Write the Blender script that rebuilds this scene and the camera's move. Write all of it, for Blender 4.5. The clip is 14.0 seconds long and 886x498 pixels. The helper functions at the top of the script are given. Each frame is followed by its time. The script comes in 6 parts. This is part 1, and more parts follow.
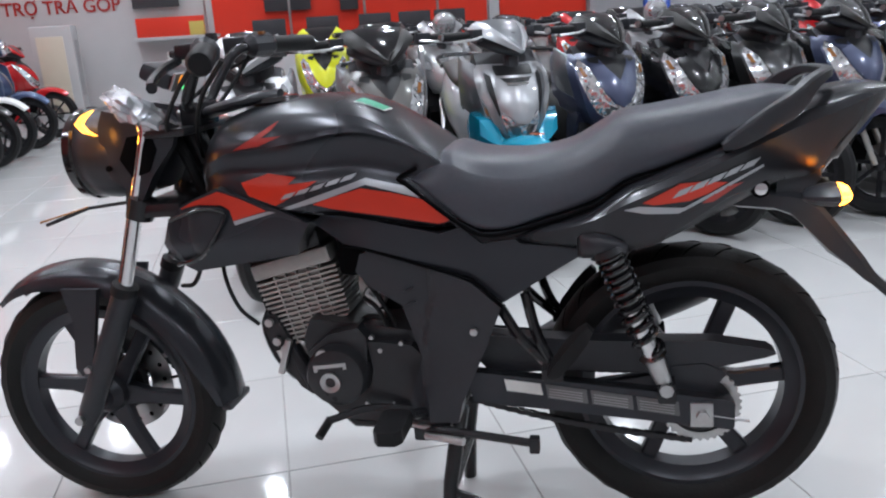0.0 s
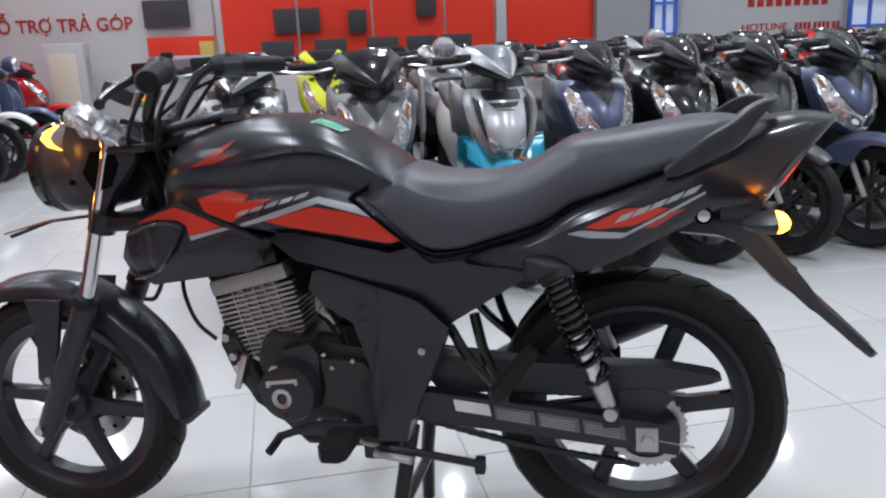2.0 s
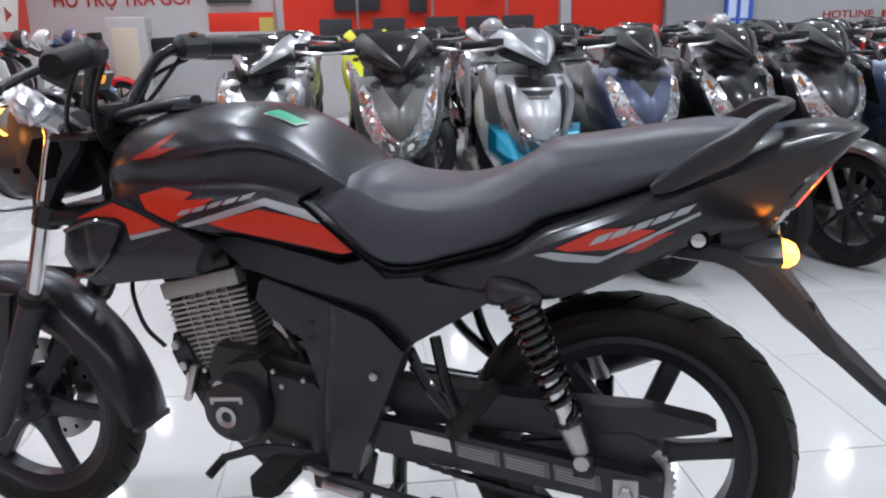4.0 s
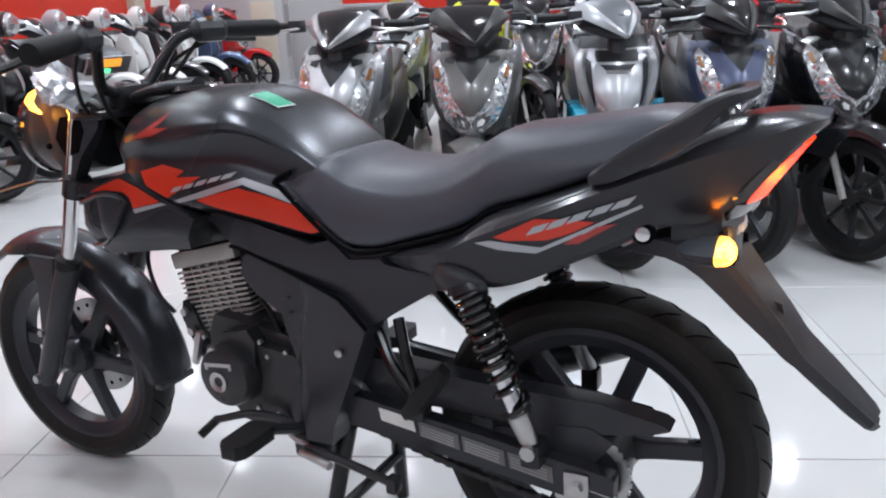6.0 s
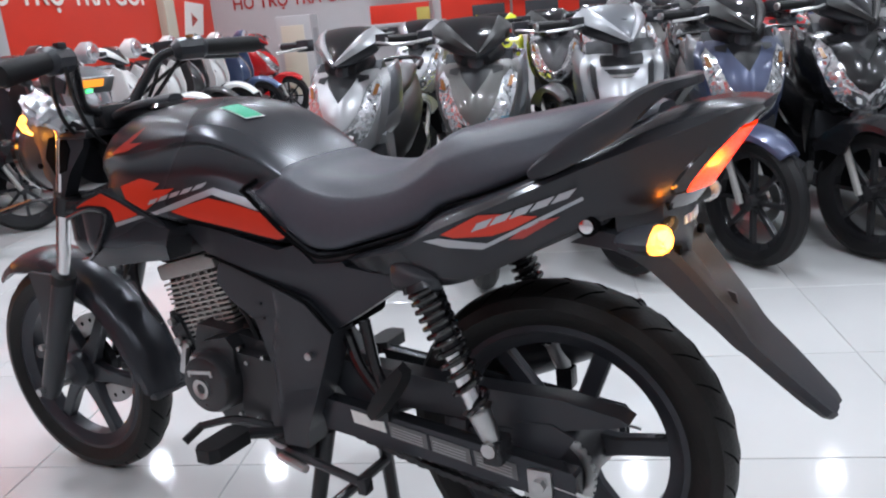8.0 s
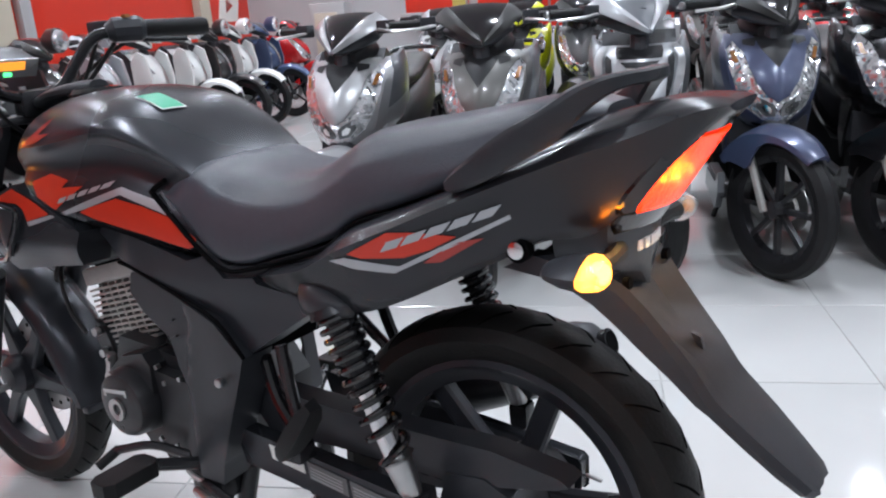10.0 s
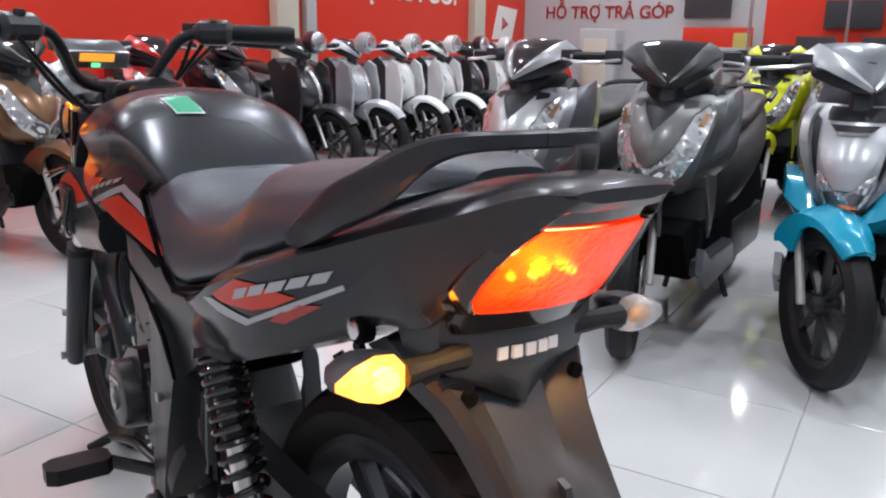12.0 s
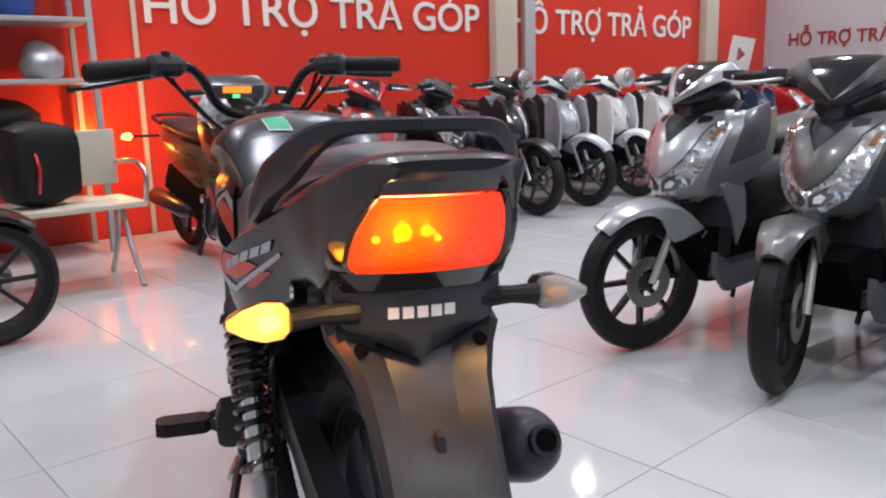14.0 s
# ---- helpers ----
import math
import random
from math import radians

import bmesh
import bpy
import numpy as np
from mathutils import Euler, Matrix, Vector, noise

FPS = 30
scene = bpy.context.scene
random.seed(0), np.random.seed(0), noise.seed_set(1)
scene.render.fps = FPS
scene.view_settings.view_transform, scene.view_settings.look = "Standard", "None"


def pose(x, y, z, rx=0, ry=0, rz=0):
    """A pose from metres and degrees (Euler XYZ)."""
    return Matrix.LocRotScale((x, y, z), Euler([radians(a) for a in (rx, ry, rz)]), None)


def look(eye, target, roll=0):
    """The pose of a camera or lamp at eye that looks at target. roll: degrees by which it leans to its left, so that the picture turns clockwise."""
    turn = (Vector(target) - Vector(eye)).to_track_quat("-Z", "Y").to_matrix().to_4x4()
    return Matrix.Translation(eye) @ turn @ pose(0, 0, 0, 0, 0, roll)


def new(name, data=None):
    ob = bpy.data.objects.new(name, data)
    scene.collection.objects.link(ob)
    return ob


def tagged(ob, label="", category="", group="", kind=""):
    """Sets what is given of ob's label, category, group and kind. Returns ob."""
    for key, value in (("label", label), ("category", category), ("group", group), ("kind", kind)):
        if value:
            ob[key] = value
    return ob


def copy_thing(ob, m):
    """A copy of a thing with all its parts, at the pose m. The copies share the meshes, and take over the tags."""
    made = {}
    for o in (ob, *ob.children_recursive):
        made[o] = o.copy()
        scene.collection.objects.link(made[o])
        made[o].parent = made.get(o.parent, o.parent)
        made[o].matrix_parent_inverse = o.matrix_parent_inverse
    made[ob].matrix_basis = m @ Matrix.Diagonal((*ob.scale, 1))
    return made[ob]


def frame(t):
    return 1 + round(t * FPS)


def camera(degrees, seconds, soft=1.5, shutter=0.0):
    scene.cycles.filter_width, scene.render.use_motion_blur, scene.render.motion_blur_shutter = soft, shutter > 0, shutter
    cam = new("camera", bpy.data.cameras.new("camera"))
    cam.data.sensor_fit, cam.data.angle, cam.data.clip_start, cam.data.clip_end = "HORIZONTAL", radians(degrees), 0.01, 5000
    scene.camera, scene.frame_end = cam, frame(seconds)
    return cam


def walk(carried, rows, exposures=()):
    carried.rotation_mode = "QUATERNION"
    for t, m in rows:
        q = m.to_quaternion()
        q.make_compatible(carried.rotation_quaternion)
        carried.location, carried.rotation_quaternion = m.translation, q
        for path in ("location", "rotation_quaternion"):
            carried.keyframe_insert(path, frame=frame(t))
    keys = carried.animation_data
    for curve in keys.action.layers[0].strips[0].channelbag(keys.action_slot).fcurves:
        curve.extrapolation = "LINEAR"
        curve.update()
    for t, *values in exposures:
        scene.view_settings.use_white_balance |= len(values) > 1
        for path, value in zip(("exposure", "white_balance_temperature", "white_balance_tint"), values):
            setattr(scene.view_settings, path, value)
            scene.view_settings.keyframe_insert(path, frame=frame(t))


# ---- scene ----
from mathutils.bvhtree import BVHTree

cam = camera(57.9, 14.0, soft=2.1)
PATH = [
    (0, (-0.126, -1.553, 1.077), (-0.571, 0.315, 0.517), -3.5),
    (0.5, (-0.091, -1.565, 1.071), (-0.531, 0.316, 0.55), -2.1),
    (1, (-0.055, -1.563, 1.079), (-0.515, 0.314, 0.564), -2.0),
    (1.5, (-0.033, -1.559, 1.08), (-0.508, 0.314, 0.565), -2.3),
    (2, (-0.009, -1.547, 1.071), (-0.482, 0.33, 0.568), -2.4),
    (4.3, (0.142, -1.286, 1.075), (-0.521, 0.516, 0.514), -1.5),
    (4.5, (0.161, -1.273, 1.08), (-0.528, 0.512, 0.499), -1.9),
    (5, (0.226, -1.234, 1.08), (-0.583, 0.491, 0.472), -3.5),
    (5.5, (0.309, -1.213, 1.089), (-0.582, 0.468, 0.473), -3.2),
    (6, (0.393, -1.192, 1.09), (-0.553, 0.463, 0.485), -2.3),
    (6.5, (0.451, -1.18, 1.088), (-0.508, 0.469, 0.486), -2.3),
    (7, (0.489, -1.161, 1.085), (-0.498, 0.475, 0.493), -3.5),
    (7.2, (0.496, -1.155, 1.081), (-0.504, 0.477, 0.5), -4.0),
    (9.3, (0.56, -1.041, 1.038), (-0.534, 0.54, 0.487), -5.2),
    (9.5, (0.559, -1.002, 1.039), (-0.541, 0.57, 0.473), -5.3),
    (10, (0.561, -0.882, 1.031), (-0.572, 0.665, 0.46), -4.2),
    (10.5, (0.568, -0.78, 1.036), (-0.612, 0.736, 0.479), -2.3),
    (11, (0.606, -0.668, 1.038), (-0.676, 0.768, 0.497), -1.7),
    (11.5, (0.671, -0.561, 1.034), (-0.752, 0.739, 0.499), -1.0),
    (12, (0.753, -0.454, 1.026), (-0.845, 0.64, 0.527), 0.9),
    (12.5, (0.825, -0.387, 1.017), (-0.85, 0.597, 0.541), 1.1),
    (13, (0.906, -0.32, 1.004), (-0.852, 0.524, 0.557), 0.2),
    (13.5, (0.963, -0.257, 0.995), (-0.864, 0.441, 0.579), -0.5),
    (14, (1.008, -0.194, 0.982), (-0.872, 0.357, 0.584), -1.6),
]
walk(cam, [(t, look(eye, target, roll)) for t, eye, target, roll in PATH], [(0, -0.05, 6500, 10), (4, 0.06, 6500, 10), (7, 0.12, 6450, 10), (10.5, 0.1, 6450, 10), (11.3, 0.08, 6550, 10), (12.5, 0.02, 6600, 11), (14, -0.06, 6700, 12)])

# The room's own axes stand 23 degrees round from the motorcycle's: u along the far wall, v along the red wall.
ROOM = 23.0


def spot(u, v, z=0.0, turn=0.0):
    """A pose given in the room's axes."""
    return pose(0, 0, 0, 0, 0, ROOM) @ pose(u, v, z, 0, 0, turn)


# ---- world and lamps ----
world = bpy.data.worlds.new("world")
scene.world = world
world.use_nodes = True
world.node_tree.nodes["Background"].inputs[0].default_value = (0.75, 0.8, 0.9, 1)
world.node_tree.nodes["Background"].inputs[1].default_value = 0.03
CEILING = 3.2
LAMPS = [(u, v) for u in (-4.3, -3.05, -1.3, 0.48, 2.2, 3.95, 5.7, 7.45) for v in (-2.6, 0.4, 2.1, 3.8, 5.5, 7.2, 8.9)]
lamp_data = bpy.data.lights.new("downlight_lamp", "AREA")
lamp_data.shape, lamp_data.size, lamp_data.energy, lamp_data.color = "DISK", 0.13, 16.5, (0.86, 0.93, 1.03)
lamp_data.spread = radians(145)
for u, v in LAMPS:
    new("downlight_lamp", lamp_data).matrix_world = spot(u, v, CEILING - 0.025)


# ---- materials ----
def material(name, colour, rough=0.5, metal=0.0, coat=0.0, grain=0.0, scale=40.0, bump=0.0, wear=0.0, emit=None, power=0.0, glass=0.0, ior=1.45, vary=0.0):
    """A principled material with variation at two scales: fine grain and broad soft wear."""
    m = bpy.data.materials.new(name)
    m.use_nodes = True
    nt = m.node_tree
    b = nt.nodes["Principled BSDF"]
    b.inputs["Base Color"].default_value = (*colour, 1)
    b.inputs["Roughness"].default_value = rough
    b.inputs["Metallic"].default_value = metal
    b.inputs["Coat Weight"].default_value = coat
    b.inputs["Coat Roughness"].default_value = 0.06
    b.inputs["IOR"].default_value = ior
    b.inputs["Transmission Weight"].default_value = glass
    if emit:
        b.inputs["Emission Color"].default_value = (*emit, 1)
        b.inputs["Emission Strength"].default_value = power
    tc = nt.nodes.new("ShaderNodeTexCoord")
    if grain or wear or vary:
        fine = nt.nodes.new("ShaderNodeTexNoise")
        fine.inputs["Scale"].default_value, fine.inputs["Detail"].default_value = scale, 4
        nt.links.new(tc.outputs["Object"], fine.inputs["Vector"])
        broad = nt.nodes.new("ShaderNodeTexNoise")
        broad.inputs["Scale"].default_value, broad.inputs["Detail"].default_value = scale / 12, 3
        nt.links.new(tc.outputs["Object"], broad.inputs["Vector"])
        mix = nt.nodes.new("ShaderNodeMath")
        mix.operation = "MULTIPLY_ADD"
        nt.links.new(fine.outputs["Fac"], mix.inputs[0])
        mix.inputs[1].default_value = grain * 2
        add = nt.nodes.new("ShaderNodeMath")
        add.operation = "MULTIPLY_ADD"
        nt.links.new(broad.outputs["Fac"], add.inputs[0])
        add.inputs[1].default_value = wear * 2
        add.inputs[2].default_value = 1 - grain - wear
        nt.links.new(add.outputs[0], mix.inputs[2])
        last = mix.outputs[0]
        if vary:
            info = nt.nodes.new("ShaderNodeObjectInfo")
            each = nt.nodes.new("ShaderNodeMath")
            each.operation = "MULTIPLY_ADD"
            nt.links.new(info.outputs["Random"], each.inputs[0])
            each.inputs[1].default_value = vary
            nt.links.new(last, each.inputs[2])
            last = each.outputs[0]
        tint = nt.nodes.new("ShaderNodeVectorMath")
        tint.operation = "SCALE"
        tint.inputs[0].default_value = colour
        nt.links.new(last, tint.inputs["Scale"])
        nt.links.new(tint.outputs[0], b.inputs["Base Color"])
        rr = nt.nodes.new("ShaderNodeMath")
        rr.operation = "MULTIPLY_ADD"
        nt.links.new(broad.outputs["Fac"], rr.inputs[0])
        rr.inputs[1].default_value = rough * 0.5
        rr.inputs[2].default_value = rough * 0.75
        nt.links.new(rr.outputs[0], b.inputs["Roughness"])
    if bump:
        n = nt.nodes.new("ShaderNodeTexNoise")
        n.inputs["Scale"].default_value, n.inputs["Detail"].default_value = scale * 4, 3
        nt.links.new(tc.outputs["Object"], n.inputs["Vector"])
        bp = nt.nodes.new("ShaderNodeBump")
        bp.inputs["Strength"].default_value, bp.inputs["Distance"].default_value = bump, 0.002
        nt.links.new(n.outputs["Fac"], bp.inputs["Height"])
        nt.links.new(bp.outputs[0], b.inputs["Normal"])
    return m


MATTE = material("matte black paint", (0.03, 0.032, 0.039), 0.3, 0.3, grain=0.04, scale=16, wear=0.06)
SATIN = material("charcoal satin paint", (0.038, 0.04, 0.047), 0.27, 0.45, grain=0.03, scale=14, wear=0.05)
TAIL_BLACK = material("satin black tail paint", (0.024, 0.0245, 0.029), 0.24, 0.3, coat=0.12, grain=0.04, scale=16, wear=0.06)
PLASTIC = material("grained black plastic", (0.031, 0.0325, 0.038), 0.34, grain=0.1, scale=80, bump=0.12, ior=1.4)
VINYL = material("black seat vinyl", (0.058, 0.063, 0.078), 0.34, grain=0.1, scale=120, bump=0.25, wear=0.1)
RUBBER = material("black rubber", (0.011, 0.011, 0.012), 0.5, grain=0.15, scale=60, bump=0.2, wear=0.15, ior=1.3)
TREAD = material("dusty tyre tread", (0.012, 0.0115, 0.0115), 0.5, grain=0.25, scale=45, bump=0.4, wear=0.25, ior=1.3)
IRON = material("satin black steel", (0.023, 0.023, 0.026), 0.25, 0.2, grain=0.1, scale=50)
GLOSS = material("gloss black", (0.01, 0.01, 0.012), 0.12, coat=0.5)
# Near-black paints the shade of holes, gaps and fills; also colours the seat piping.
DARK = material("black and painted hollow shade", (0.004, 0.004, 0.0045), 0.8, ior=1.1)
CHROME = material("chrome", (0.75, 0.75, 0.76), 0.12, 1.0, grain=0.05, scale=60)
STEEL = material("brushed steel", (0.5, 0.5, 0.5), 0.32, 1.0, grain=0.12, scale=90)
ALLOY = material("cast alloy", (0.42, 0.41, 0.39), 0.5, 0.6, grain=0.15, scale=80, bump=0.2)
CASE = material("black engine paint", (0.025, 0.025, 0.028), 0.3, 0.1, grain=0.12, scale=90, bump=0.15)
ORANGE_RED = material("orange red decal", (0.62, 0.034, 0.012), 0.34, coat=0.15, grain=0.05, scale=30)
DIM_RED = material("faded red decal", (0.36, 0.03, 0.022), 0.36, coat=0.3, grain=0.3, scale=30)
SILVER_DECAL = material("silver decal", (0.42, 0.43, 0.45), 0.35, 0.4, grain=0.05, scale=60)
LABEL_WHITE = material("white paper label", (0.8, 0.8, 0.77), 0.6, grain=0.1, scale=60)
LABEL_GREY = material("grey printed label", (0.13, 0.13, 0.132), 0.4, grain=0.1, scale=60)
INK = material("pale label print", (0.34, 0.34, 0.34), 0.5)
GREEN = material("green sticker", (0.03, 0.36, 0.2), 0.4, grain=0.1, scale=50)
WHITE_INK = material("white lettering", (0.72, 0.72, 0.72), 0.4)
TAIL_RED = material("lit red lens", (1.0, 0.09, 0.004), 0.22, coat=0.12, ior=1.3, emit=(1.0, 0.035, 0.0015), power=0.75, glass=0.96, scale=40, bump=0.9)
TAIL_HOT = material("tail lamp bulb", (0.9, 0.5, 0.2), 0.2, emit=(1.0, 0.55, 0.2), power=90.0)
LAMP_BOWL = material("lamp bowl", (0.85, 0.82, 0.78), 0.35, 0.25, grain=0.15, scale=60, bump=1.0)
AMBER = material("lit amber bulb", (0.8, 0.22, 0.02), 0.25, emit=(1.0, 0.24, 0.012), power=60.0)
LIT_LENS = material("lit signal lens", (1.0, 0.7, 0.3), 0.28, glass=0.85, emit=(1.0, 0.43, 0.06), power=1.9, scale=25, bump=0.6)
CLEAR = material("clear lens", (0.9, 0.9, 0.92), 0.08, glass=0.8, coat=0.4, scale=30, bump=0.5)
AMBER_DULL = material("amber reflector", (0.3, 0.13, 0.045), 0.2, coat=0.5)
LCD = material("orange display", (0.6, 0.2, 0.02), 0.3, emit=(1.0, 0.35, 0.04), power=1.1)
GREEN_LAMP = material("green lamp", (0.1, 0.6, 0.2), 0.3, emit=(0.1, 1.0, 0.3), power=2.0)
REFLECTOR = material("faceted lamp reflector", (0.72, 0.73, 0.76), 0.12, 0.9, grain=0.3, scale=90, bump=0.8)
FOIL = material("crumpled clear film", (0.6, 0.62, 0.65), 0.14, 0.6, grain=0.2, scale=50, bump=0.6)

WALL_WHITE = material("white wall panel", (0.43, 0.43, 0.435), 0.45, grain=0.03, scale=8, wear=0.08)
WALL_RED = material("red sign vinyl", (0.66, 0.04, 0.02), 0.35, coat=0.15, grain=0.03, scale=10, wear=0.06)
WALL_CREAM = material("cream column paint", (0.55, 0.5, 0.4), 0.5, grain=0.04, scale=9, wear=0.08)
WALL_GREY = material("grey column cladding", (0.3, 0.3, 0.31), 0.4, grain=0.05, scale=9, wear=0.06)
SIGN_WHITE = material("sign lettering white", (0.75, 0.72, 0.68), 0.45)
SIGN_RED = material("sign lettering dark red", (0.33, 0.02, 0.015), 0.45)
CEIL = material("ceiling board", (0.66, 0.66, 0.65), 0.7, grain=0.04, scale=6)
SCREEN = material("dark screen", (0.05, 0.05, 0.055), 0.25)
BLUE_FRAME = material("blue window frame", (0.05, 0.12, 0.5), 0.4)
PALE_GLASS = material("frosted pane", (0.55, 0.6, 0.68), 0.25, emit=(0.6, 0.75, 1.0), power=0.25)
BLUE_CLOTH = material("blue wrap", (0.04, 0.1, 0.4), 0.5, grain=0.2, scale=30)
GROUT = material("tile grout", (0.36, 0.355, 0.345), 0.8, grain=0.2, scale=30)
TILE = material("polished porcelain tile", (0.495, 0.495, 0.49), 0.075, grain=0.04, scale=5, wear=0.1, coat=0.3, vary=0.05, bump=0.02)


# ---- mesh helpers ----
def part(name, bm, mat, parent=None, label="", smooth=32, bevel=0.0):
    """One mesh object from a bmesh, under a thing or a part."""
    if bevel:
        edges = [e for e in bm.edges if len(e.link_faces) == 2 and e.calc_face_angle(0) > 0.5]
        bmesh.ops.bevel(bm, geom=edges, offset=bevel, segments=2, profile=0.6, affect="EDGES", clamp_overlap=True)
    bmesh.ops.recalc_face_normals(bm, faces=bm.faces)
    limit = radians(smooth)
    for f in bm.faces:
        f.smooth = smooth > 0
    for e in bm.edges:
        e.smooth = not (len(e.link_faces) == 2 and e.calc_face_angle(0) > limit)
    me = bpy.data.meshes.new(name)
    bm.to_mesh(me)
    bm.free()
    me.materials.append(mat)
    ob = new(name, me)
    if parent:
        ob.parent = parent
    if label:
        tagged(ob, label)
    return ob


def thing(name, m, label, category, group="", kind=""):
    ob = new(name)
    ob.empty_display_size = 0.1
    ob.matrix_world = m
    return tagged(ob, label, category, group, kind)


def box(x0, x1, y0, y1, z0, z1, m=None, bm=None):
    bm = bm or bmesh.new()
    made = bmesh.ops.create_cube(bm, size=1)["verts"]
    t = Matrix.Translation(((x0 + x1) / 2, (y0 + y1) / 2, (z0 + z1) / 2)) @ Matrix.Diagonal((x1 - x0, y1 - y0, z1 - z0, 1))
    bmesh.ops.transform(bm, matrix=(m or Matrix()) @ t, verts=made)
    return bm


def prism(outline, y0, y1, bm=None, taper=1.0):
    """A side outline (x, z) with thickness along y; taper shrinks the face at y1."""
    bm = bm or bmesh.new()
    cx, cz = sum(p[0] for p in outline) / len(outline), sum(p[1] for p in outline) / len(outline)
    a = [bm.verts.new((x, y0, z)) for x, z in outline]
    b = [bm.verts.new((cx + (x - cx) * taper, y1, cz + (z - cz) * taper)) for x, z in outline]
    bm.faces.new(a)
    bm.faces.new(b[::-1])
    for i in range(len(a)):
        bm.faces.new((a[i], b[i], b[i - 1], a[i - 1]))
    return bm


def loft(rings, bm=None, cap=True):
    bm = bm or bmesh.new()
    rows = [[bm.verts.new(p) for p in ring] for ring in rings]
    n = len(rows[0])
    for a, b in zip(rows, rows[1:]):
        for i in range(n):
            bm.faces.new((a[i - 1], a[i], b[i], b[i - 1]))
    if cap:
        bm.faces.new(rows[0])
        bm.faces.new(rows[-1][::-1])
    return bm


def hoop(x, w, top, low, mid, power=2.4, n=28, y=0.0):
    """A closed cross-section at x: half width w, from low to top, widest at mid."""
    pts = []
    for i in range(n):
        a = 2 * math.pi * (i + 0.5) / n
        c, s = math.cos(a), math.sin(a)
        c, s = math.copysign(abs(c) ** (2 / power), c), math.copysign(abs(s) ** (2 / power), s)
        pts.append((x, y + w * c, mid + (top - mid) * s if s > 0 else mid + (mid - low) * s))
    return pts


def tube(points, radius, n=10, bm=None, cap=True, flat=1.0):
    """A round bar along points; radius may be one number or one for each point."""
    points = [Vector(p) for p in points]
    radii = radius if isinstance(radius, (list, tuple)) else [radius] * len(points)
    side, rings = None, []
    for i, p in enumerate(points):
        d = (points[min(i + 1, len(points) - 1)] - points[max(i - 1, 0)]).normalized()
        if side is None:
            side = d.orthogonal().normalized()
        side = (side - d * side.dot(d)).normalized()
        up = d.cross(side)
        rings.append([p + radii[i] * (math.cos(2 * math.pi * k / n) * side + flat * math.sin(2 * math.pi * k / n) * up) for k in range(n)])
    return loft(rings, bm, cap)


def smooth_path(points, steps=6):
    """A Catmull-Rom curve through points."""
    p = [Vector(q) for q in points]
    p = [2 * p[0] - p[1], *p, 2 * p[-1] - p[-2]]
    out = []
    for i in range(1, len(p) - 2):
        for k in range(steps):
            t = k / steps
            out.append(0.5 * (2 * p[i] + (p[i + 1] - p[i - 1]) * t + (2 * p[i - 1] - 5 * p[i] + 4 * p[i + 1] - p[i + 2]) * t * t + (3 * p[i] - p[i - 1] - 3 * p[i + 1] + p[i + 2]) * t ** 3))
    return [*out, p[-2]]


def lathe(profile, centre=(0, 0, 0), n=48, bm=None, axis="Y", closed=False):
    """Turn (radius, height) pairs about an axis through centre."""
    bm = bm or bmesh.new()
    turn = {"Y": Matrix.Rotation(radians(-90), 4, "X"), "X": Matrix.Rotation(radians(90), 4, "Y"), "Z": Matrix()}[axis]
    m = Matrix.Translation(centre) @ turn
    rows = [[bm.verts.new(m @ Vector((r * math.cos(2 * math.pi * k / n), r * math.sin(2 * math.pi * k / n), h))) for k in range(n)] for r, h in profile]
    pairs = list(zip(rows, rows[1:])) + ([(rows[-1], rows[0])] if closed else [])
    for a, b in pairs:
        for k in range(n):
            bm.faces.new((a[k - 1], a[k], b[k], b[k - 1]))
    if not closed:
        for row in (rows[0], rows[-1][::-1]):
            bm.faces.new(row)
    return bm


def cut_up(bm, x0, x1, z0, z1, step):
    for axis, a, b in ((0, x0, x1), (2, z0, z1)):
        k = a + step
        while k < b:
            co, no = [0, 0, 0], [0, 0, 0]
            co[axis], no[axis] = k, 1
            bmesh.ops.bisect_plane(bm, geom=bm.verts[:] + bm.edges[:] + bm.faces[:], plane_co=co, plane_no=no)
            k += step


def decal(outline, trees, side=-1, step=0.02, lift=0.0016):
    """A thin skin with a side outline (x, z), laid on the nearest surface seen from that side."""
    bm = bmesh.new()
    bm.faces.new([bm.verts.new((x, 0, z)) for x, z in outline])
    xs, zs = [p[0] for p in outline], [p[1] for p in outline]
    cut_up(bm, min(xs), max(xs), min(zs), max(zs), step)
    for v in bm.verts:
        best = None
        for tree in trees:
            hit = tree.ray_cast(Vector((v.co.x, side * 1.0, v.co.z)), Vector((0, -side, 0)))[0]
            if hit and (best is None or hit.y * side > best):
                best = hit.y * side
        v.co.y = side * ((best if best is not None else 0.1) + lift)
    return bm


def slant_bars(x, z, width, height, count, rise, lean=0.35, gap=0.25):
    """Outlines for a row of leaning bars that stands for a name, rising by rise over its width."""
    w = width / count
    out = []
    for i in range(count):
        a, b = x + i * w, x + (i + 1 - gap) * w
        za, zb = z + rise * (a - x) / width, z + rise * (b - x) / width
        out.append([(a, za), (b, zb), (b + lean * height, zb + height), (a + lean * height, za + height)])
    return out


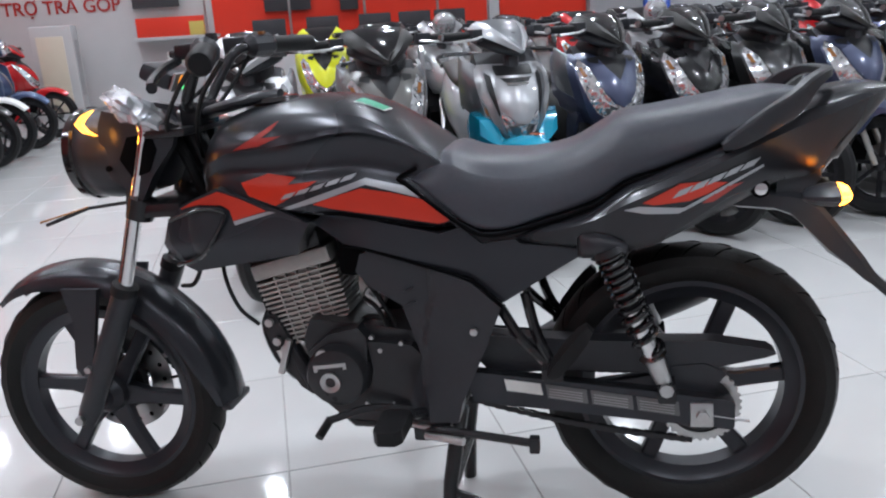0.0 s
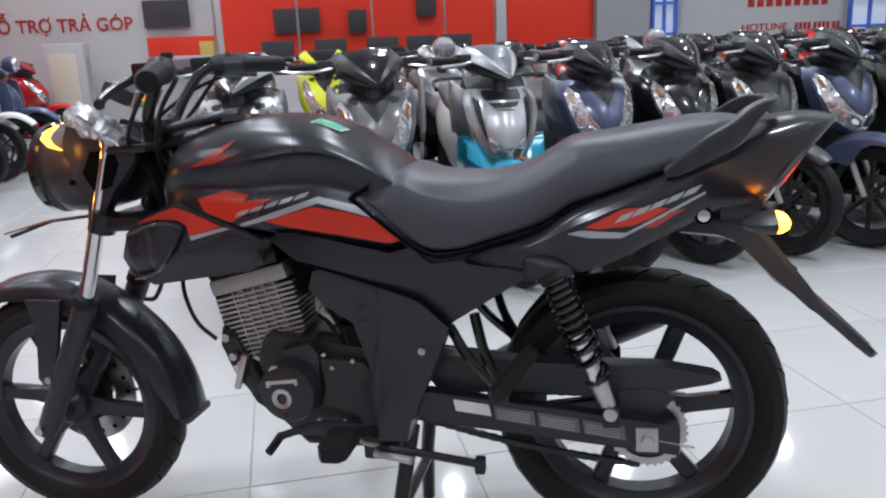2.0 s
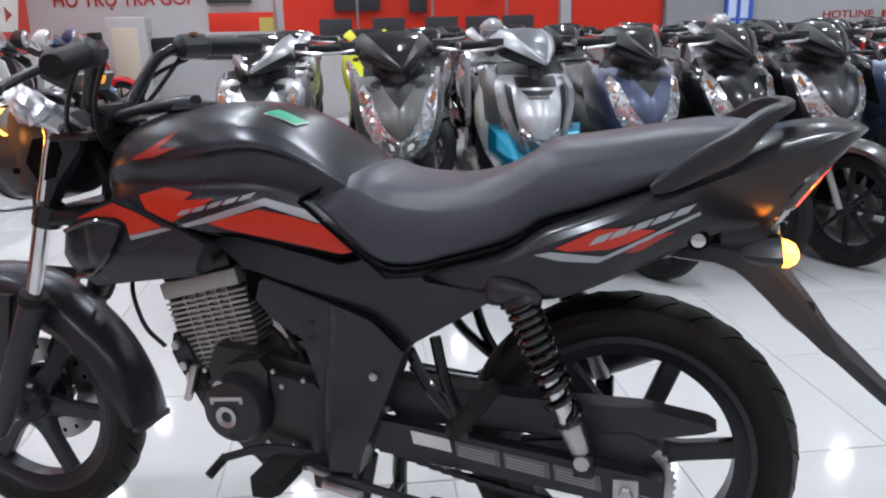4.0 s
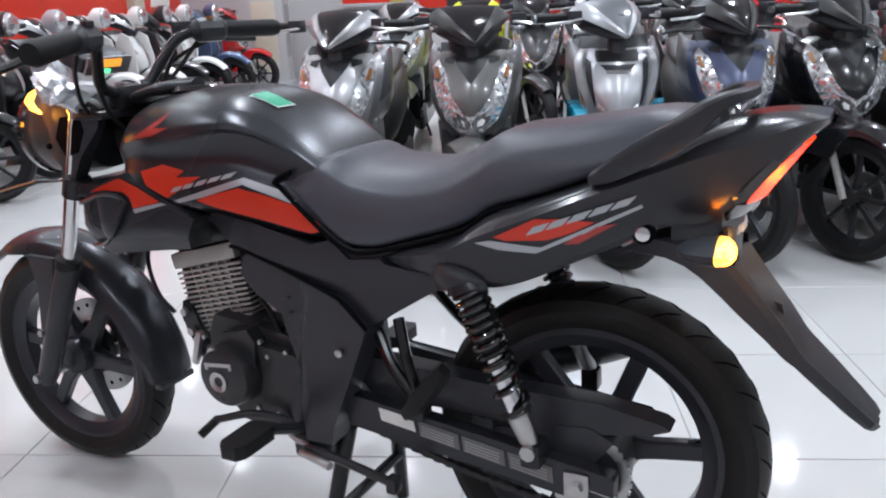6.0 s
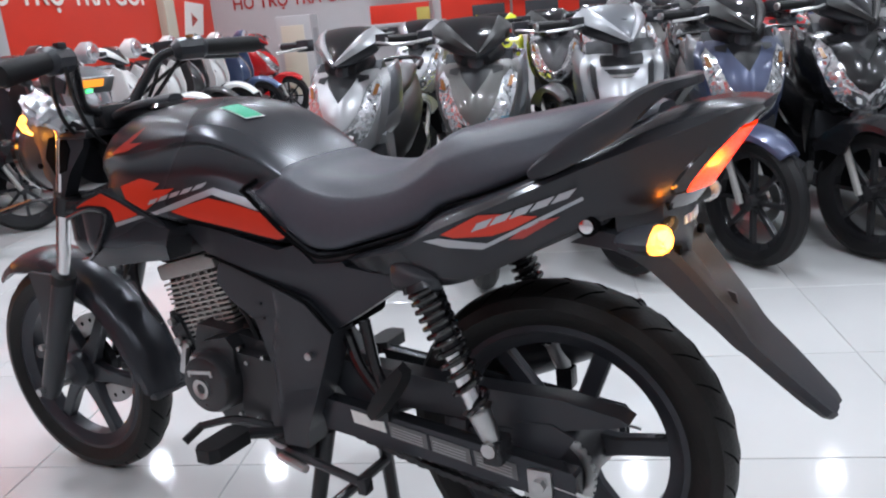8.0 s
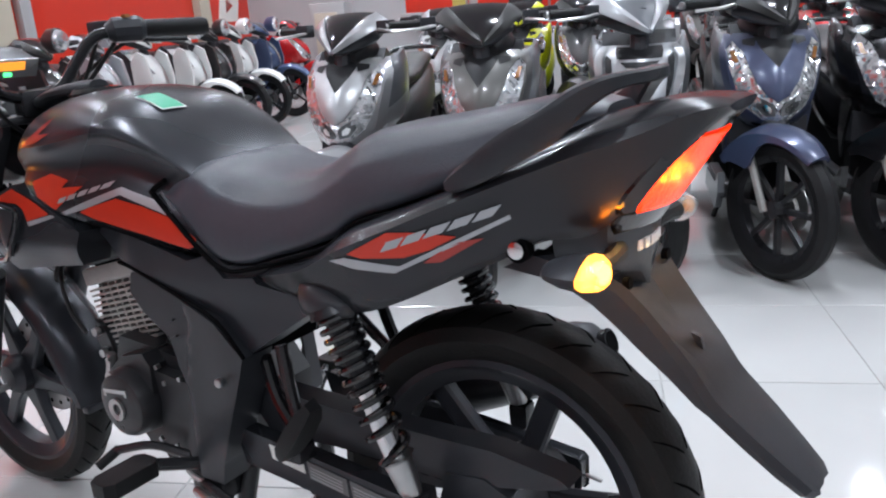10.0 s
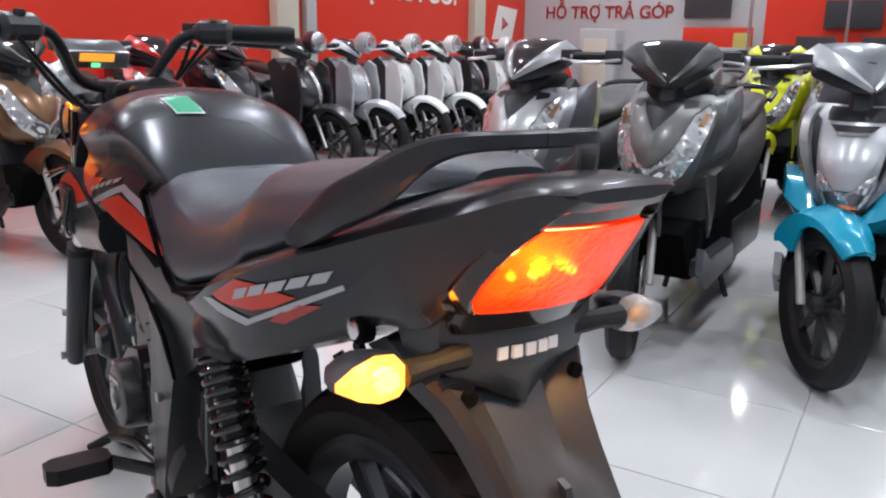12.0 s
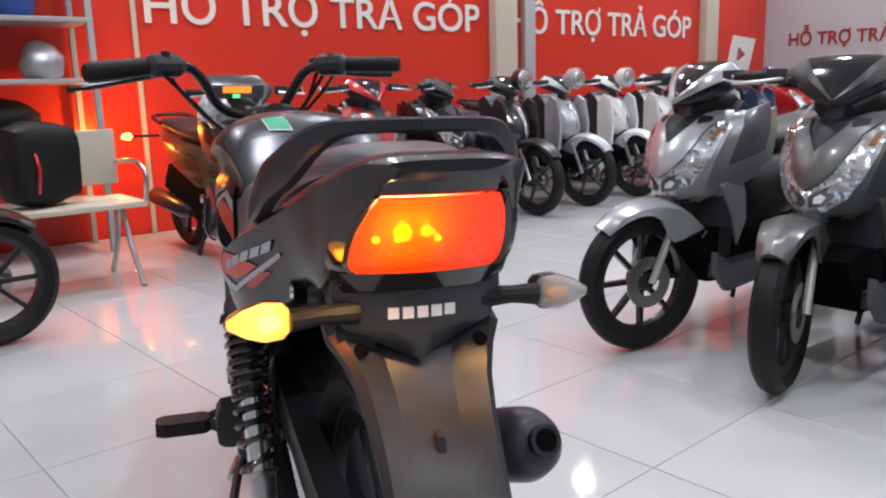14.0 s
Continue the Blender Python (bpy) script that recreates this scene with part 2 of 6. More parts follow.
def panel(outline, depth, inner, edge=0.006, step=0.014):
    """A left-hand body panel: a side outline (x, z) whose outer face lies depth(x, z) from the middle plane, with rounded rims turned in to inner."""
    bm = bmesh.new()
    bm.faces.new([bm.verts.new((x, 0, z)) for x, z in outline])
    rim = set(bm.verts)
    bmesh.ops.inset_region(bm, faces=bm.faces[:], thickness=edge, use_even_offset=True)
    for v in bm.verts:
        if v not in rim:
            v.co.y = 1.0
    xs, zs = [p[0] for p in outline], [p[1] for p in outline]
    cut_up(bm, min(xs), max(xs), min(zs), max(zs), step)
    for v in bm.verts:
        v.co.y = -(depth(v.co.x, v.co.z) - edge * 0.8 * (1 - v.co.y) ** 2)
    border = [e for e in bm.edges if len(e.link_faces) == 1]
    made = bmesh.ops.extrude_edge_only(bm, edges=border)["geom"]
    for v in made:
        if isinstance(v, bmesh.types.BMVert):
            v.co.y = -inner
    bmesh.ops.holes_fill(bm, edges=[e for e in bm.edges if len(e.link_faces) == 1], sides=0)
    return bm


def body_loft(names, stations, section, steps=3):
    """A symmetric body: stations give named sizes along x; section turns them into half curves [(y, z), ...] from the top to the underside."""
    rings = []
    xs = [q[0] for q in stations]
    grid = np.interp(np.linspace(0, len(xs) - 1, (len(xs) - 1) * steps + 1), range(len(xs)), xs)
    for x in grid:
        k = {n: sample(x, xs, [q[i + 1] for q in stations]) for i, n in enumerate(names)}
        half = []
        for curve in section(k):
            pts = [p[:2] for p in smooth_path([(a, b, 0) for a, b in curve], 4)]
            half += pts if not half else pts[1:]
        rings.append([(x, -y, z) for y, z in half] + [(x, y, z) for y, z in half[-2:0:-1]])
    return loft(rings)


def sample(x, xs, ys):
    """A smooth curve through (xs, ys), read at x."""
    i = max(0, min(len(xs) - 2, int(np.searchsorted(xs, x)) - 1))
    t = (x - xs[i]) / (xs[i + 1] - xs[i])
    slope = lambda j: (ys[min(j + 1, len(ys) - 1)] - ys[max(j - 1, 0)]) / (xs[min(j + 1, len(xs) - 1)] - xs[max(j - 1, 0)])
    d = xs[i + 1] - xs[i]
    a, b = slope(i) * d, slope(i + 1) * d
    return (2 * t ** 3 - 3 * t * t + 1) * ys[i] + (t ** 3 - 2 * t * t + t) * a + (3 * t * t - 2 * t ** 3) * ys[i + 1] + (t ** 3 - t * t) * b


def ease(k):
    k = max(0.0, min(1.0, k))
    return k * k * (3 - 2 * k)


# ---- the large structure ----
U0, U1, V0, V1 = -4.9, 9.4, -4.0, 9.8


def slab(name, u0, u1, v0, v1, z0, z1, mat, label, category, parent=None, bevel=0.0):
    bm = box(u0, u1, v0, v1, z0, z1)
    ob = part(name, bm, mat, parent, bevel=bevel)
    if not parent:
        ob.matrix_world = spot(0, 0)
        tagged(ob, label, category, kind="structure")
    elif label:
        tagged(ob, label)
    return ob


floor = slab("floor", U0 - 0.2, U1 + 0.2, V0 - 0.2, V1 + 0.2, -0.15, -0.003, GROUT, "polished pale porcelain tile floor with thin dark joints", "floor")
ceiling = slab("ceiling", U0 - 0.2, U1 + 0.2, V0 - 0.2, V1 + 0.2, CEILING, CEILING + 0.15, CEIL, "plain white showroom ceiling board", "ceiling")
wall_red = slab("wall_west", U0 - 0.2, U0, V0, V1, 0, CEILING, WALL_RED, "red vinyl-covered showroom wall with white lettering", "wall")
wall_far = slab("wall_north", U0 - 0.2, U1 + 0.2, V1, V1 + 0.2, 0, CEILING, WALL_WHITE, "white panelled far wall of the showroom", "wall")
wall_near = slab("wall_south", U0 - 0.2, U1 + 0.2, V0 - 0.2, V0, 0, CEILING, WALL_WHITE, "plain white wall behind the display floor", "wall")
wall_east = slab("wall_east", U1, U1 + 0.2, V0, V1, 0, CEILING, WALL_WHITE, "plain white side wall of the showroom", "wall")

# downlight rings in the ceiling
ring = lathe([(0.1, 0.0), (0.12, 0.0), (0.125, 0.012), (0.1, 0.012)], n=24, axis="Z", closed=True)
ring_ob = part("trim_ring", ring, WALL_WHITE)
tagged(ring_ob, "round white recessed ceiling downlight ring", "downlight", "ceiling downlights")
ring_ob.matrix_world = spot(*LAMPS[0], CEILING - 0.013)
for u, v in LAMPS[1:]:
    copy_thing(ring_ob, spot(u, v, CEILING - 0.013))

# columns and battens on the red wall
for v0, v1, depth, mat, label in (
    (4.78, 5.06, 0.1, WALL_CREAM, "cream painted wall column"),
    (5.2, 5.34, 0.07, WALL_WHITE, "white wall batten"),
    (8.26, 8.52, 0.1, WALL_CREAM, "cream painted wall column"),
    (1.425, 1.46, 0.02, WALL_CREAM, "thin cream panel joint strip"),
):
    slab("trim", U0, U0 + depth, v0, v1, 0, CEILING, mat, label, "column", bevel=0.004)


def lettering(text, size, mat, parent, name="lettering"):
    """Raised letters in the built-in font, as one mesh."""
    cu = bpy.data.curves.new(name, "FONT")
    cu.body, cu.size, cu.extrude, cu.align_x = text, size, 0.004, "LEFT"
    cu.offset = size * 0.012
    tmp = bpy.data.objects.new("tmp", cu)
    scene.collection.objects.link(tmp)
    bpy.context.view_layer.update()
    me = bpy.data.meshes.new_from_object(tmp.evaluated_get(bpy.context.evaluated_depsgraph_get()))
    bpy.data.objects.remove(tmp)
    bpy.data.curves.remove(cu)
    me.materials.clear()
    me.materials.append(mat)
    ob = new(name, me)
    ob.parent = parent
    return ob


def sign_line(text, length, height, mat, m, label):
    """A line of wall lettering fitted to a length and a capital height."""
    root = thing("wall_sign", m, label, "sign")
    ob = lettering(text, 1.0, mat, root)
    whole = bmesh.new()
    whole.from_mesh(ob.data)
    x0, x1 = min(v.co.x for v in whole.verts), max(v.co.x for v in whole.verts)
    sx, sy = length / (x1 - x0), height / 0.73
    for v in whole.verts:
        v.co = Vector(((v.co.x - x0) * sx, v.co.y * sy, v.co.z))
    # loose islands, then islands that overlap along the line make one letter with its accents
    spans, seen = [], set()
    for v in whole.verts:
        if v in seen:
            continue
        island, todo = set(), [v]
        while todo:
            w = todo.pop()
            if w not in island:
                island.add(w)
                todo.extend(e.other_vert(w) for e in w.link_edges)
        seen |= island
        spans.append([min(w.co.x for w in island), max(w.co.x for w in island), island])
    spans.sort(key=lambda q: q[0])
    letters = []
    for a, b, island in spans:
        if letters and a < letters[-1][1] - 0.004:
            letters[-1][1] = max(letters[-1][1], b)
            letters[-1][2] |= island
        else:
            letters.append([a, b, island])
    for a, b, island in letters:
        bm = bmesh.new()
        copy = {w: bm.verts.new(w.co) for w in island}
        for f in whole.faces:
            if f.verts[0] in island:
                bm.faces.new([copy[w] for w in f.verts])
        part("letter", bm, mat, root, smooth=0)
    whole.free()
    bpy.data.objects.remove(ob)
    return root


SLOGAN = "H\u1ed6 TR\u1ee2 TR\u1ea2 G\u00d3P"
UPRIGHT = pose(0, 0, 0, 90, 0, 0)
sign_line(SLOGAN, 3.13, 0.25, SIGN_WHITE, spot(U0 + 0.008, 1.52, 1.475, 90) @ UPRIGHT, "large white capital lettering on the red wall")
sign_line(SLOGAN, 3.0, 0.25, SIGN_WHITE, spot(U0 + 0.008, 5.07, 1.475, 90) @ UPRIGHT, "large white capital lettering on the red wall")
sign_line(SLOGAN, 1.78, 0.165, SIGN_RED, spot(-4.56, V1 - 0.008, 1.375) @ UPRIGHT, "dark red capital lettering on the white wall")
sign_line("HOTLINE", 0.72, 0.1, SIGN_RED, spot(5.66, V1 - 0.018, 1.03) @ UPRIGHT, "dark red hotline lettering on the white sign board")


def flat_panel(name, u0, u1, z0, z1, out, thick, mat, label, category, kind=""):
    """A board on the far wall."""
    ob = part(name, box(u0, u1, V1 - out - thick, V1 - out, z0, z1), mat, bevel=0.003)
    ob.matrix_world = spot(0, 0)
    return tagged(ob, label, category, kind=kind)


# the number after the hotline word, and the dealer's name, are plain bars
bars = thing("sign_bars", spot(0, 0), "dark red bars of a name and number on a white board", "sign")
for i in range(10):
    a = 6.5 + 0.068 * i + (0.03 if i > 3 else 0) + (0.03 if i > 7 else 0)
    part("bar", box(a, a + 0.048, V1 - 0.022, V1 - 0.016, 1.02, 1.12), SIGN_RED, bars)
for i in range(9):
    a = 5.74 + 0.145 * i
    part("bar", box(a, a + 0.1, V1 - 0.022, V1 - 0.016, 1.36, 1.52), SIGN_RED, bars)

flat_panel("sign_board", 4.66, 7.2, 0.75, 2.3, 0.0, 0.016, WALL_WHITE, "large white sign board on the far wall", "sign board")
flat_panel("grey_column", 3.42, 4.2, 0.0, CEILING, 0.0, 0.14, WALL_GREY, "grey clad wall column", "column", "structure")
flat_panel("red_panel", 2.16, 3.4, 0.4, 2.6, 0.0, 0.03, WALL_RED, "tall plain red wall panel", "panel")
flat_panel("trim", 2.0, 2.14, 0.0, CEILING, 0.0, 0.06, WALL_WHITE, "white upright batten between wall panels", "trim", "structure")
flat_panel("red_panel", -1.66, 1.98, 0.3, 2.6, 0.0, 0.02, WALL_RED, "red wall panel behind a service counter", "panel")
flat_panel("red_panel", -2.63, -1.78, 1.02, 1.26, 0.0, 0.03, WALL_RED, "low red wall strip under a screen", "panel")
flat_panel("wall_screen", -2.63, -2.06, 1.38, 1.72, 0.02, 0.045, SCREEN, "dark flat wall screen in a white surround", "screen")
flat_panel("wall_screen", -1.0, -0.4, 1.25, 1.56, 0.03, 0.05, SCREEN, "dark wall-mounted monitor on the red panel", "screen")
flat_panel("wall_screen", -0.02, 0.22, 1.22, 1.52, 0.03, 0.05, SCREEN, "dark wall-mounted monitor on the red panel", "screen")
flat_panel("wall_screen", 0.9, 1.16, 1.4, 1.7, 0.03, 0.05, SCREEN, "dark wall-mounted monitor on the red panel", "screen")
for u in (-1.72, -0.7, 0.24, 1.18):
    flat_panel("glass_post", u, u + 0.03, 0.0, 2.5, 0.55, 0.03, STEEL, "slim steel post of a glass counter partition", "post")
for u in (-0.95, -0.3, 0.35, 0.85, 1.3):
    ob = part("office_monitor", box(-0.2, 0.2, -0.02, 0.02, 0.14, 0.4), SCREEN, bevel=0.006)
    stem = part("monitor_foot", box(-0.08, 0.08, -0.06, 0.06, 0.0, 0.145), GLOSS, ob, bevel=0.004)
    ob.matrix_world = spot(u, 9.0, 0.75, random.uniform(-12, 12))
    tagged(ob, "black office monitor on the service counter", "monitor", "counter monitors")
counter = slab("service_counter", -1.6, 1.95, 8.7, 9.25, 0, 0.75, WALL_WHITE, "", "", None, 0.01)
tagged(counter, "white service counter before the red panel", "counter")
counter["kind"] = ""
yellow_box = part("yellow_box", box(-0.09, 0.09, -0.06, 0.06, 0.0, 0.17), material("yellow card", (0.5, 0.4, 0.1), 0.6), bevel=0.004)
yellow_box.matrix_world = spot(-1.86, 9.6, 1.02)
tagged(yellow_box, "small yellow cardboard box on a ledge", "box")
flat_panel("ledge", -2.65, -1.6, 0.98, 1.02, 0.0, 0.3, WALL_WHITE, "narrow white wall ledge", "shelf")


def blue_window(u0, u1, z0, z1):
    root = thing("window_1", spot(0, 0), "blue-framed frosted window in the far wall", "window", kind="structure")
    for a, b in ((u0, u0 + 0.04), (u1 - 0.04, u1), ((u0 + u1) / 2 - 0.015, (u0 + u1) / 2 + 0.015)):
        part("window_frame", box(a, b, V1 - 0.16, V1 - 0.1, z0, z1), BLUE_FRAME, root)
    for z in (z0, z0 + 0.42, z0 + 0.84, z1 - 0.04):
        part("window_bar", box(u0 + 0.04, u1 - 0.04, V1 - 0.155, V1 - 0.105, z, z + 0.035), BLUE_FRAME, root)
    part("pane", box(u0 + 0.04, u1 - 0.04, V1 - 0.1, V1 - 0.085, z0, z1), PALE_GLASS, root)


blue_window(4.22, 4.6, 0.6, 2.2)
blue_window(7.28, 7.95, 0.6, 2.2)

# play-shaped badge on the third red panel
badge = thing("wall_badge", spot(U0 + 0.006, 9.2, 1.28, 90) @ UPRIGHT, "white slanted panel badge with red triangle", "sign")
part("plate", prism([(-0.32, -0.2), (0.22, -0.2), (0.36, 0.2), (-0.18, 0.24)], 0, 0.01), SIGN_WHITE, badge).rotation_euler = (radians(-90), 0, 0)
part("triangle", prism([(-0.08, -0.09), (0.12, 0.0), (-0.06, 0.1)], 0, 0.014), WALL_RED, badge).rotation_euler = (radians(-90), 0, 0)


# floor tiles
TU, TV, GAP = 0.567, 0.58, 0.0017
# the joints stand two degrees round from the walls
TILE_TURN = Matrix.Rotation(radians(2.0), 4, "Z")
tile_bm = box(-TU / 2 + GAP, TU / 2 - GAP, -TV / 2 + GAP, TV / 2 - GAP, -0.008, 0.0)
top = [e for e in tile_bm.edges if all(v.co.z > -0.001 for v in e.verts)]
bmesh.ops.bevel(tile_bm, geom=top, offset=0.0012, segments=1, affect="EDGES")
tile_mesh = bpy.data.meshes.new("tile")
tile_bm.to_mesh(tile_mesh)
tile_mesh.materials.append(TILE)
near_tiles, rest = [], []
for i in range(-11, 18):
    for j in range(-9, 19):
        u, v = (TILE_TURN @ Vector((0.877 - TU / 2 + TU * i, 0.48 + TV / 2 + TV * (j - 1), 0)))[:2]
        if not (U0 - 0.2 < u < U1 + 0.2 and V0 - 0.2 < v < V1 + 0.2):
            continue
        (near_tiles if -2.6 < u < 3.4 and -1.6 < v < 3.8 else rest).append((u, v))
for u, v in near_tiles:
    ob = new("tile", tile_mesh)
    ob.parent = floor
    ob.matrix_basis = Matrix.Translation((u, v, 0)) @ TILE_TURN
verts, faces = [], []
base_v = [TILE_TURN @ v.co for v in tile_bm.verts]
tile_bm.verts.index_update()
base_f = [[v.index for v in f.verts] for f in tile_bm.faces]
for u, v in rest:
    k = len(verts)
    verts += [(c.x + u, c.y + v, c.z) for c in base_v]
    faces += [[i + k for i in f] for f in base_f]
me = bpy.data.meshes.new("far_tiles")
me.from_pydata(verts, [], faces)
me.materials.append(TILE)
far_tiles = new("far_tiles", me)
far_tiles.parent = floor
tagged(far_tiles, kind="stuff")
tile_bm.free()


# ---- the black motorcycle ----
bike = thing("motorcycle", Matrix(((0.9989, -0.0232, -0.0404, 0.0252), (0.0239, 0.9995, 0.0188, -0.0055), (0.0399, -0.0198, 0.999, 0.0235), (0, 0, 0, 1))).to_quaternion().to_matrix().to_4x4(), "matte black motorcycle with orange-red decals on its centre stand", "motorcycle")
bike.matrix_world = Matrix.Translation((0.0252, -0.0055, 0.0235)) @ bike.matrix_world


def mirrored(bm):
    bmesh.ops.transform(bm, matrix=Matrix.Diagonal((1, -1, 1, 1)), verts=bm.verts)
    return bm


def wheel(parent, name, x, y, z, r, rim_r, half, spokes, phase, disc_side, turn=0.0):
    root = new(name)
    root.parent = parent
    root.matrix_basis = pose(x, y, z, 0, 0, turn)
    h = half
    tyre = part("tyre", lathe([(rim_r + 0.004, -h * 0.62), (rim_r + 0.02, -h * 0.9), (r - 0.035, -h), (r - 0.016, -h * 0.86), (r - 0.005, -h * 0.5), (r, 0), (r - 0.005, h * 0.5), (r - 0.016, h * 0.86), (r - 0.035, h), (rim_r + 0.02, h * 0.9), (rim_r + 0.004, h * 0.62)], n=72, closed=True), TREAD, root, "black tyre with worn tread grooves")
    rim = part("rim", lathe([(rim_r + 0.006, -h * 0.66), (rim_r - 0.004, -h * 0.7), (rim_r - 0.012, -h * 0.55), (rim_r - 0.03, -h * 0.4), (rim_r - 0.03, h * 0.4), (rim_r - 0.012, h * 0.55), (rim_r - 0.004, h * 0.7), (rim_r + 0.006, h * 0.66)], n=72, closed=True), MATTE, root, "matte black cast rim")
    part("hub", lathe([(0.012, -h * 1.25), (0.03, -h * 1.2), (0.045, -h * 0.8), (0.05, 0), (0.045, h * 0.8), (0.03, h * 1.2), (0.012, h * 1.25)], n=28), MATTE, root)
    for k in range(spokes):
        a = phase + 360 / spokes * k
        bm = loft([
            [(0.035, -0.016, -0.028), (0.035, 0.016, -0.028), (0.035, 0.016, 0.028), (0.035, -0.016, 0.028)],
            [(rim_r * 0.45, -0.012, -0.012), (rim_r * 0.45, 0.012, -0.012), (rim_r * 0.45, 0.012, 0.022), (rim_r * 0.45, -0.012, 0.022)],
            [(rim_r - 0.02, -0.013, 0.004), (rim_r - 0.02, 0.013, 0.004), (rim_r - 0.02, 0.013, 0.038), (rim_r - 0.02, -0.013, 0.038)],
        ])
        bmesh.ops.transform(bm, matrix=Matrix.Rotation(radians(a), 4, "Y"), verts=bm.verts)
        part("spoke", bm, MATTE, root, bevel=0.004)
    if disc_side:
        d = disc_side * (h * 1.25)
        disc = lathe([(0.07, d - 0.002), (0.125, d - 0.002), (0.125, d + 0.002), (0.07, d + 0.002)], n=48, closed=True)
        part("brake_disc", disc, STEEL, root, "drilled steel brake disc")
        part("hub_flange", lathe([(0.03, d - 0.03), (0.066, d - 0.028), (0.07, d - 0.012), (0.05, d - 0.004)], n=32), IRON, root, "black hub flange", smooth=40)
        for k in range(18):
            a = 2 * math.pi * k / 18
            part("disc_hole", lathe([(0.006, d - 0.0026), (0.006, d + 0.0026)], (0.105 * math.cos(a), 0, 0.105 * math.sin(a)), n=8), DARK, root)
        for k in range(5):
            a = 2 * math.pi * k / 5
            part("disc_arm", tube([(0.035 * math.cos(a), d, 0.035 * math.sin(a)), (0.07 * math.cos(a + 0.3), d, 0.07 * math.sin(a + 0.3))], 0.007, 6), IRON, root)
    part("valve", tube([(rim_r - 0.03, 0, 0.03), (rim_r - 0.055, -0.012, 0.03)], 0.004, 8), GLOSS, root)
    # tread grooves: shallow zigzag cuts shown as thin dark rubber strips round the crown
    grooves = bmesh.new()
    for k in range(30):
        for s in (-1, 1):
            pts = []
            for q in range(5):
                a = 2 * math.pi * (k + 0.16 * q) / 30
                yy = s * h * (0.12 + 0.17 * q)
                rr = r - 0.0052 * (abs(yy) / (h * 0.5)) ** 2.1 - 0.0006
                pts.append((rr * math.cos(a), yy, rr * math.sin(a)))
            tube(pts, [0.0012, 0.0022, 0.0025, 0.0022, 0.001], 4, grooves, flat=0.5)
    tagged(part("tread_pattern", grooves, DARK, root), kind="stuff")
    return root


wheel(bike, "front_wheel", -1.319, -0.016, 0.306, 0.279, 0.213, 0.042, 6, 14, 1, 2.2)
wheel(bike, "rear_wheel", -0.0154, 0.0142, 0.309, 0.291, 0.216, 0.052, 6, 62, 0, 2.7)


def side_pair(name, make, mat, label="", bevel=0.0, smooth=32, parent=None):
    """The same part on the left (negative y) and, mirrored, on the right."""
    for s in (-1, 1):
        bm = make()
        if s > 0:
            bmesh.ops.transform(bm, matrix=Matrix.Diagonal((1, -1, 1, 1)), verts=bm.verts)
        part(name, bm, mat, parent or bike, label, bevel=bevel, smooth=smooth)


# tank: a crease along each shoulder, and a hollow flank below it for the rider's knee
TANK = [
    (-0.972, 0.79, 0.045, 0.782, 0.045, 0.045, 0.77), (-0.95, 0.85, 0.1, 0.808, 0.098, 0.1, 0.77), (-0.915, 0.905, 0.138, 0.836, 0.13, 0.138, 0.768), (-0.86, 0.931, 0.16, 0.857, 0.148, 0.16, 0.76),
    (-0.79, 0.944, 0.171, 0.862, 0.153, 0.167, 0.746), (-0.7, 0.946, 0.173, 0.873, 0.149, 0.167, 0.73), (-0.63, 0.934, 0.168, 0.882, 0.142, 0.163, 0.719), (-0.58, 0.913, 0.158, 0.876, 0.137, 0.158, 0.709),
    (-0.53, 0.88, 0.145, 0.856, 0.132, 0.152, 0.699), (-0.49, 0.85, 0.136, 0.834, 0.128, 0.147, 0.691), (-0.45, 0.816, 0.124, 0.804, 0.121, 0.14, 0.688), (-0.425, 0.79, 0.11, 0.782, 0.11, 0.128, 0.69),
]


def tank_section(k):
    top, shoulder, ws, wf, wl, low = k["top"], k["shoulder"], k["ws"], k["wf"], k["wl"], k["low"]
    drop = top - shoulder
    return (
        [(0, top), (ws * 0.42, top - drop * 0.07), (ws * 0.76, top - drop * 0.34), (ws * 0.95, top - drop * 0.74), (ws, shoulder)],
        [(ws, shoulder), (wf + (ws - wf) * 0.35, shoulder - 0.016), (wf, shoulder - 0.36 * (shoulder - low)), (wl - 0.003, low + 0.4 * (shoulder - low)), (wl, low + 0.012), (wl - 0.008, low)],
        [(wl - 0.008, low), (wl * 0.5, low - 0.004), (0, low - 0.004)],
    )


tank_bm = body_loft(("top", "ws", "shoulder", "wf", "wl", "low"), TANK, tank_section, 4)
tank_tree = BVHTree.FromBMesh(tank_bm)
tank = part("fuel_tank", tank_bm, SATIN, bike, "satin charcoal fuel tank with a knee hollow", smooth=26)
part("filler_cap", lathe([(0.05, 0), (0.052, 0.006), (0.045, 0.014), (0.02, 0.018)], (-0.8, -0.03, 0.935), 32, axis="Z"), GLOSS, bike, "gloss black fuel cap")
part("tank_top_trim", loft([hoop(x, w, z + 0.014, z - 0.012, z, 2.4, 16, -0.03) for x, w, z in ((-0.96, 0.03, 0.925), (-0.93, 0.05, 0.932), (-0.87, 0.06, 0.944), (-0.82, 0.05, 0.95), (-0.79, 0.02, 0.95))]), PLASTIC, bike, smooth=50)
